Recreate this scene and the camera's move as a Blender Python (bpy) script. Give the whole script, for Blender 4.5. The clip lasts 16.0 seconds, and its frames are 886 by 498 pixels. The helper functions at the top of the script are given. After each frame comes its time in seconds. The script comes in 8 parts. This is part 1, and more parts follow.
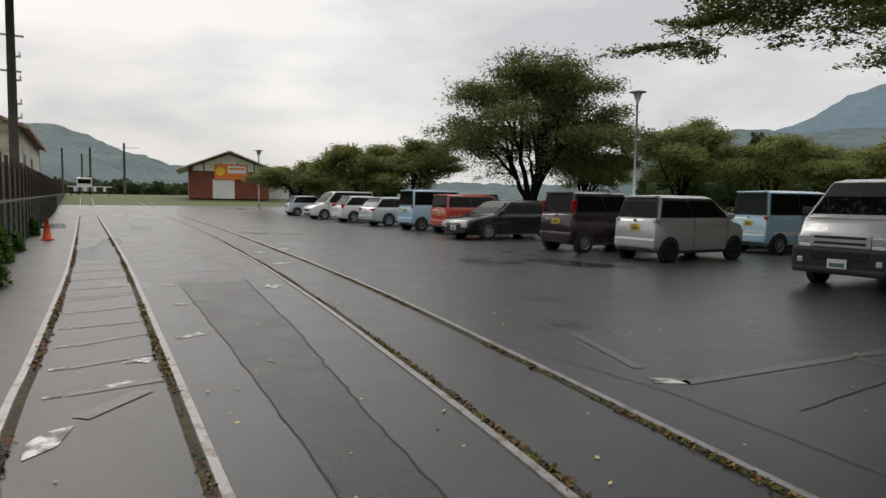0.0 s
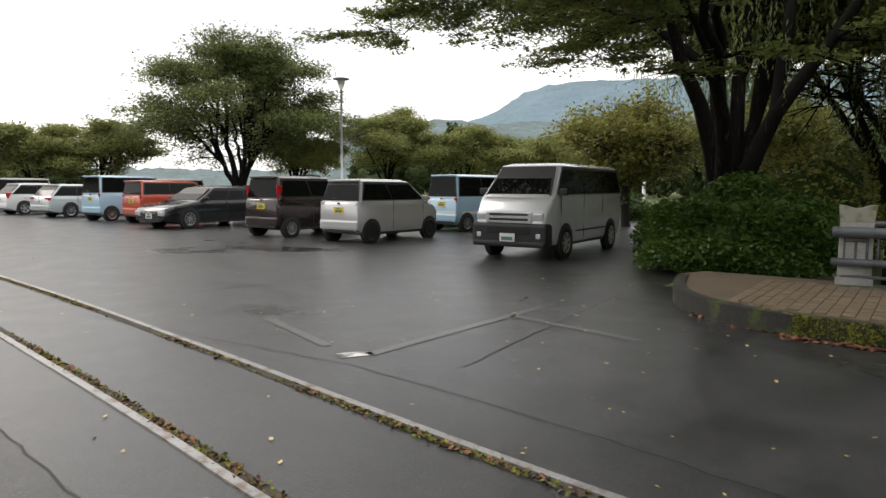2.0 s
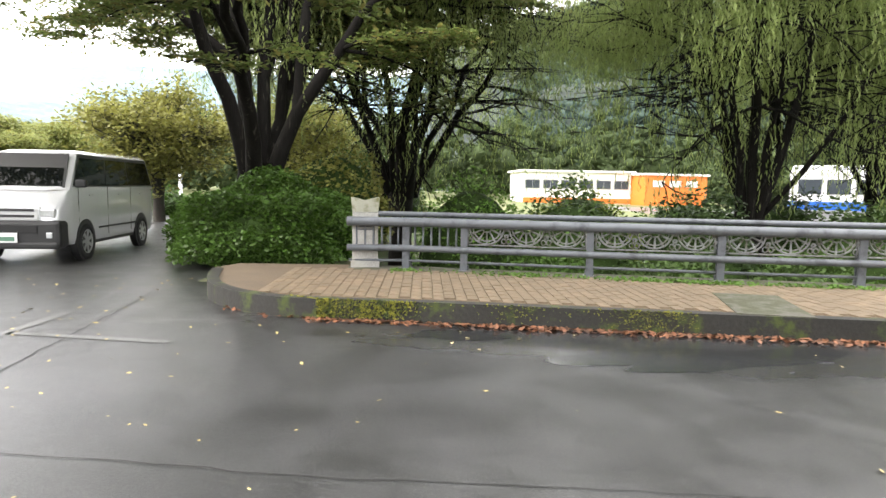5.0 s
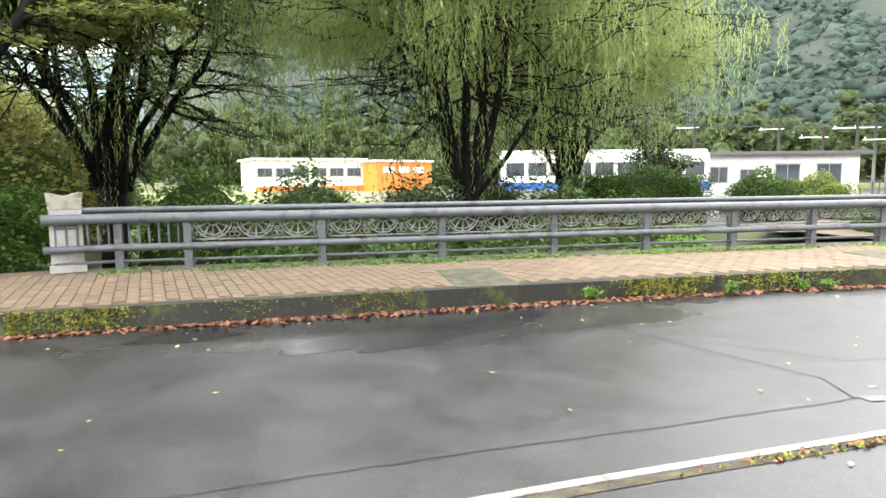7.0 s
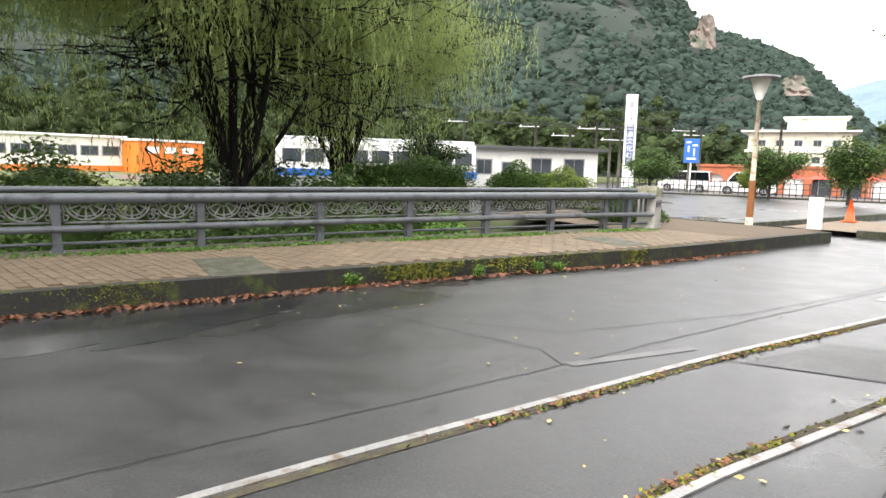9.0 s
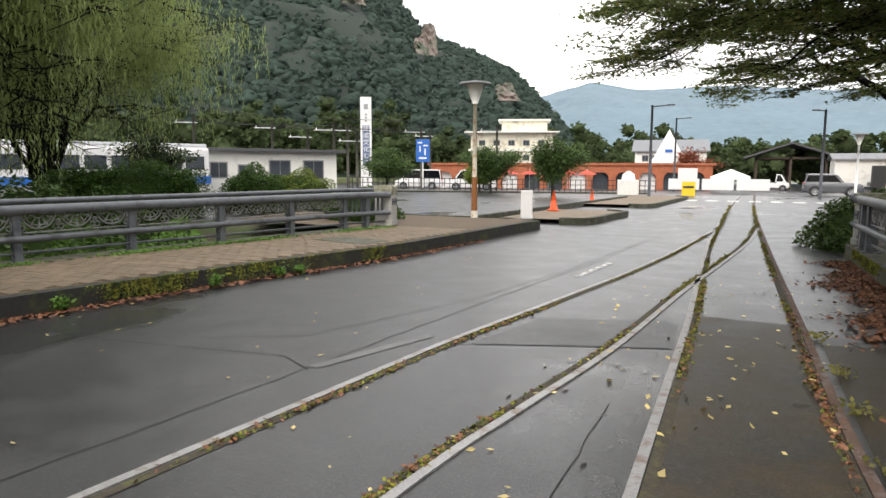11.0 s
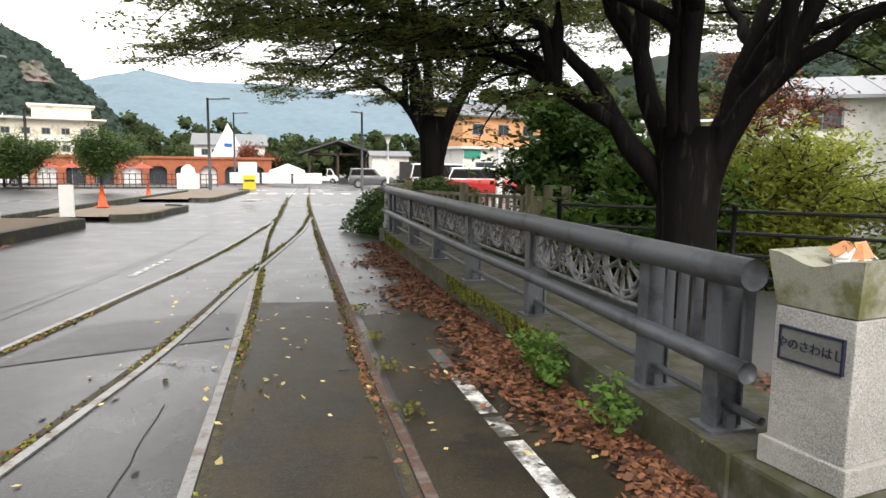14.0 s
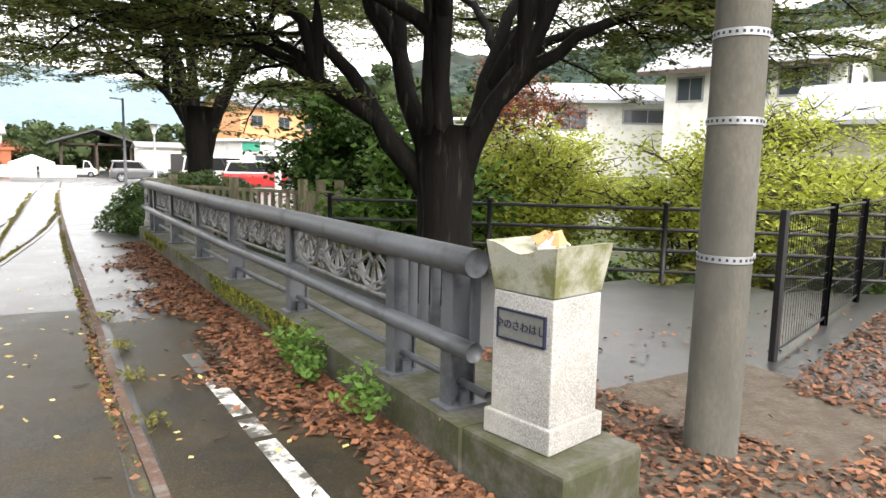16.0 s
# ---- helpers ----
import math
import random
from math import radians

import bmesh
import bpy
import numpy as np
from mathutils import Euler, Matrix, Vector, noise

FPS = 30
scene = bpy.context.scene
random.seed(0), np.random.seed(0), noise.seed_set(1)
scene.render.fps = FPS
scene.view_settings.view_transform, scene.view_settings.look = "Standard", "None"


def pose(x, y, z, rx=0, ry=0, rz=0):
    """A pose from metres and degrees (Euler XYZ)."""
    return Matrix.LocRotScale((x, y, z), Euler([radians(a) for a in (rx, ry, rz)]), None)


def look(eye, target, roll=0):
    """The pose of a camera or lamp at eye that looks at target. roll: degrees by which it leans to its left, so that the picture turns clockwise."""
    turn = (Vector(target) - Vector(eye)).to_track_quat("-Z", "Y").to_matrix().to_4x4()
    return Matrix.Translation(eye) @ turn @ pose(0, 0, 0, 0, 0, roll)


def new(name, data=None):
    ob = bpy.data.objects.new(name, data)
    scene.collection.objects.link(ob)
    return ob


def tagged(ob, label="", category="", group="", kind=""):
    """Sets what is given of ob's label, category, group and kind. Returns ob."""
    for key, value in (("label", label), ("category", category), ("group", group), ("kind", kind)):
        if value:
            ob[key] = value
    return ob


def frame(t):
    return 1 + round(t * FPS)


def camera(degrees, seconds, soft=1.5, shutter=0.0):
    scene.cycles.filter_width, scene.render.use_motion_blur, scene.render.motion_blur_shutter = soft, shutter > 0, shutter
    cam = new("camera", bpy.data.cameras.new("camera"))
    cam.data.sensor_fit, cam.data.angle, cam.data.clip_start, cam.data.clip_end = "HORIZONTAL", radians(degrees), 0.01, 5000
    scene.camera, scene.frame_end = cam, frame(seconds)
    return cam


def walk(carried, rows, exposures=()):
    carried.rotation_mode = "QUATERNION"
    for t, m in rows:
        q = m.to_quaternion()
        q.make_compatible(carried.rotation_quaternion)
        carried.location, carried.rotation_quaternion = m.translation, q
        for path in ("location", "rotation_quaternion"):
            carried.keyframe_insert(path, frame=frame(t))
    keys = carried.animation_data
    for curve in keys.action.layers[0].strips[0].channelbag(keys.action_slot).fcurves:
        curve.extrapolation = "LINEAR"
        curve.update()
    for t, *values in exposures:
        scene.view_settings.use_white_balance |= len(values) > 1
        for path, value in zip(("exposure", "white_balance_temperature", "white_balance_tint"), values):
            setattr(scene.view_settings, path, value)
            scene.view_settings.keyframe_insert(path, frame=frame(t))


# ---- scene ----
cam = camera(67.96, 16.0)
PATH = [
    (0.0, pose(0.000, 0.000, 1.491, 85.57, -0.95, -28.99)),
    (0.5, pose(0.082, -0.031, 1.485, 85.22, -0.81, -35.34)),
    (1.0, pose(0.154, -0.075, 1.473, 85.08, -0.65, -41.20)),
    (1.5, pose(0.209, -0.132, 1.468, 84.97, -0.66, -47.75)),
    (2.0, pose(0.252, -0.176, 1.453, 84.62, -0.32, -53.29)),
    (2.5, pose(0.292, -0.226, 1.450, 84.62, -0.21, -58.88)),
    (3.0, pose(0.325, -0.259, 1.437, 84.11, -0.76, -64.81)),
    (3.5, pose(0.377, -0.277, 1.430, 84.43, -0.39, -70.62)),
    (4.0, pose(0.450, -0.255, 1.431, 84.47, -0.74, -78.85)),
    (6.5, pose(0.491, -0.294, 1.434, 84.05, 0.34, -107.62)),
    (7.0, pose(0.473, -0.352, 1.434, 83.62, 0.44, -114.36)),
    (7.5, pose(0.425, -0.419, 1.444, 83.57, -0.83, -119.27)),
    (8.0, pose(0.368, -0.471, 1.459, 82.96, -1.50, -123.89)),
    (10.5, pose(0.214, -0.536, 1.452, 83.13, -0.42, -149.00)),
    (11.0, pose(0.217, -0.566, 1.460, 83.04, -0.16, -155.25)),
    (11.5, pose(0.197, -0.575, 1.461, 82.95, 0.60, -160.96)),
    (12.0, pose(0.161, -0.544, 1.470, 83.32, 0.28, -167.23)),
    (12.5, pose(0.148, -0.544, 1.466, 83.48, 0.55, -173.50)),
    (13.0, pose(0.143, -0.547, 1.454, 83.48, -0.13, -179.69)),
    (13.5, pose(0.132, -0.549, 1.445, 83.35, -0.54, -186.35)),
    (14.0, pose(0.095, -0.566, 1.434, 82.81, -0.67, -191.85)),
    (14.5, pose(0.037, -0.557, 1.431, 83.03, -0.69, -196.36)),
    (15.0, pose(-0.018, -0.526, 1.434, 82.51, -1.00, -200.72)),
    (15.5, pose(-0.061, -0.494, 1.443, 82.39, -1.11, -205.19)),
    (16.0, pose(-0.093, -0.456, 1.450, 82.57, -1.16, -210.26)),
]

walk(cam, PATH, exposures=((0.0, -0.75, 6750, 11), (1.5, -0.15, 6800, 11), (2.5, 0.35, 6900, 12), (3.5, 1.02, 6900, 12), (4.2, 1.5, 6900, 12), (6.5, 2.25, 6700, 12), (7.0, 2.18, 6700, 12), (8.0, 1.8, 6750, 12), (10.5, 0.65, 6800, 12), (11.0, 0.48, 6800, 12), (12.5, 0.30, 6850, 12), (13.5, 0.5, 6850, 12), (14.5, 0.95, 6850, 11), (16.0, 1.5, 6850, 12)))

# ---- world and light: thick overcast, soft light from above ----
world = bpy.data.worlds.new("overcast")
scene.world = world
world.use_nodes = True
wn, wl = world.node_tree.nodes, world.node_tree.links
wn.clear()
w_out = wn.new("ShaderNodeOutputWorld")
w_bg = wn.new("ShaderNodeBackground")
w_sky = wn.new("ShaderNodeTexSky")
w_sky.sky_type = 'NISHITA'
w_sky.sun_disc = False
w_sky.sun_elevation = radians(42)
w_sky.sun_rotation = radians(353)
w_sky.air_density, w_sky.dust_density, w_sky.ozone_density = 1.0, 4.0, 1.0
w_co = wn.new("ShaderNodeTexCoord")
w_map = wn.new("ShaderNodeMapping")
w_map.inputs["Scale"].default_value = (1.6, 1.6, 4.5)
w_noise = wn.new("ShaderNodeTexNoise")
w_noise.inputs["Scale"].default_value = 1.5
w_noise.inputs["Detail"].default_value = 6
w_noise.inputs["Roughness"].default_value = 0.52
w_ramp = wn.new("ShaderNodeValToRGB")
w_ramp.color_ramp.elements[0].position, w_ramp.color_ramp.elements[0].color = 0.36, (7.6, 7.9, 8.3, 1)
w_ramp.color_ramp.elements[1].position, w_ramp.color_ramp.elements[1].color = 0.58, (11.5, 11.6, 11.7, 1)
w_mix = wn.new("ShaderNodeMix")
w_mix.data_type = 'RGBA'
w_mix.inputs["Factor"].default_value = 0.88
wl.new(w_co.outputs["Generated"], w_map.inputs["Vector"])
wl.new(w_map.outputs["Vector"], w_noise.inputs["Vector"])
wl.new(w_noise.outputs["Fac"], w_ramp.inputs["Fac"])
wl.new(w_sky.outputs["Color"], w_mix.inputs["A"])
wl.new(w_ramp.outputs["Color"], w_mix.inputs["B"])
wl.new(w_mix.outputs["Result"], w_bg.inputs["Color"])
w_bg.inputs["Strength"].default_value = 0.135
wl.new(w_bg.outputs["Background"], w_out.inputs["Surface"])

sun_data = bpy.data.lights.new("sun", 'SUN')
sun_data.energy, sun_data.angle, sun_data.color = 1.25, radians(30), (1.0, 0.97, 0.93)
sun = new("sun", sun_data)
sun.matrix_world = look((-6, 50, 45), (0, 0, 0))


# ---- materials ----
def mat(name, base, rough=0.6, metal=0.0, var=0.18, big=1.2, fine=45.0, bump=0.15, dirt=None, dirt_amt=0.0, island=0.0, spec=0.5, rvar=0.1, stretch=(1, 1, 1), random_tint=0.0):
    """Principled surface with broad and fine variation, optional dirt colour, and relief."""
    m = bpy.data.materials.new(name)
    m.use_nodes = True
    n, l = m.node_tree.nodes, m.node_tree.links
    b = n["Principled BSDF"]
    co = n.new("ShaderNodeTexCoord")
    mp = n.new("ShaderNodeMapping")
    mp.inputs["Scale"].default_value = stretch
    l.new(co.outputs["Object"], mp.inputs["Vector"])
    n1 = n.new("ShaderNodeTexNoise")
    n1.inputs["Scale"].default_value, n1.inputs["Detail"].default_value = big, 5
    n2 = n.new("ShaderNodeTexNoise")
    n2.inputs["Scale"].default_value, n2.inputs["Detail"].default_value = fine, 3
    for k in (n1, n2):
        l.new(mp.outputs["Vector"], k.inputs["Vector"])
    add = n.new("ShaderNodeMath")
    add.operation = 'ADD'
    l.new(n1.outputs["Fac"], add.inputs[0])
    l.new(n2.outputs["Fac"], add.inputs[1])
    last = add.outputs[0]
    if island or random_tint:
        src = n.new("ShaderNodeNewGeometry").outputs["Random Per Island"] if island else n.new("ShaderNodeObjectInfo").outputs["Random"]
        k = n.new("ShaderNodeMath")
        k.operation = 'MULTIPLY_ADD'
        k.inputs[1].default_value = 2 * (island or random_tint)
        l.new(src, k.inputs[0])
        l.new(last, k.inputs[2])
        sub = n.new("ShaderNodeMath")
        sub.operation = 'SUBTRACT'
        sub.inputs[1].default_value = (island or random_tint)
        l.new(k.outputs[0], sub.inputs[0])
        last = sub.outputs[0]
    mr = n.new("ShaderNodeMapRange")
    mr.inputs["From Min"].default_value, mr.inputs["From Max"].default_value = 0.6, 1.4
    l.new(last, mr.inputs["Value"])
    mx = n.new("ShaderNodeMix")
    mx.data_type = 'RGBA'
    mx.inputs["A"].default_value = (*[c * (1 - var) for c in base], 1)
    mx.inputs["B"].default_value = (*[min(1, c * (1 + var)) for c in base], 1)
    l.new(mr.outputs["Result"], mx.inputs["Factor"])
    col = mx.outputs["Result"]
    if dirt:
        n3 = n.new("ShaderNodeTexNoise")
        n3.inputs["Scale"].default_value, n3.inputs["Detail"].default_value, n3.inputs["Roughness"].default_value = big * 2.3, 8, 0.65
        l.new(mp.outputs["Vector"], n3.inputs["Vector"])
        r3 = n.new("ShaderNodeMapRange")
        r3.inputs["From Min"].default_value, r3.inputs["From Max"].default_value = 0.62 - dirt_amt * 0.35, 0.72 - dirt_amt * 0.25
        l.new(n3.outputs["Fac"], r3.inputs["Value"])
        m2 = n.new("ShaderNodeMix")
        m2.data_type = 'RGBA'
        l.new(r3.outputs["Result"], m2.inputs["Factor"])
        l.new(col, m2.inputs["A"])
        m2.inputs["B"].default_value = (*dirt, 1)
        col = m2.outputs["Result"]
    l.new(col, b.inputs["Base Color"])
    rr = n.new("ShaderNodeMapRange")
    rr.inputs["To Min"].default_value, rr.inputs["To Max"].default_value = max(0.02, rough - rvar), min(1, rough + rvar)
    l.new(n1.outputs["Fac"], rr.inputs["Value"])
    l.new(rr.outputs["Result"], b.inputs["Roughness"])
    b.inputs["Metallic"].default_value = metal
    b.inputs["Specular IOR Level"].default_value = spec
    if bump:
        bp = n.new("ShaderNodeBump")
        bp.inputs["Strength"].default_value = bump
        bp.inputs["Distance"].default_value = 0.01
        l.new(n2.outputs["Fac"], bp.inputs["Height"])
        l.new(bp.outputs["Normal"], b.inputs["Normal"])
    return m


def wet_asphalt(name, base, wet_lo=0.12, wet_hi=0.42, puddle=0.5, brown=0.0, coat=0.2, spec=0.5, speck=0.6):
    """Asphalt after rain: aggregate grain, damp sheen, standing water in the hollows."""
    m = bpy.data.materials.new(name)
    m.use_nodes = True
    n, l = m.node_tree.nodes, m.node_tree.links
    b = n["Principled BSDF"]
    co = n.new("ShaderNodeTexCoord")
    def noise_at(scale, detail, rough=0.5, sc=None):
        k = n.new("ShaderNodeTexNoise")
        k.inputs["Scale"].default_value, k.inputs["Detail"].default_value, k.inputs["Roughness"].default_value = scale, detail, rough
        if sc:
            mp = n.new("ShaderNodeMapping")
            mp.inputs["Scale"].default_value = sc
            l.new(co.outputs["Object"], mp.inputs["Vector"])
            l.new(mp.outputs["Vector"], k.inputs["Vector"])
        else:
            l.new(co.outputs["Object"], k.inputs["Vector"])
        return k.outputs["Fac"]
    def ramp(v, a, c, lo, hi):
        k = n.new("ShaderNodeMapRange")
        for s, x in (("From Min", a), ("From Max", c), ("To Min", lo), ("To Max", hi)):
            k.inputs[s].default_value = x
        l.new(v, k.inputs["Value"])
        return k.outputs["Result"]
    broad = noise_at(0.22, 5, 0.55, (1.0, 0.55, 1))
    mid = noise_at(1.7, 6, 0.6)
    grain = noise_at(62, 4, 0.75)
    patch = noise_at(9, 5, 0.65)
    water = ramp(broad, puddle + 0.05, puddle + 0.13, 0, 1)
    mixc = n.new("ShaderNodeMix")
    mixc.data_type = 'RGBA'
    mixc.inputs["A"].default_value = (*[c * 0.6 for c in base], 1)
    mixc.inputs["B"].default_value = (base[0] * (1.5 + brown), base[1] * (1.5 + brown * 0.6), base[2] * 1.5, 1)
    pm = n.new("ShaderNodeMath")
    pm.operation = 'MULTIPLY_ADD'
    pm.inputs[1].default_value = 0.45
    l.new(patch, pm.inputs[0])
    l.new(mid, pm.inputs[2])
    l.new(ramp(pm.outputs[0], 0.6, 1.0, 0, 1), mixc.inputs["Factor"])
    sp = n.new("ShaderNodeMix")
    sp.data_type = 'RGBA'
    sp.inputs["B"].default_value = (0.17, 0.17, 0.16, 1)
    l.new(mixc.outputs["Result"], sp.inputs["A"])
    l.new(ramp(grain, 0.52, 0.72, 0, speck), sp.inputs["Factor"])
    l.new(sp.outputs["Result"], b.inputs["Base Color"])
    rm = n.new("ShaderNodeMix")
    l.new(water, rm.inputs["Factor"])
    l.new(ramp(mid, 0.3, 0.7, wet_lo, wet_hi), rm.inputs["A"])
    rm.inputs["B"].default_value = 0.13
    l.new(rm.outputs["Result"], b.inputs["Roughness"])
    bp = n.new("ShaderNodeBump")
    bp.inputs["Distance"].default_value = 0.004
    inv = ramp(water, 0, 1, 0.8, 0.0)
    l.new(inv, bp.inputs["Strength"])
    l.new(grain, bp.inputs["Height"])
    l.new(bp.outputs["Normal"], b.inputs["Normal"])
    b.inputs["Specular IOR Level"].default_value = spec
    b.inputs["Coat Weight"].default_value = coat
    b.inputs["Coat Roughness"].default_value = 0.25
    b.inputs["Coat IOR"].default_value = 1.33
    return m


def leaf_mat(name, base, var=0.35, trans=0.35, rough=0.5):
    m = mat(name, base, rough, 0, var, 0.5, 6, 0, island=0.3, spec=0.22)
    n, l = m.node_tree.nodes, m.node_tree.links
    b = n["Principled BSDF"]
    t = n.new("ShaderNodeBsdfTranslucent")
    src = b.inputs["Base Color"].links[0].from_socket
    l.new(src, t.inputs["Color"])
    ms = n.new("ShaderNodeMixShader")
    ms.inputs["Fac"].default_value = trans
    l.new(b.outputs["BSDF"], ms.inputs[1])
    l.new(t.outputs["BSDF"], ms.inputs[2])
    l.new(ms.outputs["Shader"], n["Material Output"].inputs["Surface"])
    return m


def glass_mat(name, tint=(0.008, 0.009, 0.01), rough=0.03, spec=0.42):
    return mat(name, tint, rough, 0, 0.2, 1.0, 20, 0.0, rvar=0.01, spec=spec)


M = {}
M["asphalt"] = wet_asphalt("wet_asphalt", (0.031, 0.0315, 0.033), 0.32, 0.46, 0.535, 0.0, 0.4, 0.42, 0.6)
M["asphalt_patch"] = wet_asphalt("wet_asphalt_patch", (0.020, 0.0205, 0.021), 0.38, 0.55, 0.66, 0.0, 0.28, 0.4, 0.55)
M["concrete_strip"] = wet_asphalt("damp_concrete", (0.027, 0.0225, 0.014), 0.42, 0.62, 0.75, 0.6, 0.12, 0.3, 0.35)
M["earth"] = mat("earth", (0.09, 0.07, 0.045), 0.9, 0, 0.4, 0.8, 12, 0.6, (0.06, 0.09, 0.03), 0.8)
M["grass"] = mat("grass", (0.09, 0.13, 0.035), 0.85, 0, 0.4, 0.6, 25, 0.6, (0.13, 0.12, 0.04), 0.5)
M["gravel"] = mat("gravel", (0.10, 0.08, 0.06), 0.85, 0, 0.5, 3, 40, 0.9, (0.07, 0.052, 0.036), 0.5)
M["steel_rail"] = mat("rail_steel", (0.34, 0.335, 0.33), 0.45, 0.5, 0.25, 3, 60, 0.15, (0.20, 0.15, 0.11), 0.3)
M["rust_rail"] = mat("rusty_rail", (0.11, 0.072, 0.056), 0.8, 0.0, 0.4, 3, 60, 0.3, (0.17, 0.15, 0.14), 0.3, spec=0.25)
M["white_paint"] = mat("worn_white_paint", (0.78, 0.78, 0.75), 0.5, 0, 0.2, 3, 60, 0.3, (0.09, 0.088, 0.08), 0.58)
M["kerb"] = mat("kerb_concrete", (0.14, 0.135, 0.12), 0.8, 0, 0.35, 1.5, 30, 0.5, (0.045, 0.05, 0.03), 0.9)
M["kerb_dark"] = mat("mossy_dark_kerb", (0.022, 0.0215, 0.019), 0.75, 0, 0.4, 1.5, 30, 0.5, (0.055, 0.075, 0.014), 0.3)
M["slab"] = mat("slab_concrete", (0.105, 0.10, 0.083), 0.75, 0, 0.4, 2.2, 30, 0.6, (0.052, 0.056, 0.026), 0.62)
M["moss"] = mat("moss", (0.22, 0.22, 0.03), 0.95, 0, 0.45, 5, 60, 0.9, (0.05, 0.07, 0.015), 0.5)
M["brick"] = mat("tan_paver", (0.175, 0.130, 0.083), 0.7, 0, 0.3, 2, 50, 0.35, (0.14, 0.105, 0.068), 0.5, random_tint=0.2)
M["brickbed"] = mat("paver_joint", (0.115, 0.085, 0.056), 0.9, 0, 0.3, 2, 50, 0.3)
M["bluegrey"] = mat("bluegrey_paint", (0.125, 0.135, 0.150), 0.42, 0.15, 0.12, 2, 80, 0.08, (0.07, 0.075, 0.085), 0.3)
M["bluegrey_light"] = mat("bluegrey_ornament", (0.21, 0.215, 0.22), 0.5, 0.1, 0.2, 4, 70, 0.2, (0.12, 0.11, 0.09), 0.4)
M["granite"] = mat("granite", (0.40, 0.395, 0.375), 0.65, 0, 0.75, 1.2, 170, 0.3, (0.33, 0.32, 0.28), 0.3)
M["granite_moss"] = mat("mossy_granite", (0.38, 0.38, 0.31), 0.75, 0, 0.25, 2, 150, 0.3, (0.15, 0.155, 0.06), 0.45)
M["plaque"] = mat("bronze_plaque", (0.22, 0.225, 0.215), 0.5, 0.4, 0.2, 3, 60, 0.2)
M["black"] = mat("black_paint", (0.018, 0.018, 0.02), 0.45, 0.1, 0.2, 3, 60, 0.1)
M["bark"] = mat("dark_wet_bark", (0.010, 0.009, 0.008), 0.8, 0, 0.5, 3, 25, 0.9, (0.05, 0.046, 0.038), 0.12, spec=0.1, stretch=(1.6, 1.6, 0.16))
M["bark_mid"] = mat("grey_brown_bark", (0.034, 0.027, 0.022), 0.85, 0, 0.4, 3, 25, 0.8, (0.024, 0.027, 0.018), 0.5, stretch=(1, 1, 0.35))
M["wood"] = mat("weathered_wood", (0.30, 0.26, 0.19), 0.8, 0, 0.25, 2, 30, 0.4, (0.16, 0.15, 0.09), 0.5, stretch=(1, 1, 0.2))
M["timber_dark"] = mat("dark_timber", (0.07, 0.05, 0.038), 0.8, 0, 0.3, 2, 30, 0.3)
M["concrete_pole"] = mat("concrete_pole", (0.085, 0.080, 0.064), 0.85, 0, 0.3, 1.0, 60, 0.3, (0.052, 0.05, 0.042), 0.6, stretch=(1, 1, 0.4))
M["galv"] = mat("galvanised_steel", (0.46, 0.47, 0.48), 0.45, 0.6, 0.15, 4, 60, 0.08)
M["cream_pole"] = mat("cream_pole_paint", (0.55, 0.52, 0.42), 0.5, 0, 0.15, 3, 40, 0.1, (0.35, 0.16, 0.06), 0.35)
M["rust"] = mat("rust", (0.25, 0.10, 0.035), 0.85, 0, 0.4, 4, 40, 0.5)
M["white_wall"] = mat("white_wall", (0.78, 0.77, 0.72), 0.7, 0, 0.06, 0.4, 10, 0.05, (0.60, 0.58, 0.52), 0.25)
M["plaster"] = mat("weathered_plaster", (0.42, 0.40, 0.34), 0.8, 0, 0.12, 0.5, 12, 0.05, (0.30, 0.28, 0.23), 0.4)
M["cream_wall"] = mat("cream_wall", (0.72, 0.68, 0.56), 0.75, 0, 0.1, 0.4, 10, 0.05, (0.42, 0.38, 0.28), 0.3)
M["redbrick"] = mat("red_brick_wall", (0.40, 0.125, 0.06), 0.8, 0, 0.2, 1.0, 20, 0.2, (0.30, 0.10, 0.05), 0.4)
M["rust_wall"] = mat("oxide_red_wall", (0.20, 0.06, 0.035), 0.75, 0, 0.25, 0.8, 15, 0.15)
M["orange"] = mat("orange_paint", (0.80, 0.20, 0.03), 0.5, 0, 0.1, 1, 20, 0.05)
M["orange_wall"] = mat("orange_wall", (0.72, 0.36, 0.17), 0.7, 0, 0.08, 0.5, 12, 0.05)
M["roof_grey"] = mat("grey_roof", (0.20, 0.21, 0.22), 0.5, 0.1, 0.15, 0.6, 15, 0.15)
M["roof_dark"] = mat("dark_roof", (0.07, 0.07, 0.075), 0.55, 0, 0.2, 0.6, 15, 0.15)
M["roof_light"] = mat("pale_metal_roof", (0.50, 0.52, 0.54), 0.45, 0.2, 0.1, 0.6, 15, 0.1)
M["roof_rust"] = mat("rust_streaked_roof", (0.45, 0.36, 0.27), 0.7, 0, 0.25, 1.5, 20, 0.1, (0.33, 0.14, 0.07), 0.55, stretch=(1, 4, 1))
M["glass"] = glass_mat("window_glass", (0.05, 0.06, 0.07), 0.06)
M["car_glass"] = glass_mat("car_glass", (0.005, 0.006, 0.006), 0.03, 0.12)
M["tyre"] = mat("tyre_rubber", (0.016, 0.016, 0.017), 0.8, 0, 0.2, 6, 60, 0.2)
M["trim"] = mat("black_plastic", (0.02, 0.02, 0.021), 0.55, 0, 0.2, 5, 80, 0.1)
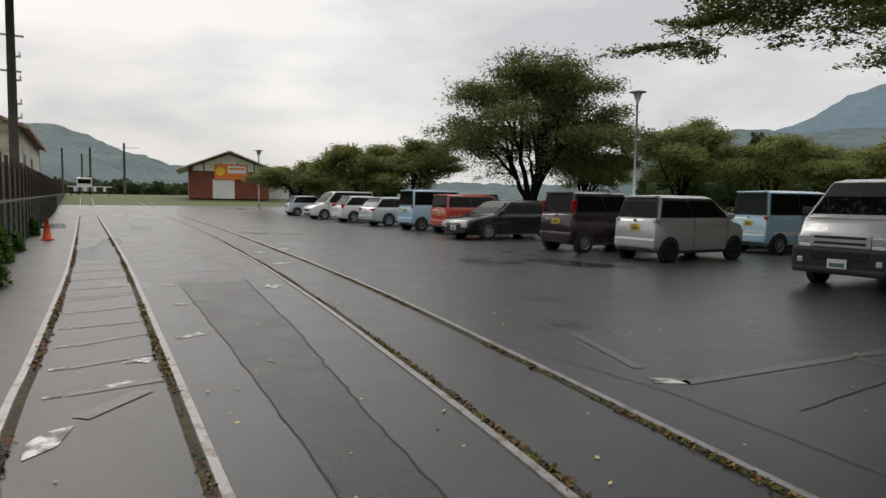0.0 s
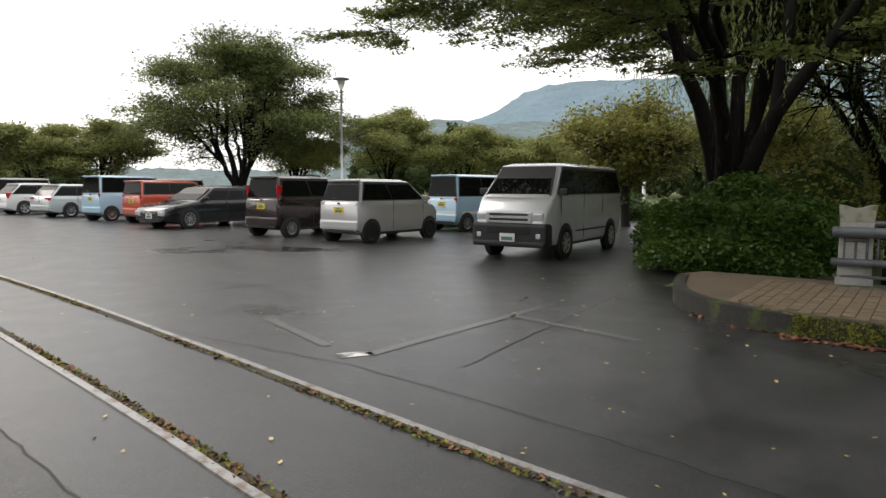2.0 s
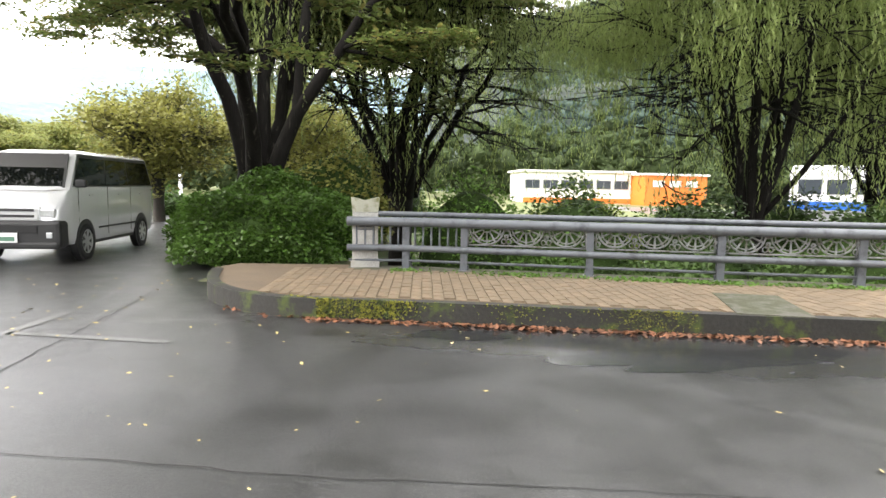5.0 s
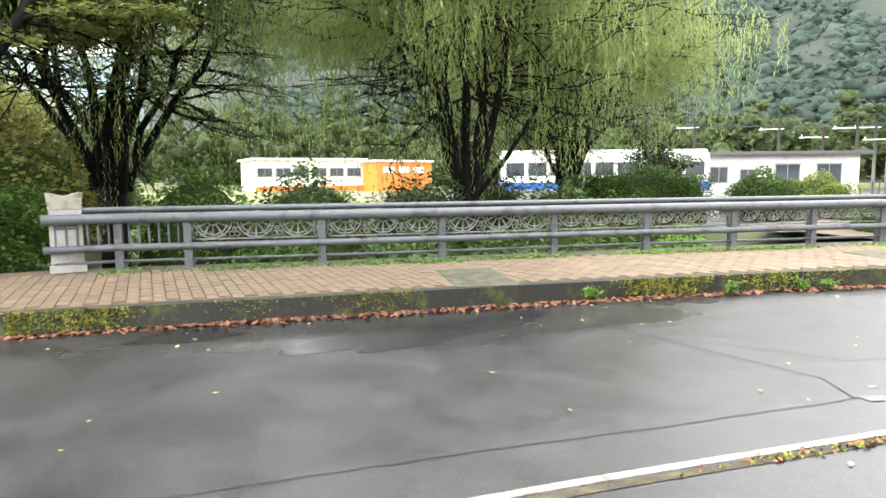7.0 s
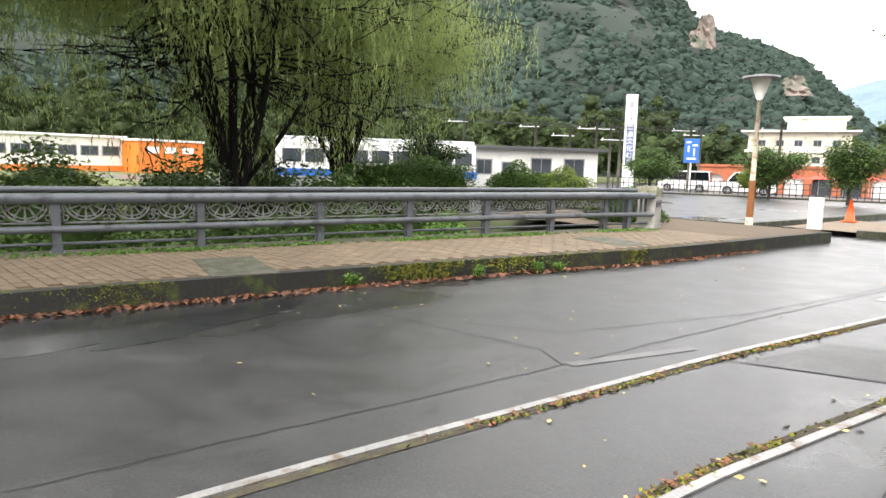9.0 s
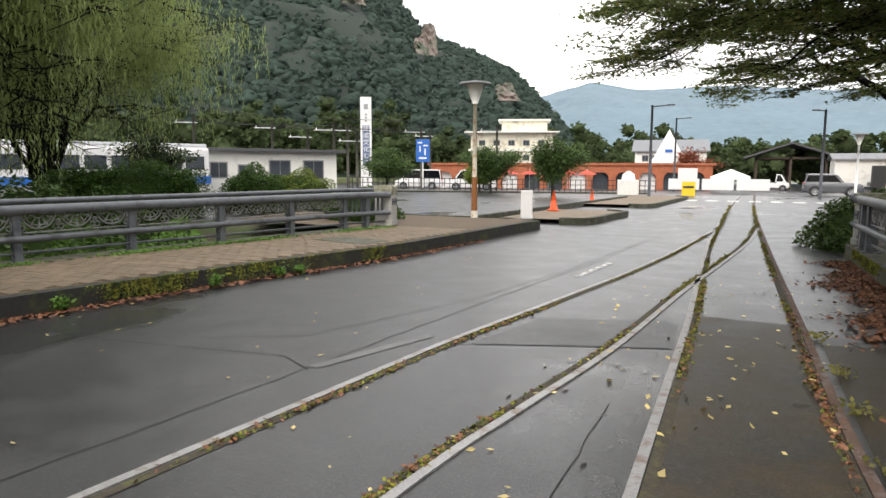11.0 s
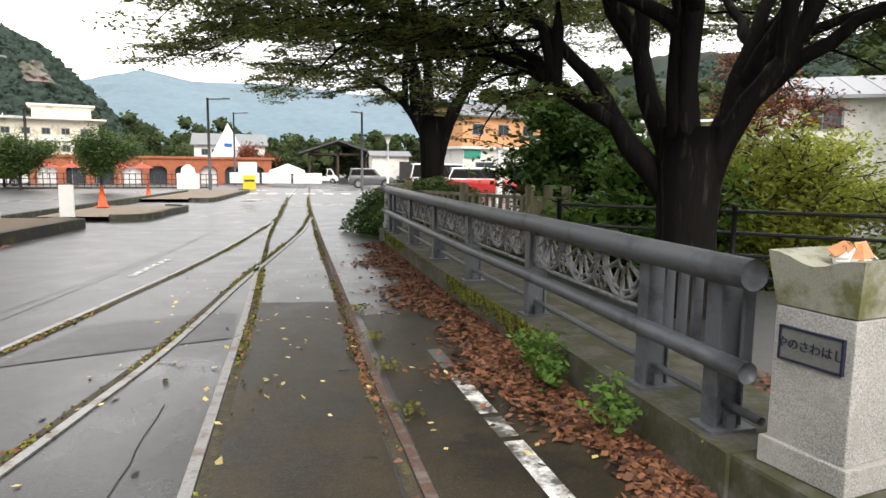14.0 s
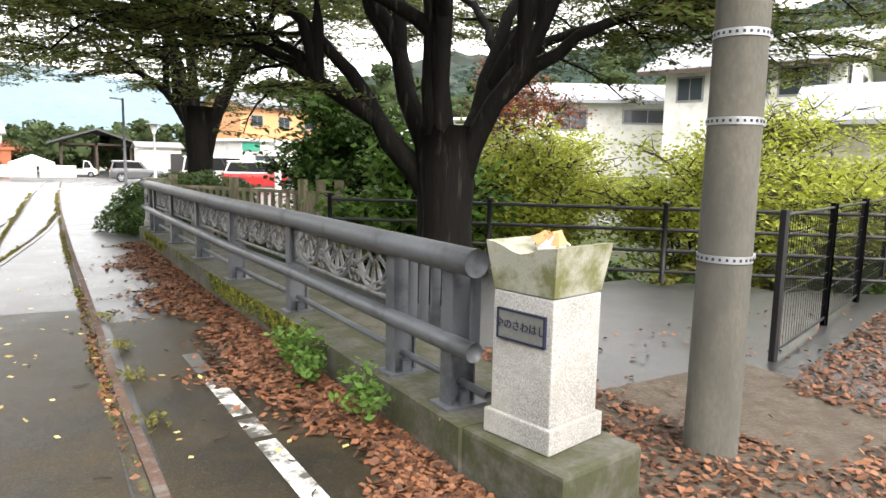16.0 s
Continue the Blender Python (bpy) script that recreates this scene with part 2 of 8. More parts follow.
M["alloy"] = mat("alloy_rim", (0.50, 0.51, 0.52), 0.3, 0.8, 0.1, 5, 40, 0.0)
M["chrome"] = mat("chrome", (0.75, 0.76, 0.77), 0.12, 1.0, 0.05, 3, 30, 0.0)
M["red_lens"] = mat("red_lens", (0.45, 0.012, 0.014), 0.12, 0, 0.1, 3, 30, 0.0)
M["clear_lens"] = mat("headlamp_lens", (0.62, 0.64, 0.66), 0.1, 0.3, 0.25, 8, 40, 0.0)
M["plate_y"] = mat("yellow_plate", (0.85, 0.58, 0.03), 0.4, 0, 0.04, 5, 40, 0.0)
M["plate_w"] = mat("white_plate", (0.80, 0.80, 0.80), 0.4, 0, 0.04, 5, 40, 0.0)
M["plate_ink"] = mat("plate_bars", (0.10, 0.22, 0.15), 0.5, 0, 0.1, 5, 40, 0.0)
M["white_plain"] = mat("white_board", (0.78, 0.78, 0.77), 0.5, 0, 0.05, 1, 20, 0.03)
M["blue_sign"] = mat("blue_sign", (0.02, 0.13, 0.48), 0.4, 0, 0.06, 1, 20, 0.0)
M["ink"] = mat("dark_ink", (0.015, 0.02, 0.05), 0.5, 0, 0.1, 3, 30, 0.0)
M["cone"] = mat("traffic_cone_orange", (0.75, 0.10, 0.02), 0.5, 0, 0.12, 4, 30, 0.05)
M["canvas_white"] = mat("white_canvas", (0.80, 0.80, 0.79), 0.7, 0, 0.05, 1, 20, 0.05)
M["canvas_red"] = mat("red_canvas", (0.60, 0.08, 0.05), 0.7, 0, 0.15, 1, 20, 0.05)


def paint(name, c, flake=0.35, rough=0.25):
    m = mat(name, c, rough, flake, 0.06, 1.5, 60, 0.0, rvar=0.05)
    b = m.node_tree.nodes["Principled BSDF"]
    b.inputs["Coat Weight"].default_value = 0.7
    b.inputs["Coat Roughness"].default_value = 0.06
    return m


M["leaf_zelkova"] = leaf_mat("zelkova_leaf", (0.12, 0.16, 0.045), 0.35, 0.5)
M["leaf_zelkova_y"] = leaf_mat("zelkova_leaf_turning", (0.20, 0.19, 0.06), 0.35, 0.5)
M["leaf_cherry"] = leaf_mat("cherry_leaf", (0.25, 0.28, 0.10), 0.35, 0.5)
M["leaf_park"] = leaf_mat("park_tree_leaf", (0.135, 0.17, 0.065), 0.35, 0.5)
M["leaf_willow"] = leaf_mat("willow_leaf", (0.25, 0.31, 0.11), 0.3, 0.58)
M["leaf_azalea"] = leaf_mat("azalea_leaf", (0.058, 0.115, 0.02), 0.4, 0.3, 0.4)
M["leaf_maple"] = leaf_mat("maple_leaf", (0.34, 0.38, 0.06), 0.35, 0.4)
M["leaf_dark"] = leaf_mat("dark_evergreen_leaf", (0.035, 0.06, 0.02), 0.4, 0.2)
M["leaf_fresh"] = leaf_mat("fresh_green_leaf", (0.13, 0.24, 0.05), 0.3, 0.4)
M["leaf_red"] = leaf_mat("autumn_red_leaf", (0.25, 0.07, 0.03), 0.4, 0.3)
M["dry_leaf"] = mat("dry_fallen_leaf", (0.155, 0.066, 0.032), 0.65, 0, 0.7, 3, 30, 0.2, island=0.5)
M["yellow_leaf"] = mat("yellow_fallen_leaf", (0.50, 0.40, 0.16), 0.6, 0, 0.35, 3, 30, 0.2, island=0.5)
M["forest"] = leaf_mat("forest_canopy", (0.038, 0.062, 0.03), 0.45, 0.15, 0.7)


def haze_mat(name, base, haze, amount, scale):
    """Wooded slope far off; the paling of the moist air is mixed into its colour."""
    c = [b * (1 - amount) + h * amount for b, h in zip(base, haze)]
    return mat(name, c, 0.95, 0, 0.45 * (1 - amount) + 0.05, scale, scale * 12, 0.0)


M["hill_near"] = mat("wooded_slope", (0.011, 0.019, 0.013), 0.95, 0, 0.5, 0.03, 0.4, 0.0, (0.016, 0.028, 0.019), 0.6)
M["cliff"] = mat("rock_cliff", (0.20, 0.16, 0.14), 0.9, 0, 0.35, 0.05, 0.6, 0.0, (0.07, 0.09, 0.06), 0.5, stretch=(1, 1, 0.4))
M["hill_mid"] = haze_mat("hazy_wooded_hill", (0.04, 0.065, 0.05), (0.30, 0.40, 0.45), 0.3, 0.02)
M["hill_far"] = haze_mat("haze_blue_far_mountain", (0.05, 0.08, 0.08), (0.17, 0.25, 0.305), 0.75, 0.004)
# canopy green with a slight blue haze put into the colour
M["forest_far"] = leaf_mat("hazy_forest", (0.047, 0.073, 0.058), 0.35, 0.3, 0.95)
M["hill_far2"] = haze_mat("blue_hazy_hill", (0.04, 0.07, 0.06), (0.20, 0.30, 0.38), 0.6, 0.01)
M["grey_rim"] = mat("steel_wheel", (0.33, 0.34, 0.35), 0.45, 0.5, 0.15, 5, 40, 0.0)
M["black_rim"] = mat("black_rim", (0.02, 0.02, 0.022), 0.4, 0.3, 0.15, 5, 40, 0.0)
M["leaf_maple_dull"] = leaf_mat("olive_yellow_leaf", (0.24, 0.24, 0.065), 0.35, 0.35)
M["leaf_azalea_dark"] = leaf_mat("dark_azalea_leaf", (0.07, 0.12, 0.032), 0.4, 0.25, 0.45)
M["faint_paint"] = wet_asphalt("faint_paint", (0.095, 0.095, 0.095), 0.32, 0.46, 0.6, 0.0, 0.35, 0.42, 0.75)
M["joint"] = mat("tar_joint", (0.016, 0.016, 0.016), 0.7, 0, 0.3, 4, 50, 0.3)
M["paper_orange"] = mat("orange_paper", (0.62, 0.27, 0.12), 0.6, 0, 0.2, 8, 40, 0.1)
M["leaf_maple_green"] = leaf_mat("yellow_green_leaf", (0.15, 0.20, 0.035), 0.35, 0.35)
M["forest_mid"] = leaf_mat("woods_canopy", (0.062, 0.088, 0.036), 0.45, 0.35, 0.9)
M["tower_blue"] = mat("slate_blue_panel", (0.10, 0.14, 0.26), 0.5, 0, 0.06, 1, 20, 0.0)
M["green_sign"] = mat("green_sign", (0.03, 0.30, 0.20), 0.5, 0, 0.06, 1, 20, 0.0)
M["roof_tile"] = mat("grey_roof_tile", (0.28, 0.29, 0.31), 0.5, 0, 0.15, 1.5, 25, 0.2)
M["brick_isl"] = mat("tan_paver_joined", (0.175, 0.130, 0.083), 0.7, 0, 0.3, 2, 50, 0.35, (0.14, 0.105, 0.068), 0.5, island=0.2)


# ---- mesh helpers ----
def part(name, bm, material, parent=None, label="", smooth=False):
    me = bpy.data.meshes.new(name)
    bm.to_mesh(me)
    bm.free()
    for k in (material if isinstance(material, (list, tuple)) else [material]):
        me.materials.append(k)
    if smooth:
        for p in me.polygons:
            p.use_smooth = True
    ob = new(name, me)
    if parent:
        ob.parent = parent
    if label:
        ob["label"] = label
    return ob


def thing(name, label, category, at=(0, 0, 0), rz=0.0, group="", kind=""):
    ob = new(name)
    ob.empty_display_size = 0.2
    ob.matrix_world = pose(*at, 0, 0, rz)
    return tagged(ob, label, category, group, kind)


def box(bm, c, s, rz=0.0, bevel=0.0, m=None, taper=1.0):
    """A box with centre c and sizes s; taper scales its top."""
    old = set(bm.verts)
    vs = bmesh.ops.create_cube(bm, size=1.0)["verts"]
    for v in vs:
        k = taper if v.co.z > 0 else 1.0
        v.co = Vector((v.co.x * s[0] * k, v.co.y * s[1] * k, v.co.z * s[2]))
    if bevel:
        bmesh.ops.bevel(bm, geom=list({e for v in vs for e in v.link_edges}), offset=min(bevel, 0.45 * min(s)), segments=2, affect='EDGES', profile=0.6)
    mt = m if m is not None else pose(*c, 0, 0, rz)
    for v in bm.verts:
        if v not in old:
            v.co = mt @ v.co
    return bm


def tube(bm, pts, rad, sides=8, caps=True):
    """A round bar along pts; rad is one radius or one a point."""
    pts = [Vector(p) for p in pts]
    rads = rad if isinstance(rad, (list, tuple)) else [rad] * len(pts)
    rings = []
    up = Vector((0, 0, 1))
    for i, p in enumerate(pts):
        d = (pts[min(i + 1, len(pts) - 1)] - pts[max(i - 1, 0)]).normalized()
        a = d.cross(up)
        if a.length < 0.05:
            a = d.cross(Vector((1, 0, 0)))
        a.normalize()
        b = a.cross(d)
        ring = [bm.verts.new(p + (a * math.cos(q) + b * math.sin(q)) * rads[i]) for q in [2 * math.pi * k / sides for k in range(sides)]]
        rings.append(ring)
    for r0, r1 in zip(rings, rings[1:]):
        for k in range(sides):
            bm.faces.new((r0[k], r0[(k + 1) % sides], r1[(k + 1) % sides], r1[k]))
    if caps:
        bm.faces.new(rings[0])
        bm.faces.new(rings[-1][::-1])
    for r in rings:
        for v in r:
            v.tag = True
    return bm


def prism(bm, outline, y0, y1, axis="y"):
    """Extrude a closed outline of (a, z) pairs from y0 to y1 along an axis."""
    f = (lambda a, z, y: (a, y, z)) if axis == "y" else ((lambda a, z, y: (y, a, z)) if axis == "x" else (lambda a, z, y: (a, z, y)))
    v0 = [bm.verts.new(f(a, z, y0)) for a, z in outline]
    v1 = [bm.verts.new(f(a, z, y1)) for a, z in outline]
    n = len(outline)
    bm.faces.new(v0[::-1])
    bm.faces.new(v1)
    for i in range(n):
        bm.faces.new((v0[i], v0[(i + 1) % n], v1[(i + 1) % n], v1[i]))
    for v in v0 + v1:
        v.tag = True
    bmesh.ops.recalc_face_normals(bm, faces=bm.faces[:])
    return bm


def lerp_line(line, u):
    """Value of a polyline of (u, v...) rows at u."""
    for a, b in zip(line, line[1:]):
        if min(a[0], b[0]) <= u <= max(a[0], b[0]):
            k = (u - a[0]) / (b[0] - a[0])
            return a[1] + (b[1] - a[1]) * k
    return line[0][1] if abs(u - line[0][0]) < abs(u - line[-1][0]) else line[-1][1]


def smooth_line(pts, n=6):
    out = []
    P = [Vector(p) for p in pts]
    P = [2 * P[0] - P[1]] + P + [2 * P[-1] - P[-2]]
    for i in range(1, len(P) - 2):
        for k in range(n):
            t = k / n
            a, b, c, d = P[i - 1:i + 3]
            out.append(0.5 * ((2 * b) + (c - a) * t + (2 * a - 5 * b + 4 * c - d) * t * t + (3 * b - a - 3 * c + d) * t ** 3))
    out.append(P[-2])
    return out


def strip(bm, line, half, z, z1=None, side=0.0):
    """A flat band along a line of (x, y); with z1 a low solid bar."""
    P = [Vector((p[0], p[1])) for p in line]
    rows = []
    for i, p in enumerate(P):
        d = (P[min(i + 1, len(P) - 1)] - P[max(i - 1, 0)]).normalized()
        nrm = Vector((d.y, -d.x))
        rows.append((p + nrm * (side - half), p + nrm * (side + half)))
    def ring(r):
        a, b = r
        if z1 is None:
            g = gs(a.y)
            return [bm.verts.new((a.x, a.y, z + g)), bm.verts.new((b.x, b.y, z + g))]
        g = gs(a.y)
        return [bm.verts.new(q) for q in ((a.x, a.y, z + g), (a.x, a.y, z1 + g), (b.x, b.y, z1 + g), (b.x, b.y, z + g))]
    rr = [ring(r) for r in rows]
    for p, q in zip(rr, rr[1:]):
        for k in range(len(p) - 1):
            bm.faces.new((p[k], p[k + 1], q[k + 1], q[k]))
    if z1 is not None:
        bm.faces.new(rr[0])
        bm.faces.new(rr[-1][::-1])
    bmesh.ops.recalc_face_normals(bm, faces=bm.faces[:])
    return bm


# ---- ground ----
def sm(a, b, x):
    t = max(0.0, min(1.0, (x - a) / (b - a)))
    return t * t * (3 - 2 * t)


RAIL_L = [(0.85, 10.2), (-0.01, 10.2), (-0.86, 10.0), (-2.6, 9.6), (-4.3, 9.25), (-6.05, 8.95), (-7.6, 8.66), (-9.1, 8.3), (-10.6, 8.0), (-11.95, 7.7), (-12.5, 7.5), (-13.1, 7.33)]
RAIL_R = [(-2.93, -1.78), (-3.18, -1.77), (-3.78, -1.75), (-5.55, -1.70), (-7.18, -1.60), (-8.80, -1.56), (-10.45, -1.51), (-12.0, -1.47), (-12.5, -1.46), (-13.2, -1.45)]


def gs(y):
    """Long fall of the yard: it rises past the car row and falls along the road."""
    return 0.022 * max(0.0, min(y, 100.0) - 50.0) - 0.0115 * max(0.0, min(-y, 100.0) - 14.0)


def gz(x, y):
    z = 0.0
    z += gs(y)
    xl = lerp_line(RAIL_L, max(-13.0, min(0.8, y)))
    z -= 1.7 * sm(xl + 0.35, xl + 1.6, x) * sm(1.6, 0.2, y) * sm(-14.5, -12.5, y) * sm(30, 22, x)
    fence = -6.35 - 0.85 * (x + 6.7)
    z -= 1.2 * sm(-2.1, -3.0, x) * sm(fence, fence - 1.2, y) * sm(-14.5, -13.0, y) * sm(-16, -10, x)
    z += 1.2 * sm(-14, -24, x) * sm(-34, -24, y) * sm(40, 10, y)
    return z


def ground_kind(x, y):
    if gz(x, y) - gs(y) < -0.06 or (gz(x, y) > 0.3 and y < 30):
        return 1
    if y > 62 and x < 40 or x > 31 and y > -14 or y > 120 or x > 60 or x < -60 or y < -130:
        return 2
    if -4.6 < x < -1.9 and -4.6 < y < 6 and not (x < -2.9 and y < -3.4):
        return 3
    if x < -1.55 and y > 6:
        return 2
    if 10.2 < x < 30 and -14 < y < 3.2:
        return 1
    return 0


def axis_values(lo, hi, step, far):
    v, s = [], step
    k = hi
    while k < far:
        s *= 1.5
        k += s
        v.append(min(k, far))
    out, k, s = [], lo, step
    while k > -far:
        s *= 1.5
        k -= s
        out.append(max(k, -far))
    return out[::-1] + [lo + i * step for i in range(int(round((hi - lo) / step)) + 1)] + v


def build_ground():
    xs, ys = axis_values(-16, 32, 0.5, 4200), axis_values(-16, 10, 0.5, 4200)
    vs = [(x, y, gz(x, y)) for y in ys for x in xs]
    nx = len(xs)
    fs = [(j * nx + i, j * nx + i + 1, (j + 1) * nx + i + 1, (j + 1) * nx + i) for j in range(len(ys) - 1) for i in range(nx - 1)]
    me = bpy.data.meshes.new("ground")
    me.from_pydata(vs, [], fs)
    for k in ("asphalt", "earth", "grass", "gravel"):
        me.materials.append(M[k])
    for p in me.polygons:
        p.material_index = ground_kind(p.center.x, p.center.y)
        p.use_smooth = True
    return tagged(new("ground", me), "wet dark grey asphalt yard with damp patches and puddles", "ground", kind="structure")


build_ground()

# ---- rails sunk in the asphalt ----
T1A = [(0.35, 90), (0.06, 50), (-0.14, 22), (-0.22, 14), (-0.40, 7), (-0.47, 5), (-0.52, 1), (-0.49, -1), (-0.42, -3.4), (-0.36, -5), (-0.31, -7.9), (-0.21, -13.4), (-0.16, -19), (-0.14, -24), (-0.16, -36), (-0.4, -58)]
T1B = [(1.42, 90), (1.13, 50), (0.95, 22), (0.86, 14), (0.70, 6.5), (0.62, 3.4), (0.57, 1), (0.58, -1), (0.62, -3.4), (0.64, -5), (0.67, -7.2), (0.78, -11), (0.86, -14.5), (0.88, -19), (0.90, -24), (0.88, -36), (0.66, -58)]
T2C = [(5.5, 75), (5.2, 55), (4.6, 34), (3.6, 16.9), (3.0, 9.7), (2.54, 5.57), (2.27, 3.4), (2.12, 2.35), (1.95, 0.9), (1.78, -0.9), (1.56, -3.28), (1.40, -4.3), (1.13, -6.0), (0.85, -8.8), (0.50, -11.7), (0.15, -15.0), (-0.10, -19.5)]
T2D = [(6.55, 75), (6.25, 55), (5.65, 34), (4.72, 16.9), (4.18, 9.7), (3.66, 5.2), (3.38, 3.1), (3.15, 1.3), (3.02, -0.3), (2.90, -1.9), (2.67, -3.8), (2.46, -5.5), (2.10, -7.6), (1.66, -10.3), (1.27, -13.6), (0.86, -19.0)]


def rail(name, pts, label, head_mat, half=0.029, groove=True, inner=1):
    line = [(p.x, p.y) for p in smooth_line([(a, b, 0) for a, b in pts])]
    root = thing(name, label, "rail", kind="structure")
    part("rail_head", strip(bmesh.new(), line, half, -0.03, 0.012), head_mat, root)
    if groove:
        side = -0.068 if inner > 0 else 0.068
        part("flangeway", strip(bmesh.new(), line, 0.032, 0.004, None, side), M["groove"], root, "dirt-filled groove beside the rail")
    return root


M["groove"] = mat("flangeway_dirt", (0.05, 0.042, 0.028), 0.9, 0, 0.5, 4, 50, 0.8, (0.09, 0.09, 0.03), 0.3)
rail("rail", T1A[:8], "worn steel rail set flush in wet asphalt", M["steel_rail"])
rail("rail", T1A[7:], "rusty steel rail set flush in wet asphalt", M["rust_rail"])
rail("rail", T1B, "worn steel rail set flush in wet asphalt", M["steel_rail"], inner=-1)
rail("rail", T2C, "worn steel rail curving through wet asphalt", M["steel_rail"])
rail("rail", T2D, "worn steel rail curving through wet asphalt", M["steel_rail"], inner=-1)

# ---- left pavement with its kerb, and the bridge edge ----
KERB_L = [(9.9, 2.75), (8.9, 2.5), (8.2, 2.15), (7.65, 1.55), (7.42, 0.85), (7.25, -0.5), (6.88, -2.7), (6.58, -4.6), (6.08, -7.2), (5.5, -9.6), (5.15, -12.5), (4.85, -16.4)]
kerb_line = [(p.x, p.y) for p in smooth_line([(a, b, 0) for a, b in KERB_L], 5)]
part("kerb", strip(bmesh.new(), kerb_line, 0.075, -0.05, 0.22, -0.075), M["kerb_dark"])
tagged(bpy.data.objects["kerb"], "dark mossy concrete kerb along the paved walk", "kerb", kind="structure")


def pave_sheet():
    bm = bmesh.new()
    rows = []
    for x, y in kerb_line:
        if y > 2.0:
            far = (x + 0.9, 2.6)
        x0 = x + 0.15
        if y <= 1.0:
            xr = lerp_line(RAIL_L, max(y, -13.1)) - 0.28
            if y < -13.1:
                xr = 12.0
        else:
            xr = 10.6
        rows.append((bm.verts.new((x0, y, 0.205)), bm.verts.new((max(xr, x0 + 0.05), y - (0.2 if y > 1 else 0), 0.205))))
    for a, b in zip(rows, rows[1:]):
        bm.faces.new((a[0], a[1], b[1], b[0]))
    bmesh.ops.recalc_face_normals(bm, faces=bm.faces[:])
    return part("pavement", bm, M["brickbed"])


tagged(pave_sheet(), "damp tan block paving on the bridge footway", "pavement", kind="structure")


def edge_beam(name, line, half, z1, label, ext=()):
    ob = part(name, strip(bmesh.new(), [(x, y) for y, x in line], half, -1.6, z1), M["slab"])
    return tagged(ob, label, "bridge edge", kind="structure")


edge_beam("bridge_edge", RAIL_L, 0.26, 0.215, "stained concrete bridge edge beam under the railing")
edge_beam("bridge_edge", [(y, x - 0.22) for y, x in RAIL_R], 0.36, 0.24, "mossy stained concrete edge beam under the railing")


# ---- bridge railings ----
def ornament_panel(width):
    """Cast panel: three half wheels with spokes and scrolls between two bars, in the x-z plane."""
    bm = bmesh.new()
    h = 0.30
    box(bm, (0, 0, h - 0.02), (width, 0.022, 0.04))
    box(bm, (0, 0, 0.012), (width, 0.022, 0.024))
    for x in (-width / 2 + 0.012, width / 2 - 0.012):
        box(bm, (x, 0, h / 2), (0.024, 0.022, h))
    R = width / 6 - 0.035
    for k in (-1, 0, 1):
        cx = k * width / 3
        for rad, rr in ((R, 0.014), (R - 0.045, 0.011), (0.07, 0.011)):
            pts = [(cx + rad * math.cos(a), 0, h - 0.03 - rad * 0.98 * math.sin(a)) for a in [math.pi * i / 14 for i in range(15)]]
            tube(bm, pts, rr, 5)
        for a in (25, 58, 90, 122, 155):
            c, s = math.cos(radians(a)), math.sin(radians(a))
            tube(bm, [(cx + 0.06 * c, 0, h - 0.03 - 0.06 * s), (cx + (R - 0.02) * c, 0, h - 0.03 - (R - 0.02) * s)], [0.010, 0.017], 5)
        for sgn in (-1, 1):
            for rad, dx, dz in ((0.042, R + 0.0, 0.075), (0.026, R + 0.028, 0.15)):
                pts = [(cx + sgn * dx + rad * (1 - 0.35 * i / 14) * math.cos(sgn * i * 0.55), 0, dz + rad * (1 - 0.35 * i / 14) * math.sin(i * 0.55)) for i in range(15)]
                tube(bm, pts, 0.009, 4)
        box(bm, (cx + width / 6, 0, h - 0.06), (0.05, 0.03, 0.035))
    me = bpy.data.meshes.new("ornament")
    bm.to_mesh(me)
    bm.free()
    me.materials.append(M["bluegrey_light"])
    for p in me.polygons:
        p.use_smooth = True
    return me


ORN = {}


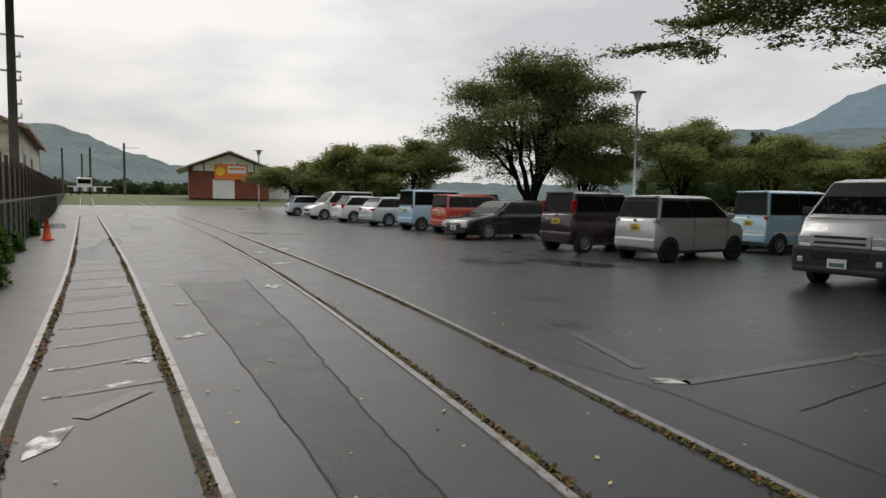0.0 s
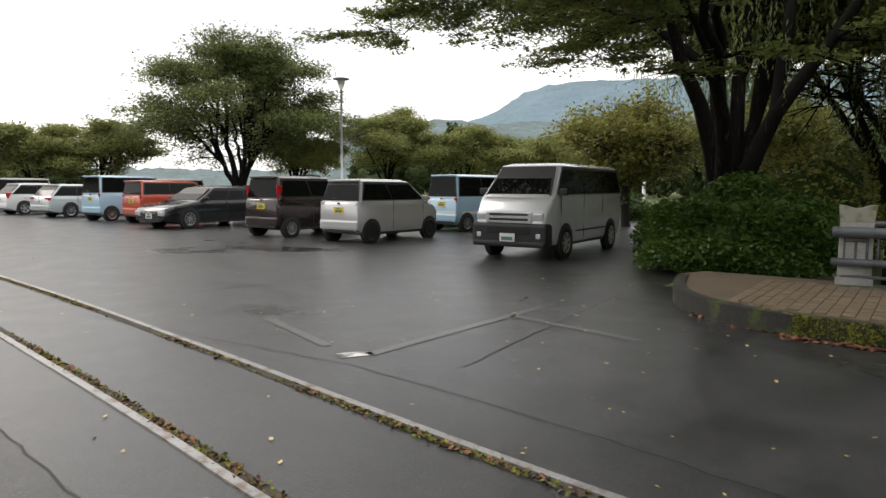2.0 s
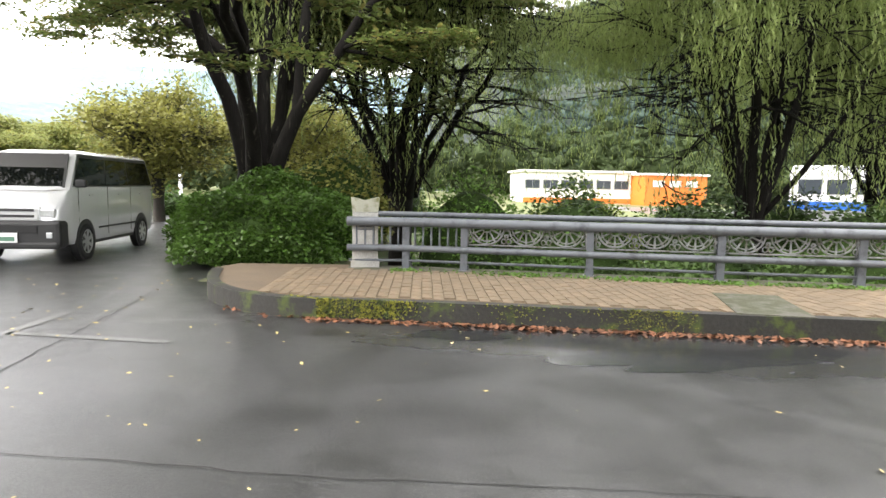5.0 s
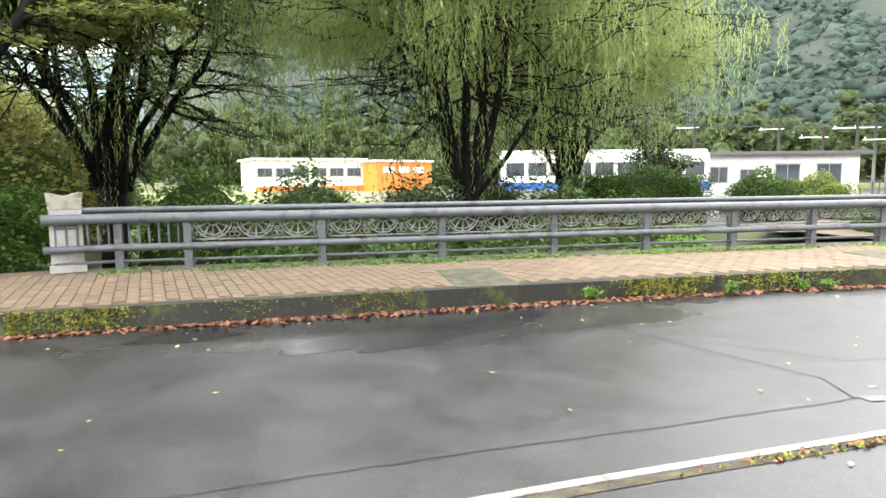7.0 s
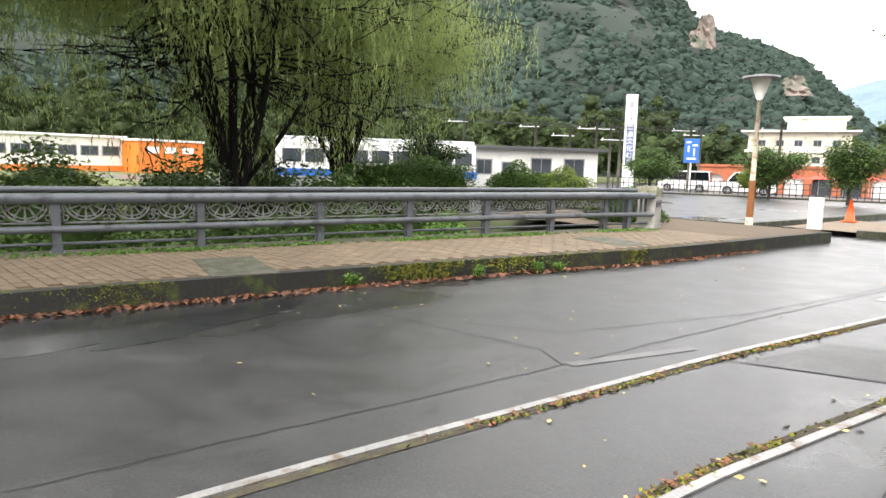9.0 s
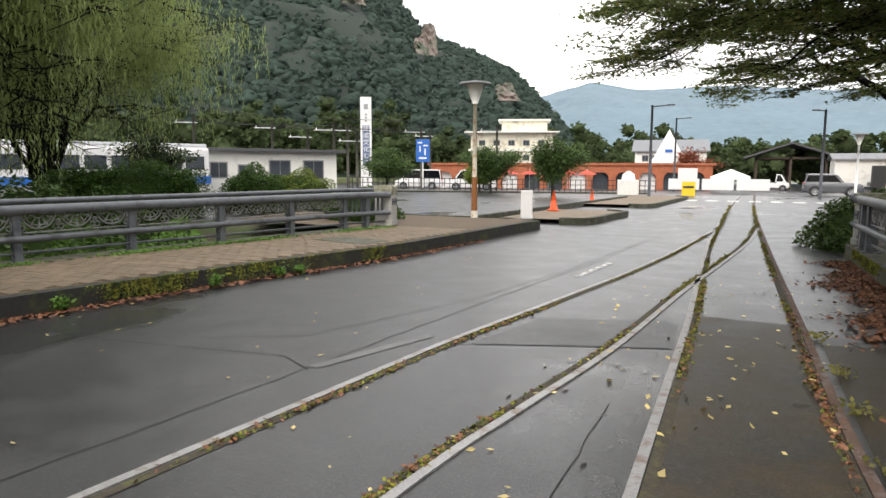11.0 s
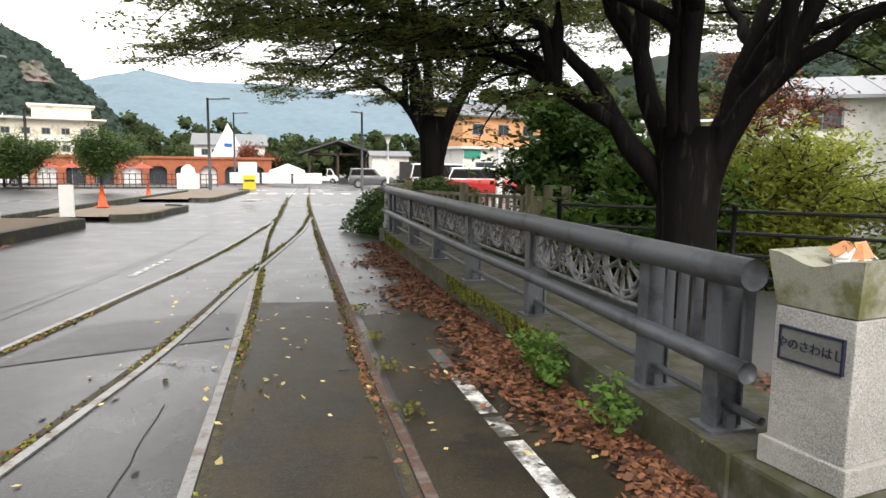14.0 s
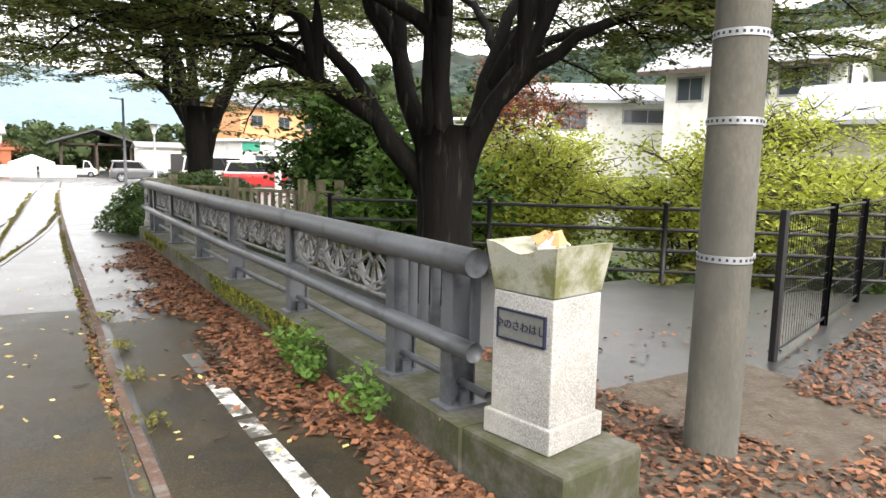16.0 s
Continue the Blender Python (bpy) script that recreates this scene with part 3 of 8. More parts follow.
def railing(line, z0, n_plain_a, n_plain_b, inward, label, back_rail=False, hs=1.0):
    """line: (y, x) of the ends and posts. Posts with a blade front, two tubes, panels in the wide bays."""
    root = thing("bridge_railing", label, "railing", kind="structure")
    P = [Vector((x, y, 0)) for y, x in line]
    posts = P[1:-1]
    ends = P[0], P[-1]
    d0 = (P[-1] - P[0]).normalized()
    side = Vector((-d0.y, d0.x, 0)) * inward
    zt, zl, zb = z0 + 0.76 * hs, z0 + 0.34 * hs, z0 + 0.12
    off = side * 0.055
    part("top_tube", tube(bmesh.new(), [p + off + Vector((0, 0, zt)) for p in P], 0.068, 16), M["bluegrey"], root, smooth=True)
    part("lower_tube", tube(bmesh.new(), [p + off + Vector((0, 0, zl)) for p in P], 0.048, 14), M["bluegrey"], root, smooth=True)
    part("bottom_bar", tube(bmesh.new(), [p - off * 0.6 + Vector((0, 0, zb)) for p in P], 0.021, 8), M["bluegrey"], root, smooth=True)
    if back_rail:
        part("rear_tube", tube(bmesh.new(), [p - side * 0.30 + Vector((0, 0, zt + 0.10)) for p in P], 0.040, 12), M["bluegrey"], root, smooth=True)
    ang = math.degrees(math.atan2(d0.y, d0.x))
    for i, p in enumerate(posts):
        bm = bmesh.new()
        box(bm, p + Vector((0, 0, z0 + 0.36)) + side * 0.045, (0.10, 0.012, 0.72), ang)
        box(bm, p + Vector((0, 0, z0 + 0.36)) - side * 0.03, (0.016, 0.15, 0.70), ang)
        box(bm, p + Vector((0, 0, z0 + 0.36)) - side * 0.10, (0.07, 0.012, 0.72), ang)
        box(bm, p + Vector((0, 0, z0 + 0.008)) - side * 0.03, (0.17, 0.24, 0.016), ang)
        for s in (-1, 1):
            box(bm, p + Vector((0, 0, z0 + 0.05)) - side * 0.03 + d0 * 0.05 * s, (0.03, 0.05, 0.07), ang)
        if back_rail:
            box(bm, p + Vector((0, 0, zt + 0.03)) - side * 0.2, (0.05, 0.24, 0.03), ang)
        part("post", bm, M["bluegrey"], root)
    for i, (a, b) in enumerate(zip(posts, posts[1:])):
        mid, w = (a + b) / 2, (b - a).length
        if w > 1.0:
            key = round(w - 0.10, 1)
            if key not in ORN:
                ORN[key] = ornament_panel(key)
            o = new("ornament_panel", ORN[key])
            o.parent = root
            o["label"] = "cast half-wheel ornament in paler grey"
            e = (b - a).normalized()
            o.matrix_basis = Matrix.Translation(mid + Vector((0, 0, zl + 0.065))) @ pose(0, 0, 0, 0, 0, math.degrees(math.atan2(e.y, e.x)))
    for a, b in [(posts[i], posts[i + 1]) for i in range(len(posts) - 1) if (posts[i + 1] - posts[i]).length <= 1.0] + [(ends[0], posts[0]), (posts[-1], ends[1])]:
        n = max(2, int((b - a).length / 0.11))
        for k in range(1, n):
            part("baluster", box(bmesh.new(), a.lerp(b, k / n) + Vector((0, 0, (zl + zt) / 2)) - side * 0.03, (0.022, 0.05, zt - zl), ang), M["bluegrey"], root)
    return root


railing(RAIL_L, 0.205, 1, 1, -1, "blue-grey steel bridge railing with half-wheel panels", True, 0.92)
railing(RAIL_R, 0.24, 1, 1, 1, "blue-grey steel bridge railing with half-wheel panels")


def pillar(at, rz, z0, h, name_bars, text=None, w=0.38, flare=0.022):
    """Granite end pillar: plinth, shaft, flared mossy head with a scooped top, plaque on the road face (+x side)."""
    root = thing("bridge_pillar", "pale granite bridge end pillar with mossy flared head", "pillar", (*at, z0), rz)
    part("plinth", box(bmesh.new(), (0, 0, 0.055), (w + 0.045, w + 0.045, 0.11), bevel=0.006), M["granite"], root)
    part("shaft", box(bmesh.new(), (0, 0, 0.11 + (h - 0.33) / 2), (w, w, h - 0.33), bevel=0.006), M["granite"], root)
    bm = bmesh.new()
    zb, zt = h - 0.214, h
    n = 9
    rings = []
    for j, z in enumerate((0, 1)):
        for s in (-1, 1):
            row = []
            for i in range(n):
                u = -1 + 2 * i / (n - 1)
                ww = (w / 2) if z == 0 else (w / 2 + flare)
                dip = 0.045 * math.exp(-(u / 0.5) ** 2) if z else 0.0
                row.append(bm.verts.new((s * ww, u * ww, zb if z == 0 else zt - dip)))
            rings.append(row)
    b0, b1, t0, t1 = rings
    for i in range(n - 1):
        bm.faces.new((b0[i], b0[i + 1], t0[i + 1], t0[i]))
        bm.faces.new((b1[i + 1], b1[i], t1[i], t1[i + 1]))
        bm.faces.new((t0[i], t0[i + 1], t1[i + 1], t1[i]))
    bm.faces.new((b0[0], t0[0], t1[0], b1[0]))
    bm.faces.new((b0[-1], b1[-1], t1[-1], t0[-1]))
    bmesh.ops.recalc_face_normals(bm, faces=bm.faces[:])
    part("head", bm, M["granite_moss"], root, "flared granite head stained green with moss")
    zc = 0.11 + (h - 0.33) * 0.74
    pl = part("plaque", box(bmesh.new(), (w / 2 + 0.004, 0, zc), (0.012, 0.262, 0.135)), M["plaque"], root, "engraved metal name plaque")
    for dy, dz, sy, sz in ((0, 0.064, 0.27, 0.009), (0, -0.064, 0.27, 0.009), (0.131, 0, 0.009, 0.135), (-0.131, 0, 0.009, 0.135)):
        part("plaque_edge", box(bmesh.new(), (w / 2 + 0.007, dy, zc + dz), (0.014, sy, sz)), M["ink"], pl)
    if text:
        cu = bpy.data.curves.new("lettering", 'FONT')
        cu.body, cu.size, cu.extrude, cu.align_x, cu.align_y = text, 0.047, 0.0015, 'CENTER', 'CENTER'
        cu.materials.append(M["ink"])
        lt = new("lettering", cu)
        lt.parent = pl
        lt.matrix_basis = Matrix(((0, 0, 1, w / 2 + 0.0125), (1, 0, 0, 0), (0, 1, 0, zc), (0, 0, 0, 1)))
    else:
        part("lettering_bar", box(bmesh.new(), (w / 2 + 0.011, 0, zc), (0.004, 0.19, 0.045)), M["ink"], pl)
    return root


pillar((-1.955, -2.70), 12.0, 0.24, 0.88, False, "やのさわはし", 0.335, 0.03)
pillar((10.42, 0.62), 186.0, 0.2, 1.05, False)
pillar((7.45, -13.25), 190.0, 0.22, 0.88, False)
pillar((-1.66, -13.45), 4.0, 0.20, 0.88, False)
tagged(part("pillar_base", box(bmesh.new(), (-1.96, -2.66, 0.042), (0.52, 0.64, 0.39), 8.0, 0.02), M["slab"]), "mossy concrete footing under the end pillar", "footing", kind="structure")


# ---- hills ----
def ridge(name, pts, depth, material, label, foot=-5.0, rough=6.0, seed=1, steps=26, cliff=None, bulge=0.35):
    """A slope whose skyline follows (bearing, distance, height) rows; it falls towards the viewer and away behind."""
    rnd = random.Random(seed)
    P = []
    for a, b in zip(pts, pts[1:]):
        n = max(2, int(abs(b[0] - a[0]) / 0.5))
        for i in range(n):
            t = i / n
            P.append(tuple(a[k] + (b[k] - a[k]) * t for k in range(3)))
    P.append(pts[-1])
    vs, fs = [], []
    nx = steps + 1
    for i, (brg, dist, h) in enumerate(P):
        for j in range(nx + 6):
            u = j / steps if j < nx else 1 + (j - steps) * 0.25
            r = dist - depth * (1 - u) if u <= 1 else dist + depth * (u - 1) * 1.2
            z = foot + (h - foot) * ((u ** (1 - bulge)) if u <= 1 else max(0.0, 1 - (u - 1) * 0.9))
            a = radians(brg)
            x, y = -math.sin(a) * r, math.cos(a) * r
            k = rough * (noise.noise(Vector((x, y, z)) / (rough * 4)) + 0.6 * noise.noise(Vector((x, y, z)) / (rough * 1.3)))
            edge = 0.35 if j == steps else 1.0
            vs.append((x + k * 0.8, y + k * 0.8, z + k * edge * min(1.0, u * 3)))
    w = nx + 6
    for i in range(len(P) - 1):
        for j in range(w - 1):
            fs.append((i * w + j, (i + 1) * w + j, (i + 1) * w + j + 1, i * w + j + 1))
    me = bpy.data.meshes.new(name)
    me.from_pydata(vs, [], fs)
    me.materials.append(material)
    for p in me.polygons:
        p.use_smooth = True
    return tagged(new(name, me), label, "hill", kind="structure")


def leaf_mesh(name, P, size, material, seed, tilt=0.9, aspect=0.5, hang=False):
    """Rhombic leaves at the points P (n x 3); tilt spreads their facing; hang points them down."""
    rng = np.random.default_rng(seed)
    P = np.asarray(P, dtype=float)
    n = len(P)
    s = size * (0.65 + 0.7 * rng.random((n, 1)))
    if hang:
        a = rng.random((n, 1)) * 2 * np.pi
        d = np.concatenate([0.45 * np.cos(a), 0.45 * np.sin(a), -np.ones((n, 1))], 1)
        q = np.concatenate([-np.sin(a), np.cos(a), rng.normal(0, 0.3, (n, 1))], 1)
    else:
        a = rng.random((n, 1)) * 2 * np.pi
        nrm = np.concatenate([rng.normal(0, tilt, (n, 2)), np.ones((n, 1))], 1)
        d = np.concatenate([np.cos(a), np.sin(a), np.zeros((n, 1))], 1)
        d -= nrm * (d * nrm).sum(1, keepdims=True) / (nrm ** 2).sum(1, keepdims=True)
        q = np.cross(nrm, d)
    d /= np.linalg.norm(d, axis=1, keepdims=True)
    q /= np.linalg.norm(q, axis=1, keepdims=True)
    V = np.stack([P - d * s / 2, P + q * s * aspect / 2 - d * s * 0.08, P + d * s / 2, P - q * s * aspect / 2 - d * s * 0.08], 1).reshape(-1, 3)
    me = bpy.data.meshes.new(name)
    me.vertices.add(4 * n)
    me.vertices.foreach_set("co", V.ravel())
    me.loops.add(4 * n)
    me.loops.foreach_set("vertex_index", np.arange(4 * n, dtype=np.int32))
    me.polygons.add(n)
    me.polygons.foreach_set("loop_start", np.arange(0, 4 * n, 4, dtype=np.int32))
    me.update(calc_edges=True)
    me.materials.append(material)
    return me


def sky_line(rows, dist):
    return [(b, dist, 1.45 + dist * math.tan(radians(e))) for b, e in rows]


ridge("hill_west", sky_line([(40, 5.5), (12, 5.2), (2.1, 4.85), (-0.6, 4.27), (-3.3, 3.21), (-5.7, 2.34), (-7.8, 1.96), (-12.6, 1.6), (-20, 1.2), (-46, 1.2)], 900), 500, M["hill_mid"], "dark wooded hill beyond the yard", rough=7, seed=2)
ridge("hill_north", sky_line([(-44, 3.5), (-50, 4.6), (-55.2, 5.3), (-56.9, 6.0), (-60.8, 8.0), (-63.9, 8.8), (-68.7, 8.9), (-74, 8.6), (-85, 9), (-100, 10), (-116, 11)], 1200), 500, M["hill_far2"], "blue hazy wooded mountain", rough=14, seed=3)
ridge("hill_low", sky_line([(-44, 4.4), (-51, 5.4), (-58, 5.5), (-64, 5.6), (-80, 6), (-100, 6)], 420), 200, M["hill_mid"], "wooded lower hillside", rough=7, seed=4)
MAIN = [(-90, 10), (-96, 13), (-108, 15.5), (-118, 16.5), (-127, 17), (-135, 16.5), (-139, 17), (-144.8, 17.3), (-149.4, 14.6), (-151.2, 13.5), (-154.1, 10.7), (-157.4, 9.6), (-160.8, 8.0), (-163.2, 5.65), (-165.6, 3.0), (-168, 1.2)]
ridge("hill_main", sky_line(MAIN, 450), 270, M["hill_near"], "steep wooded mountainside with rock cliffs", rough=9, seed=5, bulge=0.15)
ridge("hill_distance", sky_line([(-146, 4.5), (-157, 5.2), (-160, 5.4), (-163.7, 6.1), (-167.8, 7.15), (-171.5, 6.4), (-176.6, 6.5), (-180, 6.4), (-184, 5.9), (-192, 5.6), (-204, 5), (-225, 5)], 2600), 1300, M["hill_far"], "far mountain under cloud, coloured pale blue for haze", rough=9, seed=6)
ridge("hill_east", sky_line([(-194, 2.0), (-199.4, 4.6), (-205.6, 7.0), (-209.3, 7.8), (-225, 9.3), (-237, 11.3), (-243, 11.9), (-262, 12), (-290, 11), (-318, 7)], 260), 150, M["hill_near"], "green wooded hillside behind the houses", rough=7, seed=7)


def slope_point(rows, dist, depth, brg, u, bulge, foot=-5.0):
    el = lerp_line(rows, brg)
    h = 1.45 + dist * math.tan(radians(el))
    r = dist - depth * (1 - u)
    a = radians(brg)
    return Vector((-math.sin(a) * r, math.cos(a) * r, foot + (h - foot) * u ** (1 - bulge)))


def blobs(name, pts, sizes, material, label, category, seed, flat=0.75, sprigs=14):
    """Many small uneven rounded crowns in one mesh."""
    bm = bmesh.new()
    bmesh.ops.create_icosphere(bm, subdivisions=2, radius=1.0)
    bv = np.array([v.co[:] for v in bm.verts])
    bf = np.array([[v.index for v in f.verts] for f in bm.faces])
    bm.free()
    rng = np.random.default_rng(seed)
    n, nv = len(pts), len(bv)
    V = np.repeat(bv[None], n, 0) * (1 + 0.2 * rng.standard_normal((n, nv, 1)))
    S = np.array(sizes)[:, None, None] * np.array([1, 1, flat])[None, None]
    S = S * (0.8 + 0.4 * rng.random((n, 1, 3)))
    V = V * S * (0.82 if sprigs > 20 else 0.95) + np.array([p[:] for p in pts])[:, None]
    F = (bf[None] + (np.arange(n) * nv)[:, None, None]).reshape(-1, 3)
    me = bpy.data.meshes.new(name)
    me.from_pydata(V.reshape(-1, 3).tolist(), [], F.tolist())
    me.materials.append(material)
    for p in me.polygons:
        p.use_smooth = True
    top = tagged(new(name, me), label, category, kind="stuff")
    if sprigs:
        Q = np.repeat(np.array([p[:] for p in pts]), sprigs, 0)
        d = rng.normal(0, 1, Q.shape)
        d /= np.linalg.norm(d, axis=1, keepdims=True)
        z = np.repeat(np.array(sizes), sprigs)
        o = new(name, leaf_mesh(name, Q + d * z[:, None] * np.array([1.0, 1.0, flat]) * rng.uniform(0.8, 1.25, (len(Q), 1)), float(np.mean(sizes)) * (0.5 if sprigs > 20 else 0.7), material, seed, 1.0, 0.75))
        tagged(o, label, category, kind="stuff")
    return top


CRAGS = ((-142.6, 0.70, 26, 36), (-145.0, 0.80, 18, 20), (-139.6, 0.74, 26, 26), (-147.5, 0.62, 16, 12), (-154.0, 0.77, 13, 20), (-153.2, 0.60, 9, 10), (-136.0, 0.78, 30, 30), (-160.5, 0.5, 14, 9))
rnd = random.Random(11)
pts, sizes = [], []
for i in range(8000):
    b, u = rnd.uniform(-167, -97), rnd.random() ** 0.8
    if any(abs(b - cb) < 0.075 * cw and -0.12 < u - cu < 0.004 * ch for cb, cu, cw, ch in CRAGS):
        continue
    p = slope_point(MAIN, 450, 270, b, u, 0.15)
    pts.append(p)
    sizes.append(rnd.uniform(2.2, 4.6) * (0.7 + 0.5 * u))
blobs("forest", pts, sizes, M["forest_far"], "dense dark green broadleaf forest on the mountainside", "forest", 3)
pts, sizes = [], []
EAST = [(-194, 2.0), (-199.4, 4.6), (-205.6, 7.0), (-209.3, 7.8), (-225, 9.3), (-237, 11.3), (-243, 11.9), (-262, 12)]
for i in range(2200):
    b, u = rnd.uniform(-258, -194), rnd.random() ** 0.8
    pts.append(slope_point(EAST, 260, 150, b, u, 0.35))
    sizes.append(rnd.uniform(1.6, 3.6))
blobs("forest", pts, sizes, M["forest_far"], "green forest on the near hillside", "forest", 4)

# rock faces on the mountainside
def crag(brg, u, w, h, seed):
    rng = random.Random(seed)
    c = slope_point(MAIN, 450, 270, brg, u, 0.15)
    a = radians(brg)
    out = Vector((math.sin(a), -math.cos(a), 0))
    side = Vector((math.cos(a), math.sin(a), 0))
    bm = bmesh.new()
    nu, nv = 9, 9
    g = [[None] * nv for _ in range(nu)]
    for i in range(nu):
        for j in range(nv):
            s, t = i / (nu - 1) - 0.5, j / (nv - 1)
            ww = w * (1 - 0.5 * t) * (0.9 + 0.2 * rng.random())
            p = c + side * s * ww + Vector((0, 0, h * (t - 0.35))) + out * (15 + 5 * (1 - (2 * s) ** 2) - 11 * t + rng.uniform(-2, 2))
            g[i][j] = bm.verts.new(p)
    for i in range(nu - 1):
        for j in range(nv - 1):
            bm.faces.new((g[i][j], g[i + 1][j], g[i + 1][j + 1], g[i][j + 1]))
    bmesh.ops.recalc_face_normals(bm, faces=bm.faces[:])
    return tagged(part("crag", bm, M["cliff"]), "bare brown rock cliff among the trees", "cliff", kind="structure")


for k, (b, u, w, h) in enumerate(CRAGS):
    crag(b, u, w, h, 40 + k)


# ---- vehicles ----
def lathe(bm, prof, n=28, caps=True):
    rings = []
    for r, h in prof:
        rings.append([bm.verts.new((r * math.cos(2 * math.pi * k / n), h, r * math.sin(2 * math.pi * k / n))) for k in range(n)])
    for a, b in zip(rings, rings[1:]):
        for k in range(n):
            bm.faces.new((a[k], a[(k + 1) % n], b[(k + 1) % n], b[k]))
    for r in (rings[0], rings[-1]):
        if caps:
            bm.faces.new(r if r is rings[0] else r[::-1])
    bmesh.ops.recalc_face_normals(bm, faces=bm.faces[:])
    return bm


WHEELS = {}


def mesh_of(bm, material, smooth=True):
    me = bpy.data.meshes.new("m")
    bm.to_mesh(me)
    bm.free()
    me.materials.append(material)
    for p in me.polygons:
        p.use_smooth = smooth
    return me


def wheel_meshes(r, w, spokes, rim_mat):
    key = (round(r, 3), w, spokes, rim_mat.name)
    if key not in WHEELS:
        tyre = lathe(bmesh.new(), [(0.001, w / 2 - 0.075), (r * 0.62, w / 2 - 0.075), (r * 0.62, -w / 2 + 0.02), (r * 0.66, -w / 2), (r * 0.92, -w / 2), (r, -w / 2 + 0.03), (r, w / 2 - 0.03), (r * 0.92, w / 2), (r * 0.66, w / 2), (r * 0.64, w / 2 - 0.03)], caps=False)
        rim = bmesh.new()
        lathe(rim, [(r * 0.665, w / 2 - 0.012), (r * 0.66, w / 2 + 0.002), (r * 0.60, w / 2 - 0.004), (r * 0.58, w / 2 - 0.05)], 24, False)
        for k in range(spokes):
            m = pose(0, 0, 0, 0, 360 * k / spokes, 0) @ pose(r * 0.33, w / 2 - 0.022, 0)
            for v in rim.verts:
                v.tag = True
            box(rim, (0, 0, 0), (r * 0.56, 0.03, r * (0.17 if spokes < 8 else 0.09)), m=m)
        for v in rim.verts:
            v.tag = True
        box(rim, (0, w / 2 - 0.02, 0), (r * 0.2, 0.03, r * 0.2), bevel=0.006)
        WHEELS[key] = mesh_of(tyre, M["tyre"]), mesh_of(rim, rim_mat, False)
    return WHEELS[key]


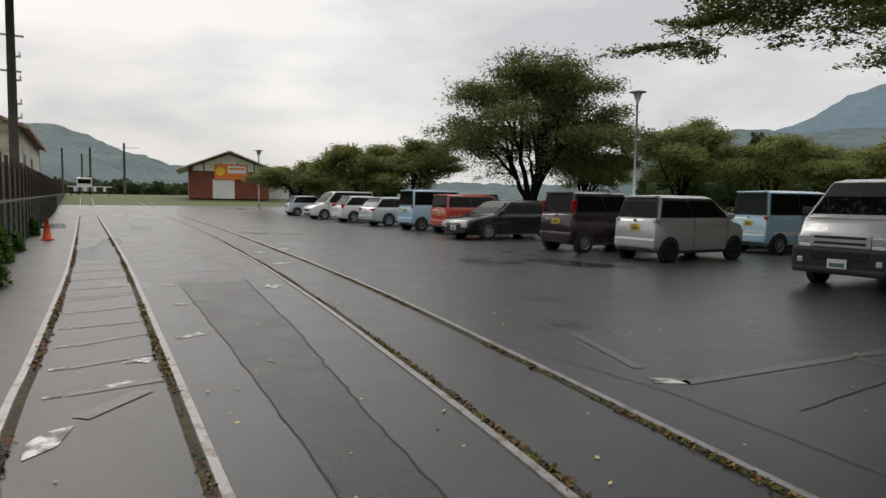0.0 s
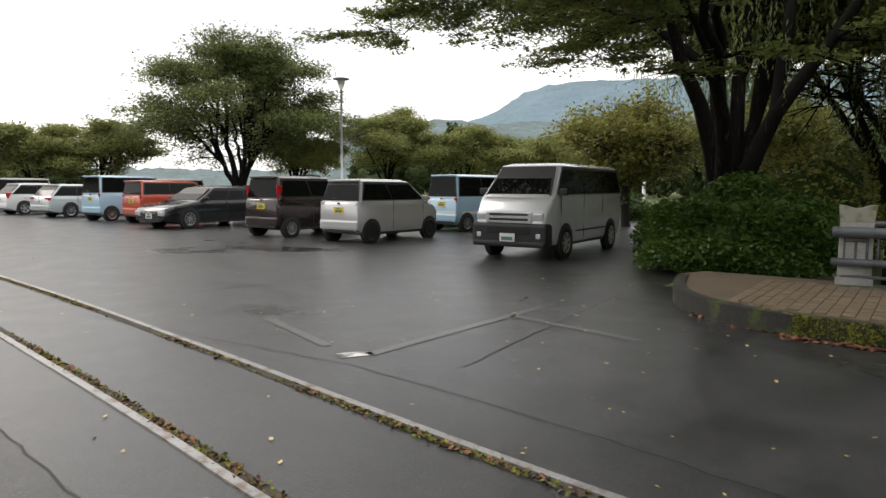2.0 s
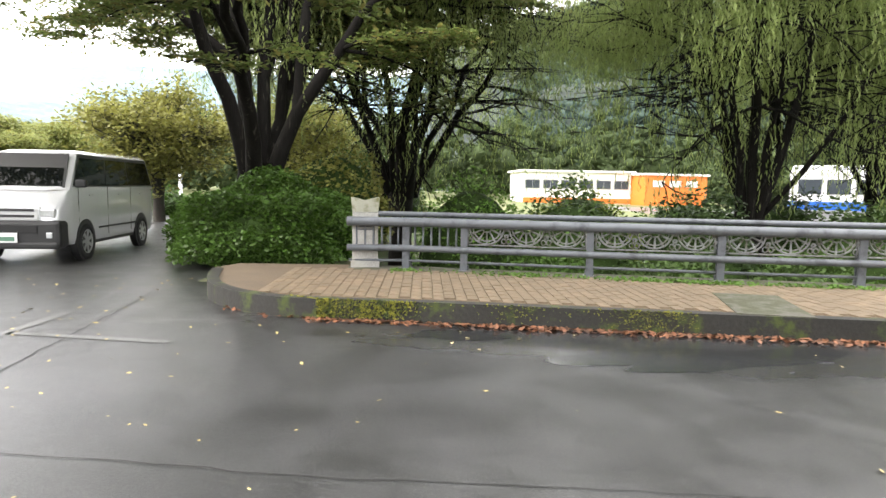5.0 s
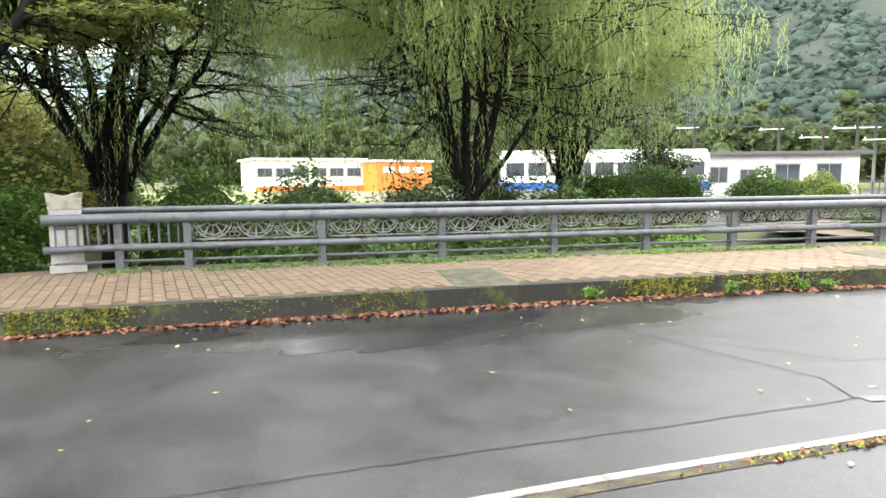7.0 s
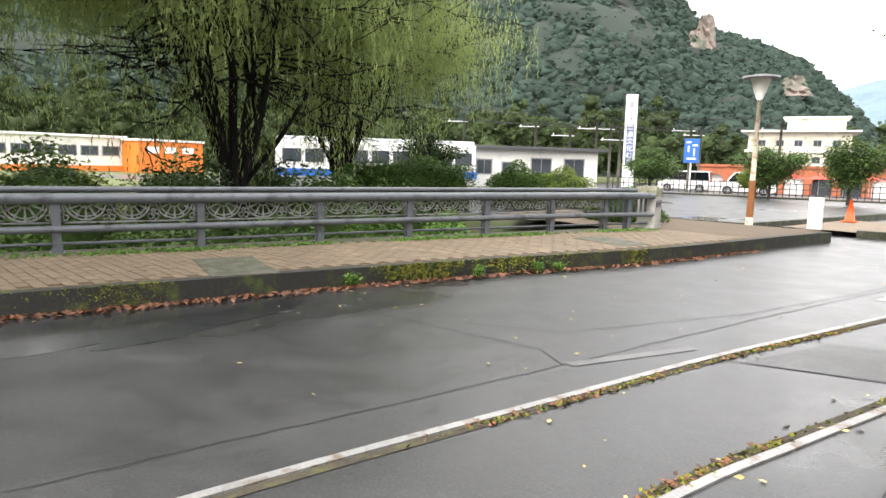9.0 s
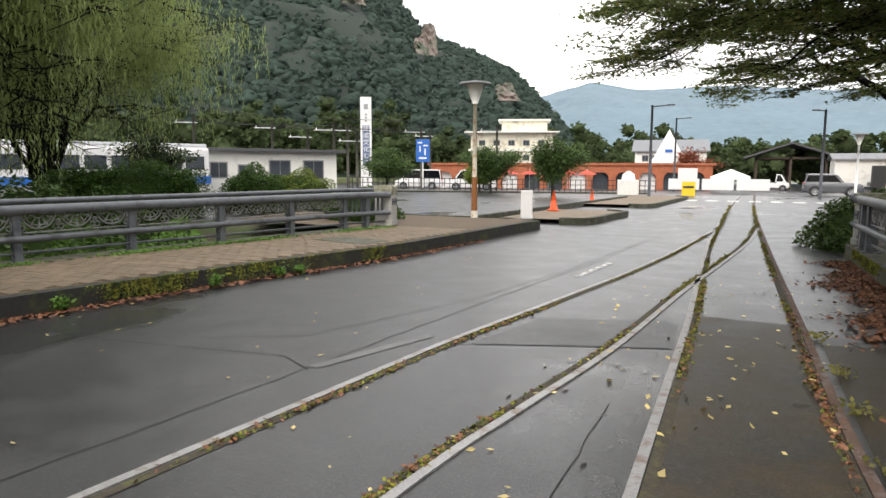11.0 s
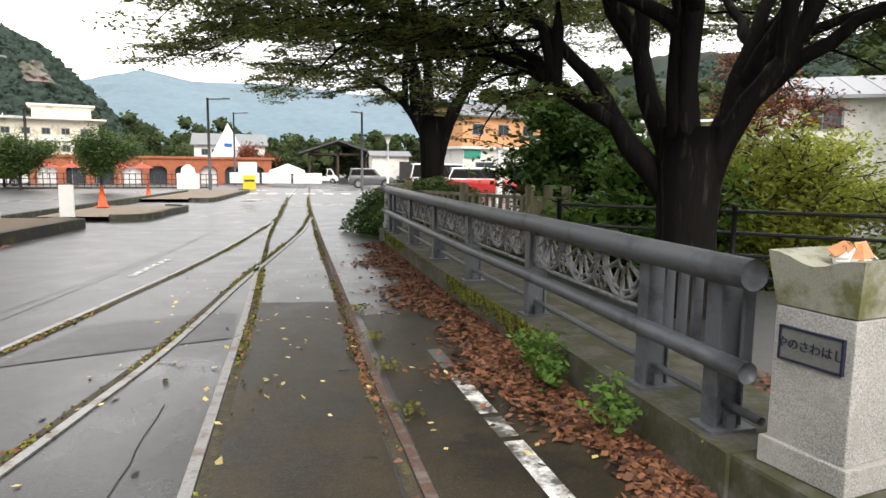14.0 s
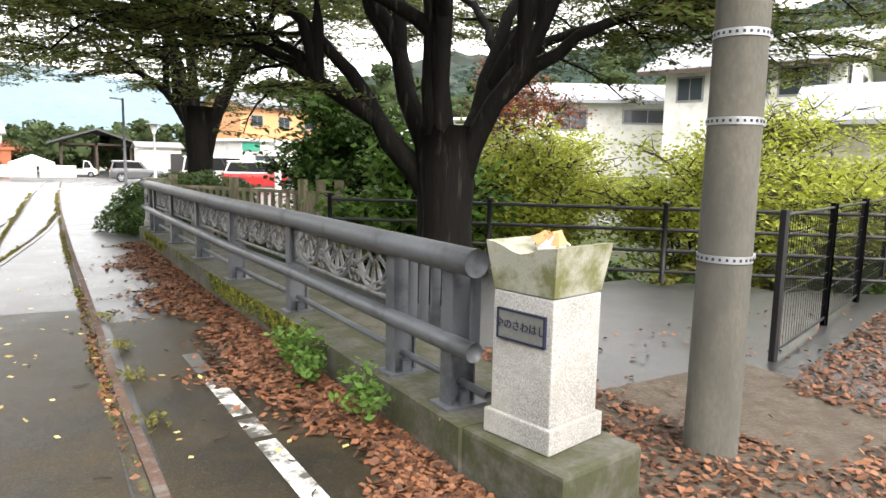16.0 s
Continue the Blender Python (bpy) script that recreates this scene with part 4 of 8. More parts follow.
def car(name, label, category, at, rz, pt, L, W, H, belt, zb, hood, cab, wheels, r, face, plate, spokes=6, rim=None, group="parked vehicles", stripe=None, roofpaint=None, lights="block", slide=False, tint=None, trim_low=False, lamp_z=None, tail=None):
    """at: centre on the ground. hood: rows (x, z) of the upper edge of the lower body. cab: x of rear foot, rear top, front top, front foot.
    face: which end has its lamps in clear lens (the nose is +x). wheels: x of the axles."""
    root = thing(name, label, category, (*at, gz(*at)), rz, group)
    w = W / 2
    rim = rim or M["alloy"]
    # lower body, lofted from sections
    bm = bmesh.new()
    xs = sorted({-L / 2, -L / 2 + 0.04, -L / 2 + 0.12, -L / 2 + 0.3, L / 2 - 0.45, L / 2 - 0.22, L / 2 - 0.08, L / 2 - 0.02, L / 2, *[h[0] for h in hood], 0.0, L * 0.2, -L * 0.2})
    rings = []
    for x in xs:
        u = abs(x) / (L / 2)
        e = max(0.0, (u - 0.80) / 0.20)
        ww = w * (1 - (0.13 if x > 0 else 0.09) * e ** 2.2)
        zt = lerp_line(hood, x)
        lo = zb + 0.10 * e ** 2
        drop = 0.10 * max(0.0, (u - 0.97) / 0.03)
        zt -= drop
        sec = [(0.80, lo), (0.955, lo + 0.05), (0.99, lo + 0.16), (1.0, lo + (zt - lo) * 0.55), (0.985, zt - 0.12), (0.955, zt - 0.03), (0.90, zt)]
        ring = [bm.verts.new((x, s * ww, z)) for s, z in sec] + [bm.verts.new((x, -s * ww, z)) for s, z in sec[::-1]]
        rings.append(ring)
    n = len(rings[0])
    for a, b in zip(rings, rings[1:]):
        for k in range(n):
            bm.faces.new((a[k], a[(k + 1) % n], b[(k + 1) % n], b[k]))
    bm.faces.new(rings[0])
    bm.faces.new(rings[-1][::-1])
    bmesh.ops.recalc_face_normals(bm, faces=bm.faces[:])
    part("body", bm, pt, root, smooth=True).data.set_sharp_from_angle(angle=radians(38))
    # cabin
    rb, rt, ft, fb = cab
    bw, tw = w * 0.955, w * 0.80
    zr = H
    cor = lambda x, y, z: Vector((x, y, z))
    bm = bmesh.new()
    lv = [(rb, fb, bw, belt - 0.05), (rb + (rt - rb) * 0.80, fb + (ft - fb) * 0.80, bw + (tw - bw) * 0.80, belt - 0.05 + (zr - belt - 0.02) * 0.80), (rt + 0.005, ft - 0.005, tw, zr - 0.07), (rt + 0.14, ft - 0.22, tw - 0.10, zr - 0.015), (rt + 0.5, ft - 0.6, tw - 0.32, zr)]
    rr = []
    for x0, x1, y, z in lv:
        c = 0.06
        rr.append([bm.verts.new(p) for p in ((x0, y - c, z), (x0 + c, y, z), (x1 - c * 1.5, y, z), (x1, y - c * 2, z), (x1, -y + c * 2, z), (x1 - c * 1.5, -y, z), (x0 + c, -y, z), (x0, -y + c, z))])
    for a, b in zip(rr, rr[1:]):
        for k in range(8):
            bm.faces.new((a[k], a[(k + 1) % 8], b[(k + 1) % 8], b[k]))
    bm.faces.new(rr[-1])
    bmesh.ops.recalc_face_normals(bm, faces=bm.faces[:])
    part("cabin", bm, roofpaint or pt, root, smooth=True).data.set_sharp_from_angle(angle=radians(30))
    # glazing
    def pane(nm, q, label="", material=None, off=0.008):
        q = [Vector(p) for p in q]
        nrm = (q[1] - q[0]).cross(q[3] - q[0]).normalized()
        c = sum(q, Vector()) / 4
        if nrm.dot(c - Vector((0, 0, belt))) < 0:
            nrm = -nrm
        b = bmesh.new()
        a0 = [b.verts.new(p + nrm * off) for p in q]
        a1 = [b.verts.new(p - nrm * 0.02) for p in q]
        b.faces.new(a0)
        b.faces.new(a1[::-1])
        for k in range(4):
            b.faces.new((a0[k], a0[(k + 1) % 4], a1[(k + 1) % 4], a1[k]))
        bmesh.ops.recalc_face_normals(b, faces=b.faces[:])
        return part(nm, b, material or tint or M["car_glass"], root, label)
    z0, z1 = belt + 0.02, zr - 0.12
    k0, k1 = (z0 - belt + 0.05) / (zr - belt - 0.02), (z1 - belt + 0.05) / (zr - belt - 0.02)
    X = lambda a, b, k: a + (b - a) * k
    yb, yt = X(bw, tw, k0), X(bw, tw, k1)
    pane("windscreen", [(X(fb, ft, k0), yb - 0.10, z0), (X(fb, ft, k0), -yb + 0.10, z0), (X(fb, ft, k1), -yt + 0.12, z1), (X(fb, ft, k1), yt - 0.12, z1)], off=0.012)
    pane("rear_window", [(X(rb, rt, k0), yb - 0.07, z0), (X(rb, rt, k0), -yb + 0.07, z0), (X(rb, rt, k1), -yt + 0.08, z1), (X(rb, rt, k1), yt - 0.08, z1)], off=0.012)
    xr0, xr1, xf0, xf1 = X(rb, rt, k0) + 0.10, X(rb, rt, k1) + 0.13, X(fb, ft, k0) - 0.20, X(fb, ft, k1) - 0.17
    for s in (1, -1):
        pane("window_surround", [(xr0 - 0.03, s * yb, z0 - 0.01), (xf0 + 0.03, s * yb, z0 - 0.01), (xf1 + 0.02, s * yt, z1 + 0.025), (xr1 - 0.03, s * yt, z1 + 0.025)], "black window surround", M["trim"], 0.004)
    pane("screen_surround", [(X(fb, ft, k0), yb - 0.06, z0 - 0.02), (X(fb, ft, k0), -yb + 0.06, z0 - 0.02), (X(fb, ft, k1), -yt + 0.08, z1 + 0.03), (X(fb, ft, k1), yt - 0.08, z1 + 0.03)], "black screen surround", M["trim"], 0.006)
    pane("rear_surround", [(X(rb, rt, k0), yb - 0.04, z0 - 0.02), (X(rb, rt, k0), -yb + 0.04, z0 - 0.02), (X(rb, rt, k1), -yt + 0.05, z1 + 0.03), (X(rb, rt, k1), yt - 0.05, z1 + 0.03)], "black rear window surround", M["trim"], 0.006)
    cuts = [0.0, 0.36, 0.66, 1.0] if L > 4.2 or slide else [0.0, 0.46, 1.0]
    for s in (1, -1):
        for a, b in zip(cuts, cuts[1:]):
            g = 0.018
            pane("side_window", [(X(xr0, xf0, a) + g, s * yb, z0 + 0.02), (X(xr0, xf0, b) - g, s * yb, z0 + 0.02), (X(xr1, xf1, b) - g, s * yt, z1), (X(xr1, xf1, a) + g, s * yt, z1)])
    # seams, handles, mirrors
    for s in (1, -1):
        for c in cuts[1:-1] + [0.98]:
            x = X(xr0, xf0, c)
            part("door_seam", box(bmesh.new(), (x, s * w * 0.995, (zb + belt) / 2 + 0.08), (0.012, 0.006, belt - zb - 0.12)), M["trim"], root)
        for c in cuts[1:]:
            x = X(xr0, xf0, c) - 0.62
            part("door_handle", box(bmesh.new(), (x + 0.02, s * (w * 0.985 + 0.008), belt - 0.14), (0.16, 0.03, 0.028), bevel=0.008), pt, root)
        part("mirror", box(bmesh.new(), (xf0 - 0.05, s * (w + 0.06), belt + 0.07), (0.10, 0.19, 0.14), bevel=0.03), M["trim"] if roofpaint is None and trim_low else pt, root)
        part("sill", box(bmesh.new(), (0, s * w * 0.90, zb + 0.04), (abs(wheels[0] - wheels[1]) - 2 * r - 0.1, 0.10, 0.07)), M["trim"], root)
    # wheels
    tyre, rm = wheel_meshes(r, 0.18, spokes, rim)
    for x in wheels:
        for s in (1, -1):
            a = bmesh.new()
            lathe(a, [(r + 0.055, w - 0.12), (r + 0.055, w * 0.998 + 0.006), (r + 0.04, w * 0.998 + 0.008)], 26)
            part("wheel_arch", a, M["trim"], root).matrix_basis = pose(x, 0, r + 0.02, 0, 0, 0 if s > 0 else 180)
            wh = new("wheel", tyre)
            wh.parent = root
            wh.matrix_basis = pose(x, s * (w - 0.065), r, 0, 0, 0 if s > 0 else 180)
            ri = new("rim", rm)
            ri.parent = wh
    # ends
    def block(nm, c, s, m, label="", bev=0.012):
        return part(nm, box(bmesh.new(), c, s, 0, bev), m, root, label)
    tail = tail or M["red_lens"]
    zf = lerp_line(hood, L / 2) if lamp_z is None else lamp_z + 0.12
    fx, rx = L / 2, -L / 2
    for s in (1, -1):
        block("headlamp", (fx - 0.10, s * w * 0.70, zf - 0.12), (0.22, w * 0.34, 0.15), M["clear_lens"], bev=0.03)
        if lights == "tall":
            block("tail_lamp", (X(rb, rt, 0.30) + 0.06, s * w * 0.85, belt + 0.04), (0.15, 0.085, 0.62), tail, bev=0.02)
        elif lights == "wide":
            block("tail_lamp", (rx + 0.10, s * w * 0.72, belt - 0.12), (0.20, w * 0.42, 0.14), tail, bev=0.03)
        elif lights == "boomerang":
            block("tail_lamp", (rx + 0.14, s * w * 0.80, belt - 0.06), (0.22, w * 0.28, 0.30), tail, bev=0.04)
        else:
            block("tail_lamp", (rx + 0.085, s * w * 0.83, belt - 0.17), (0.16, 0.11, 0.30), tail, bev=0.02)
        block("fog_lamp", (fx - 0.06, s * w * 0.68, zb + 0.22), (0.06, 0.11, 0.09), M["clear_lens"])
    block("grille", (fx - 0.025, 0, zf - 0.14), (0.07, w * 0.95, 0.15), M["trim"], bev=0.01)
    block("grille_bar", (fx + 0.002, 0, zf - 0.11), (0.04, w * 0.9, 0.025), M["chrome"], bev=0.005)
    block("lower_intake", (fx - 0.03, 0, zb + 0.14), (0.07, w * 1.25, 0.14), M["trim"])
    block("rear_bumper_trim", (rx + 0.03, 0, zb + 0.12), (0.07, w * 1.5, 0.10), M["trim"])
    part("rear_hatch_seam", box(bmesh.new(), (rx + 0.012, 0, zb + 0.36), (0.03, w * 1.6, 0.012)), M["trim"], root)
    part("bumper", box(bmesh.new(), (rx + 0.10, 0, zb + 0.26), (0.26, W * 0.93, 0.26), 0, 0.06), pt, root)
    part("spoiler", box(bmesh.new(), (rt + 0.02, 0, zr - 0.05), (0.22, tw * 1.75, 0.05), 0, 0.02), roofpaint or pt, root)
    part("wiper", tube(bmesh.new(), [(X(rb, rt, k0) - 0.02, 0.02, z0 + 0.02), (X(rb, rt, k0) - 0.01, 0.32, z0 + 0.06)], 0.009, 5), M["trim"], root)
    m = M["plate_y"] if plate == "y" else M["plate_w"]
    for x, z, sgn in ((fx + 0.012, zb + 0.26, 1), (rx - 0.004, belt - 0.24, -1)):
        p = part("number_plate", box(bmesh.new(), (x, 0, z), (0.016, 0.33, 0.165)), m, root, "registration plate with plain bars")
        part("plate_bar", box(bmesh.new(), (x + sgn * 0.009, 0, z - 0.02), (0.004, 0.24, 0.07)), M["plate_ink"], p)
        part("plate_bar", box(bmesh.new(), (x + sgn * 0.009, 0, z + 0.05), (0.004, 0.14, 0.028)), M["plate_ink"], p)
    part("badge", box(bmesh.new(), (rx - 0.002, 0, belt - 0.06), (0.02, 0.09, 0.06), bevel=0.01), M["chrome"], root)
    part("badge", box(bmesh.new(), (fx + 0.012, 0, zf - 0.11), (0.02, 0.11, 0.07), bevel=0.01), M["chrome"], root)
    for zz, hh, c in stripe or ():
        for s in (1, -1):
            block("body_stripe", (0, s * (w * 0.995), zz), (L * 0.86, 0.012, hh), c, bev=0.003)
        block("body_stripe", (rx + 0.005, 0, zz), (0.03, W * 0.86, hh), c, bev=0.003)
    return root


PNT = {k: paint("car_paint_" + k, c, f) for k, (c, f) in {
    "silver": ((0.60, 0.61, 0.62), 0.25), "champagne": ((0.56, 0.56, 0.56), 0.35), "brown": ((0.035, 0.022, 0.022), 0.35), "black": ((0.012, 0.013, 0.016), 0.3),
    "red": ((0.50, 0.07, 0.03), 0.1), "powder": ((0.40, 0.60, 0.74), 0.05), "palegreen": ((0.56, 0.61, 0.61), 0.3), "pearl": ((0.70, 0.71, 0.72), 0.1), "icy": ((0.52, 0.60, 0.66), 0.2), "white": ((0.76, 0.76, 0.76), 0.0), "grey": ((0.20, 0.21, 0.22), 0.4), "greydark": ((0.12, 0.125, 0.135), 0.4), "redcar": ((0.45, 0.02, 0.02), 0.15)}.items()}

KEI = dict(L=3.4, W=1.48, zb=0.20, r=0.28, wheels=(-1.24, 1.22))


def kei_hood(belt, nose=0.92, cowl=1.0):
    return [(-1.70, belt - 0.02), (-1.5, belt), (0.75, belt), (1.05, cowl), (1.45, nose), (1.70, nose - 0.10)]


# one-box van: the hood is short and steep
van = car("delivery_van", "silver one-box van with black bumper facing the yard", "van", (13.95, 6.8), 184, PNT["silver"], 4.70, 1.70, 1.98, 1.30, 0.26,
    [(-2.35, 1.28), (-2.25, 1.30), (1.75, 1.30), (2.0, 1.28), (2.12, 1.16), (2.25, 1.02), (2.35, 0.90)], (-2.30, -2.22, 1.42, 2.05), (-1.35, 1.45), 0.33, 1, "w", 7, M["alloy"], slide=True, trim_low=True, lamp_z=0.87)
part("front_bumper", box(bmesh.new(), (2.22, 0, 0.52), (0.36, 1.66, 0.46), 0, 0.07), M["trim"], van, "unpainted black front bumper")
part("bumper_lip", box(bmesh.new(), (2.25, 0, 0.33), (0.34, 1.60, 0.12), 0, 0.04), M["trim"], van)
part("grille_panel", box(bmesh.new(), (2.345, 0, 0.86), (0.09, 1.02, 0.24), 0, 0.03), PNT["silver"], van)
for z in (0.92, 0.82):
    part("grille_slot", box(bmesh.new(), (2.39, 0, z), (0.02, 0.86, 0.045), 0, 0.008), M["trim"], van)
part("intake", box(bmesh.new(), (2.405, 0, 0.60), (0.02, 0.95, 0.13), 0, 0.01), M["tyre"], van)
part("front_plate", box(bmesh.new(), (2.425, 0.0, 0.46), (0.016, 0.33, 0.165)), M["plate_w"], van)
part("plate_bar", box(bmesh.new(), (2.436, 0.0, 0.44), (0.006, 0.25, 0.07)), M["plate_ink"], van)
for s in (1, -1):
    part("fog_lamp", box(bmesh.new(), (2.39, s * 0.66, 0.50), (0.04, 0.10, 0.10), 0, 0.03), M["clear_lens"], van)
part("rub_strip", box(bmesh.new(), (-0.2, 0.855, 0.55), (2.2, 0.012, 0.03)), M["trim"], van)
car("kei_car", "silver tall kei car, rear to the lane", "car", (14.0, 12.2), 1, PNT["champagne"], H=1.66, belt=1.08, hood=kei_hood(1.08, 0.95, 1.04), cab=(-1.66, -1.50, 0.50, 1.28), face=1, plate="y", spokes=7, rim=M["black_rim"], tail=M["clear_lens"], **KEI)
car("kei_car", "dark brown tall kei car with red lamps, rear to the lane", "car", (13.85, 15.2), 2, PNT["brown"], H=1.75, belt=1.13, hood=kei_hood(1.13, 0.98, 1.08), cab=(-1.66, -1.58, 0.66, 1.25), face=1, plate="y", spokes=12, lights="tall", **KEI)
car("estate_car", "black estate car with alloy wheels, nose to the lane", "car", (14.4, 21.1), 184, PNT["black"], 4.70, 1.83, 1.46, 0.93, 0.17,
    [(-2.35, 0.92), (-2.2, 0.94), (0.55, 0.94), (1.1, 0.93), (1.9, 0.80), (2.35, 0.64)], (-2.25, -1.75, 0.35, 1.15), (-1.38, 1.43), 0.33, 1, "w", 10, M["alloy"])
car("kei_car", "orange-red boxy kei car", "car", (15.0, 24.4), 0, PNT["red"], H=1.66, belt=1.10, hood=kei_hood(1.10, 1.0, 1.06), cab=(-1.67, -1.60, 0.78, 1.15), face=1, plate="y", spokes=6, **KEI)
car("kei_van", "powder blue kei van with high roof", "van", (14.85, 27.4), 3, PNT["powder"], H=1.86, belt=1.14, hood=kei_hood(1.14, 0.98, 1.1), cab=(-1.68, -1.62, 0.85, 1.30), face=1, plate="y", spokes=8, **KEI)
car("estate_car", "pale silver-green estate car, rear to the lane", "car", (15.3, 32.0), 5, PNT["palegreen"], 4.55, 1.70, 1.50, 0.95, 0.18,
    [(-2.27, 0.92), (-2.1, 0.95), (0.6, 0.95), (1.1, 0.94), (1.9, 0.80), (2.27, 0.66)], (-2.2, -1.7, 0.3, 1.1), (-1.35, 1.40), 0.31, 1, "w", 8, lights="wide")
car("hatchback", "pearl white hatchback with red boomerang lamps", "car", (15.1, 36.4), 1, PNT["pearl"], 4.0, 1.70, 1.54, 0.98, 0.17,
    [(-2.0, 0.92), (-1.85, 0.98), (0.6, 0.98), (1.0, 0.97), (1.7, 0.78), (2.0, 0.64)], (-1.92, -1.35, 0.25, 1.15), (-1.25, 1.28), 0.31, 1, "w", 5, lights="boomerang")
car("minivan", "white tall minivan, nose to the lane", "van", (15.2, 41.6), 185, PNT["white"], 4.60, 1.70, 1.83, 1.05, 0.18,
    [(-2.3, 1.0), (-2.15, 1.05), (1.0, 1.05), (1.4, 1.0), (2.0, 0.88), (2.3, 0.74)], (-2.25, -2.1, 0.7, 1.5), (-1.35, 1.45), 0.31, 1, "w", 8)
car("compact_car", "pale blue compact car parked at the row's end", "car", (15.4, 48.8), 3, PNT["icy"], 3.40, 1.48, 1.50, 0.95, 0.17, kei_hood(0.95, 0.88, 0.93), (-1.64, -1.25, 0.40, 1.15), (-1.2, 1.2), 0.28, 1, "w", 8)
car("kei_van", "two-tone powder blue kei van, rear to the lane", "van", (19.3, 12.6), -8, PNT["powder"], H=1.88, belt=1.14, hood=kei_hood(1.14, 0.98, 1.1), cab=(-1.68, -1.60, 0.85, 1.30), face=1, plate="y", spokes=8, **KEI, stripe=((0.62, 0.10, PNT["white"]),))
car("minivan", "white tall minivan parked in the far row", "van", (21.5, 36.0), 180, PNT["white"], 4.60, 1.70, 1.85, 1.05, 0.18,
    [(-2.3, 1.0), (-2.15, 1.05), (1.0, 1.05), (1.4, 1.0), (2.0, 0.88), (2.3, 0.74)], (-2.25, -2.1, 0.7, 1.5), (-1.35, 1.45), 0.31, 1, "w", 8)


# ---- plants ----
def branch(p, d, length, r, rnd, bend, up, n=6):
    pts, rads = [Vector(p)], [r]
    d = Vector(d).normalized()
    for i in range(n):
        d = (d + Vector((rnd.gauss(0, bend), rnd.gauss(0, bend), rnd.gauss(0, bend) + up))).normalized()
        pts.append(pts[-1] + d * length / n)
        rads.append(r * (1 - 0.75 * (i + 1) / n))
    return pts, rads, d


def tree(name, label, at, trunk_r, fork, height, radius, leaf, size, count, bark, seed, limbs=9, low=0.35, willow=False, lean=(0, 0), flare=1.5, density=1.0, second=None, group="", base_z=None, spray=0.32, flat=0.35, shift=(0, 0), steep=1.0, stout=1.0):
    """Trunk, limbs and twigs, with leaves gathered in flat sprays round the twig ends. low: where the crown begins (share of height)."""
    rnd = random.Random(seed)
    z0 = gz(*at) - 0.05 if base_z is None else base_z
    root = thing(name, label, "tree", (*at, z0), 0, group)
    wood = bmesh.new()
    top = Vector((lean[0], lean[1], fork))
    tube(wood, [(0, 0, 0), (0.02 * trunk_r, 0, fork * 0.12), (lean[0] * 0.5, lean[1] * 0.5, fork * 0.55), top, top + Vector((0, 0, 0.3))], [trunk_r * flare, trunk_r * 1.1, trunk_r * 0.95, trunk_r * 1.05, trunk_r * 0.5], 14)
    boughs = bmesh.new()
    tips = []
    ctr = Vector((lean[0] + shift[0], lean[1] + shift[1], height * (1 + low) / 2))
    hz = height * (1 - low) / 2
    for i in range(limbs):
        a = 2 * math.pi * (i + rnd.uniform(-0.3, 0.3)) / limbs
        tilt = rnd.uniform(0.25, 1.0) if i % 3 else rnd.uniform(0.08, 0.35)
        goal = ctr + Vector((math.cos(a) * radius * tilt * 0.92, math.sin(a) * radius * tilt * 0.92, hz * rnd.uniform(-0.25, 0.85) * (1.25 - tilt)))
        s = top + Vector((math.cos(a), math.sin(a), rnd.uniform(-1.2, 0.4))) * trunk_r * 0.55
        d = goal - s
        start = Vector((d.x * 0.45, d.y * 0.45, abs(d.z) + 0.5 * steep * d.length)).normalized()
        ln = d.length * 1.06
        pts = []
        for k in range(9):
            t = k / 8
            q = s.lerp(goal, t) + start * ln * 0.30 * math.sin(math.pi * t) * (1 - t * 0.5) + Vector((rnd.gauss(0, 1), rnd.gauss(0, 1), rnd.gauss(0, 0.6))) * ln * 0.018
            pts.append(q)
        r0 = trunk_r * rnd.uniform(0.22, 0.42) * stout
        tube(boughs, pts, [r0 * (1 - 0.85 * k / 8) for k in range(9)], 7, False)
        tips.append(pts[-1])
        for k in range(2, 9):
            for _ in range(3 if k > 3 else 2):
                b = rnd.uniform(0, 2 * math.pi)
                outw = (pts[k] - ctr)
                outw.z *= 0.3
                dd = Vector((math.cos(b), math.sin(b), rnd.uniform(-0.1, 0.5))) + outw.normalized() * 0.8
                l2 = radius * rnd.uniform(0.22, 0.50)
                bp, br, de = branch(pts[k], dd, l2, r0 * 0.34 * (1 - 0.6 * k / 8) + 0.008, rnd, 0.16, 0.02 if not willow else -0.02, 5)
                tube(boughs, bp, br, 5, False)
                for m in range(1, len(bp)):
                    for _ in range(2):
                        b2 = rnd.uniform(0, 2 * math.pi)
                        d3 = Vector((math.cos(b2), math.sin(b2), rnd.uniform(-0.25, 0.35))) + de * 0.7
                        cp, cr, _d = branch(bp[m], d3, radius * rnd.uniform(0.08, 0.2), 0.010 + 0.002 * radius, rnd, 0.2, -0.02, 3)
                        tube(boughs, cp, cr, 3, False)
                        tips += cp[1:]
    part("trunk", wood, bark, root, smooth=True)
    part("branchwork", boughs, bark, root, smooth=True)
    rng = np.random.default_rng(seed)
    T = np.array([t[:] for t in tips])
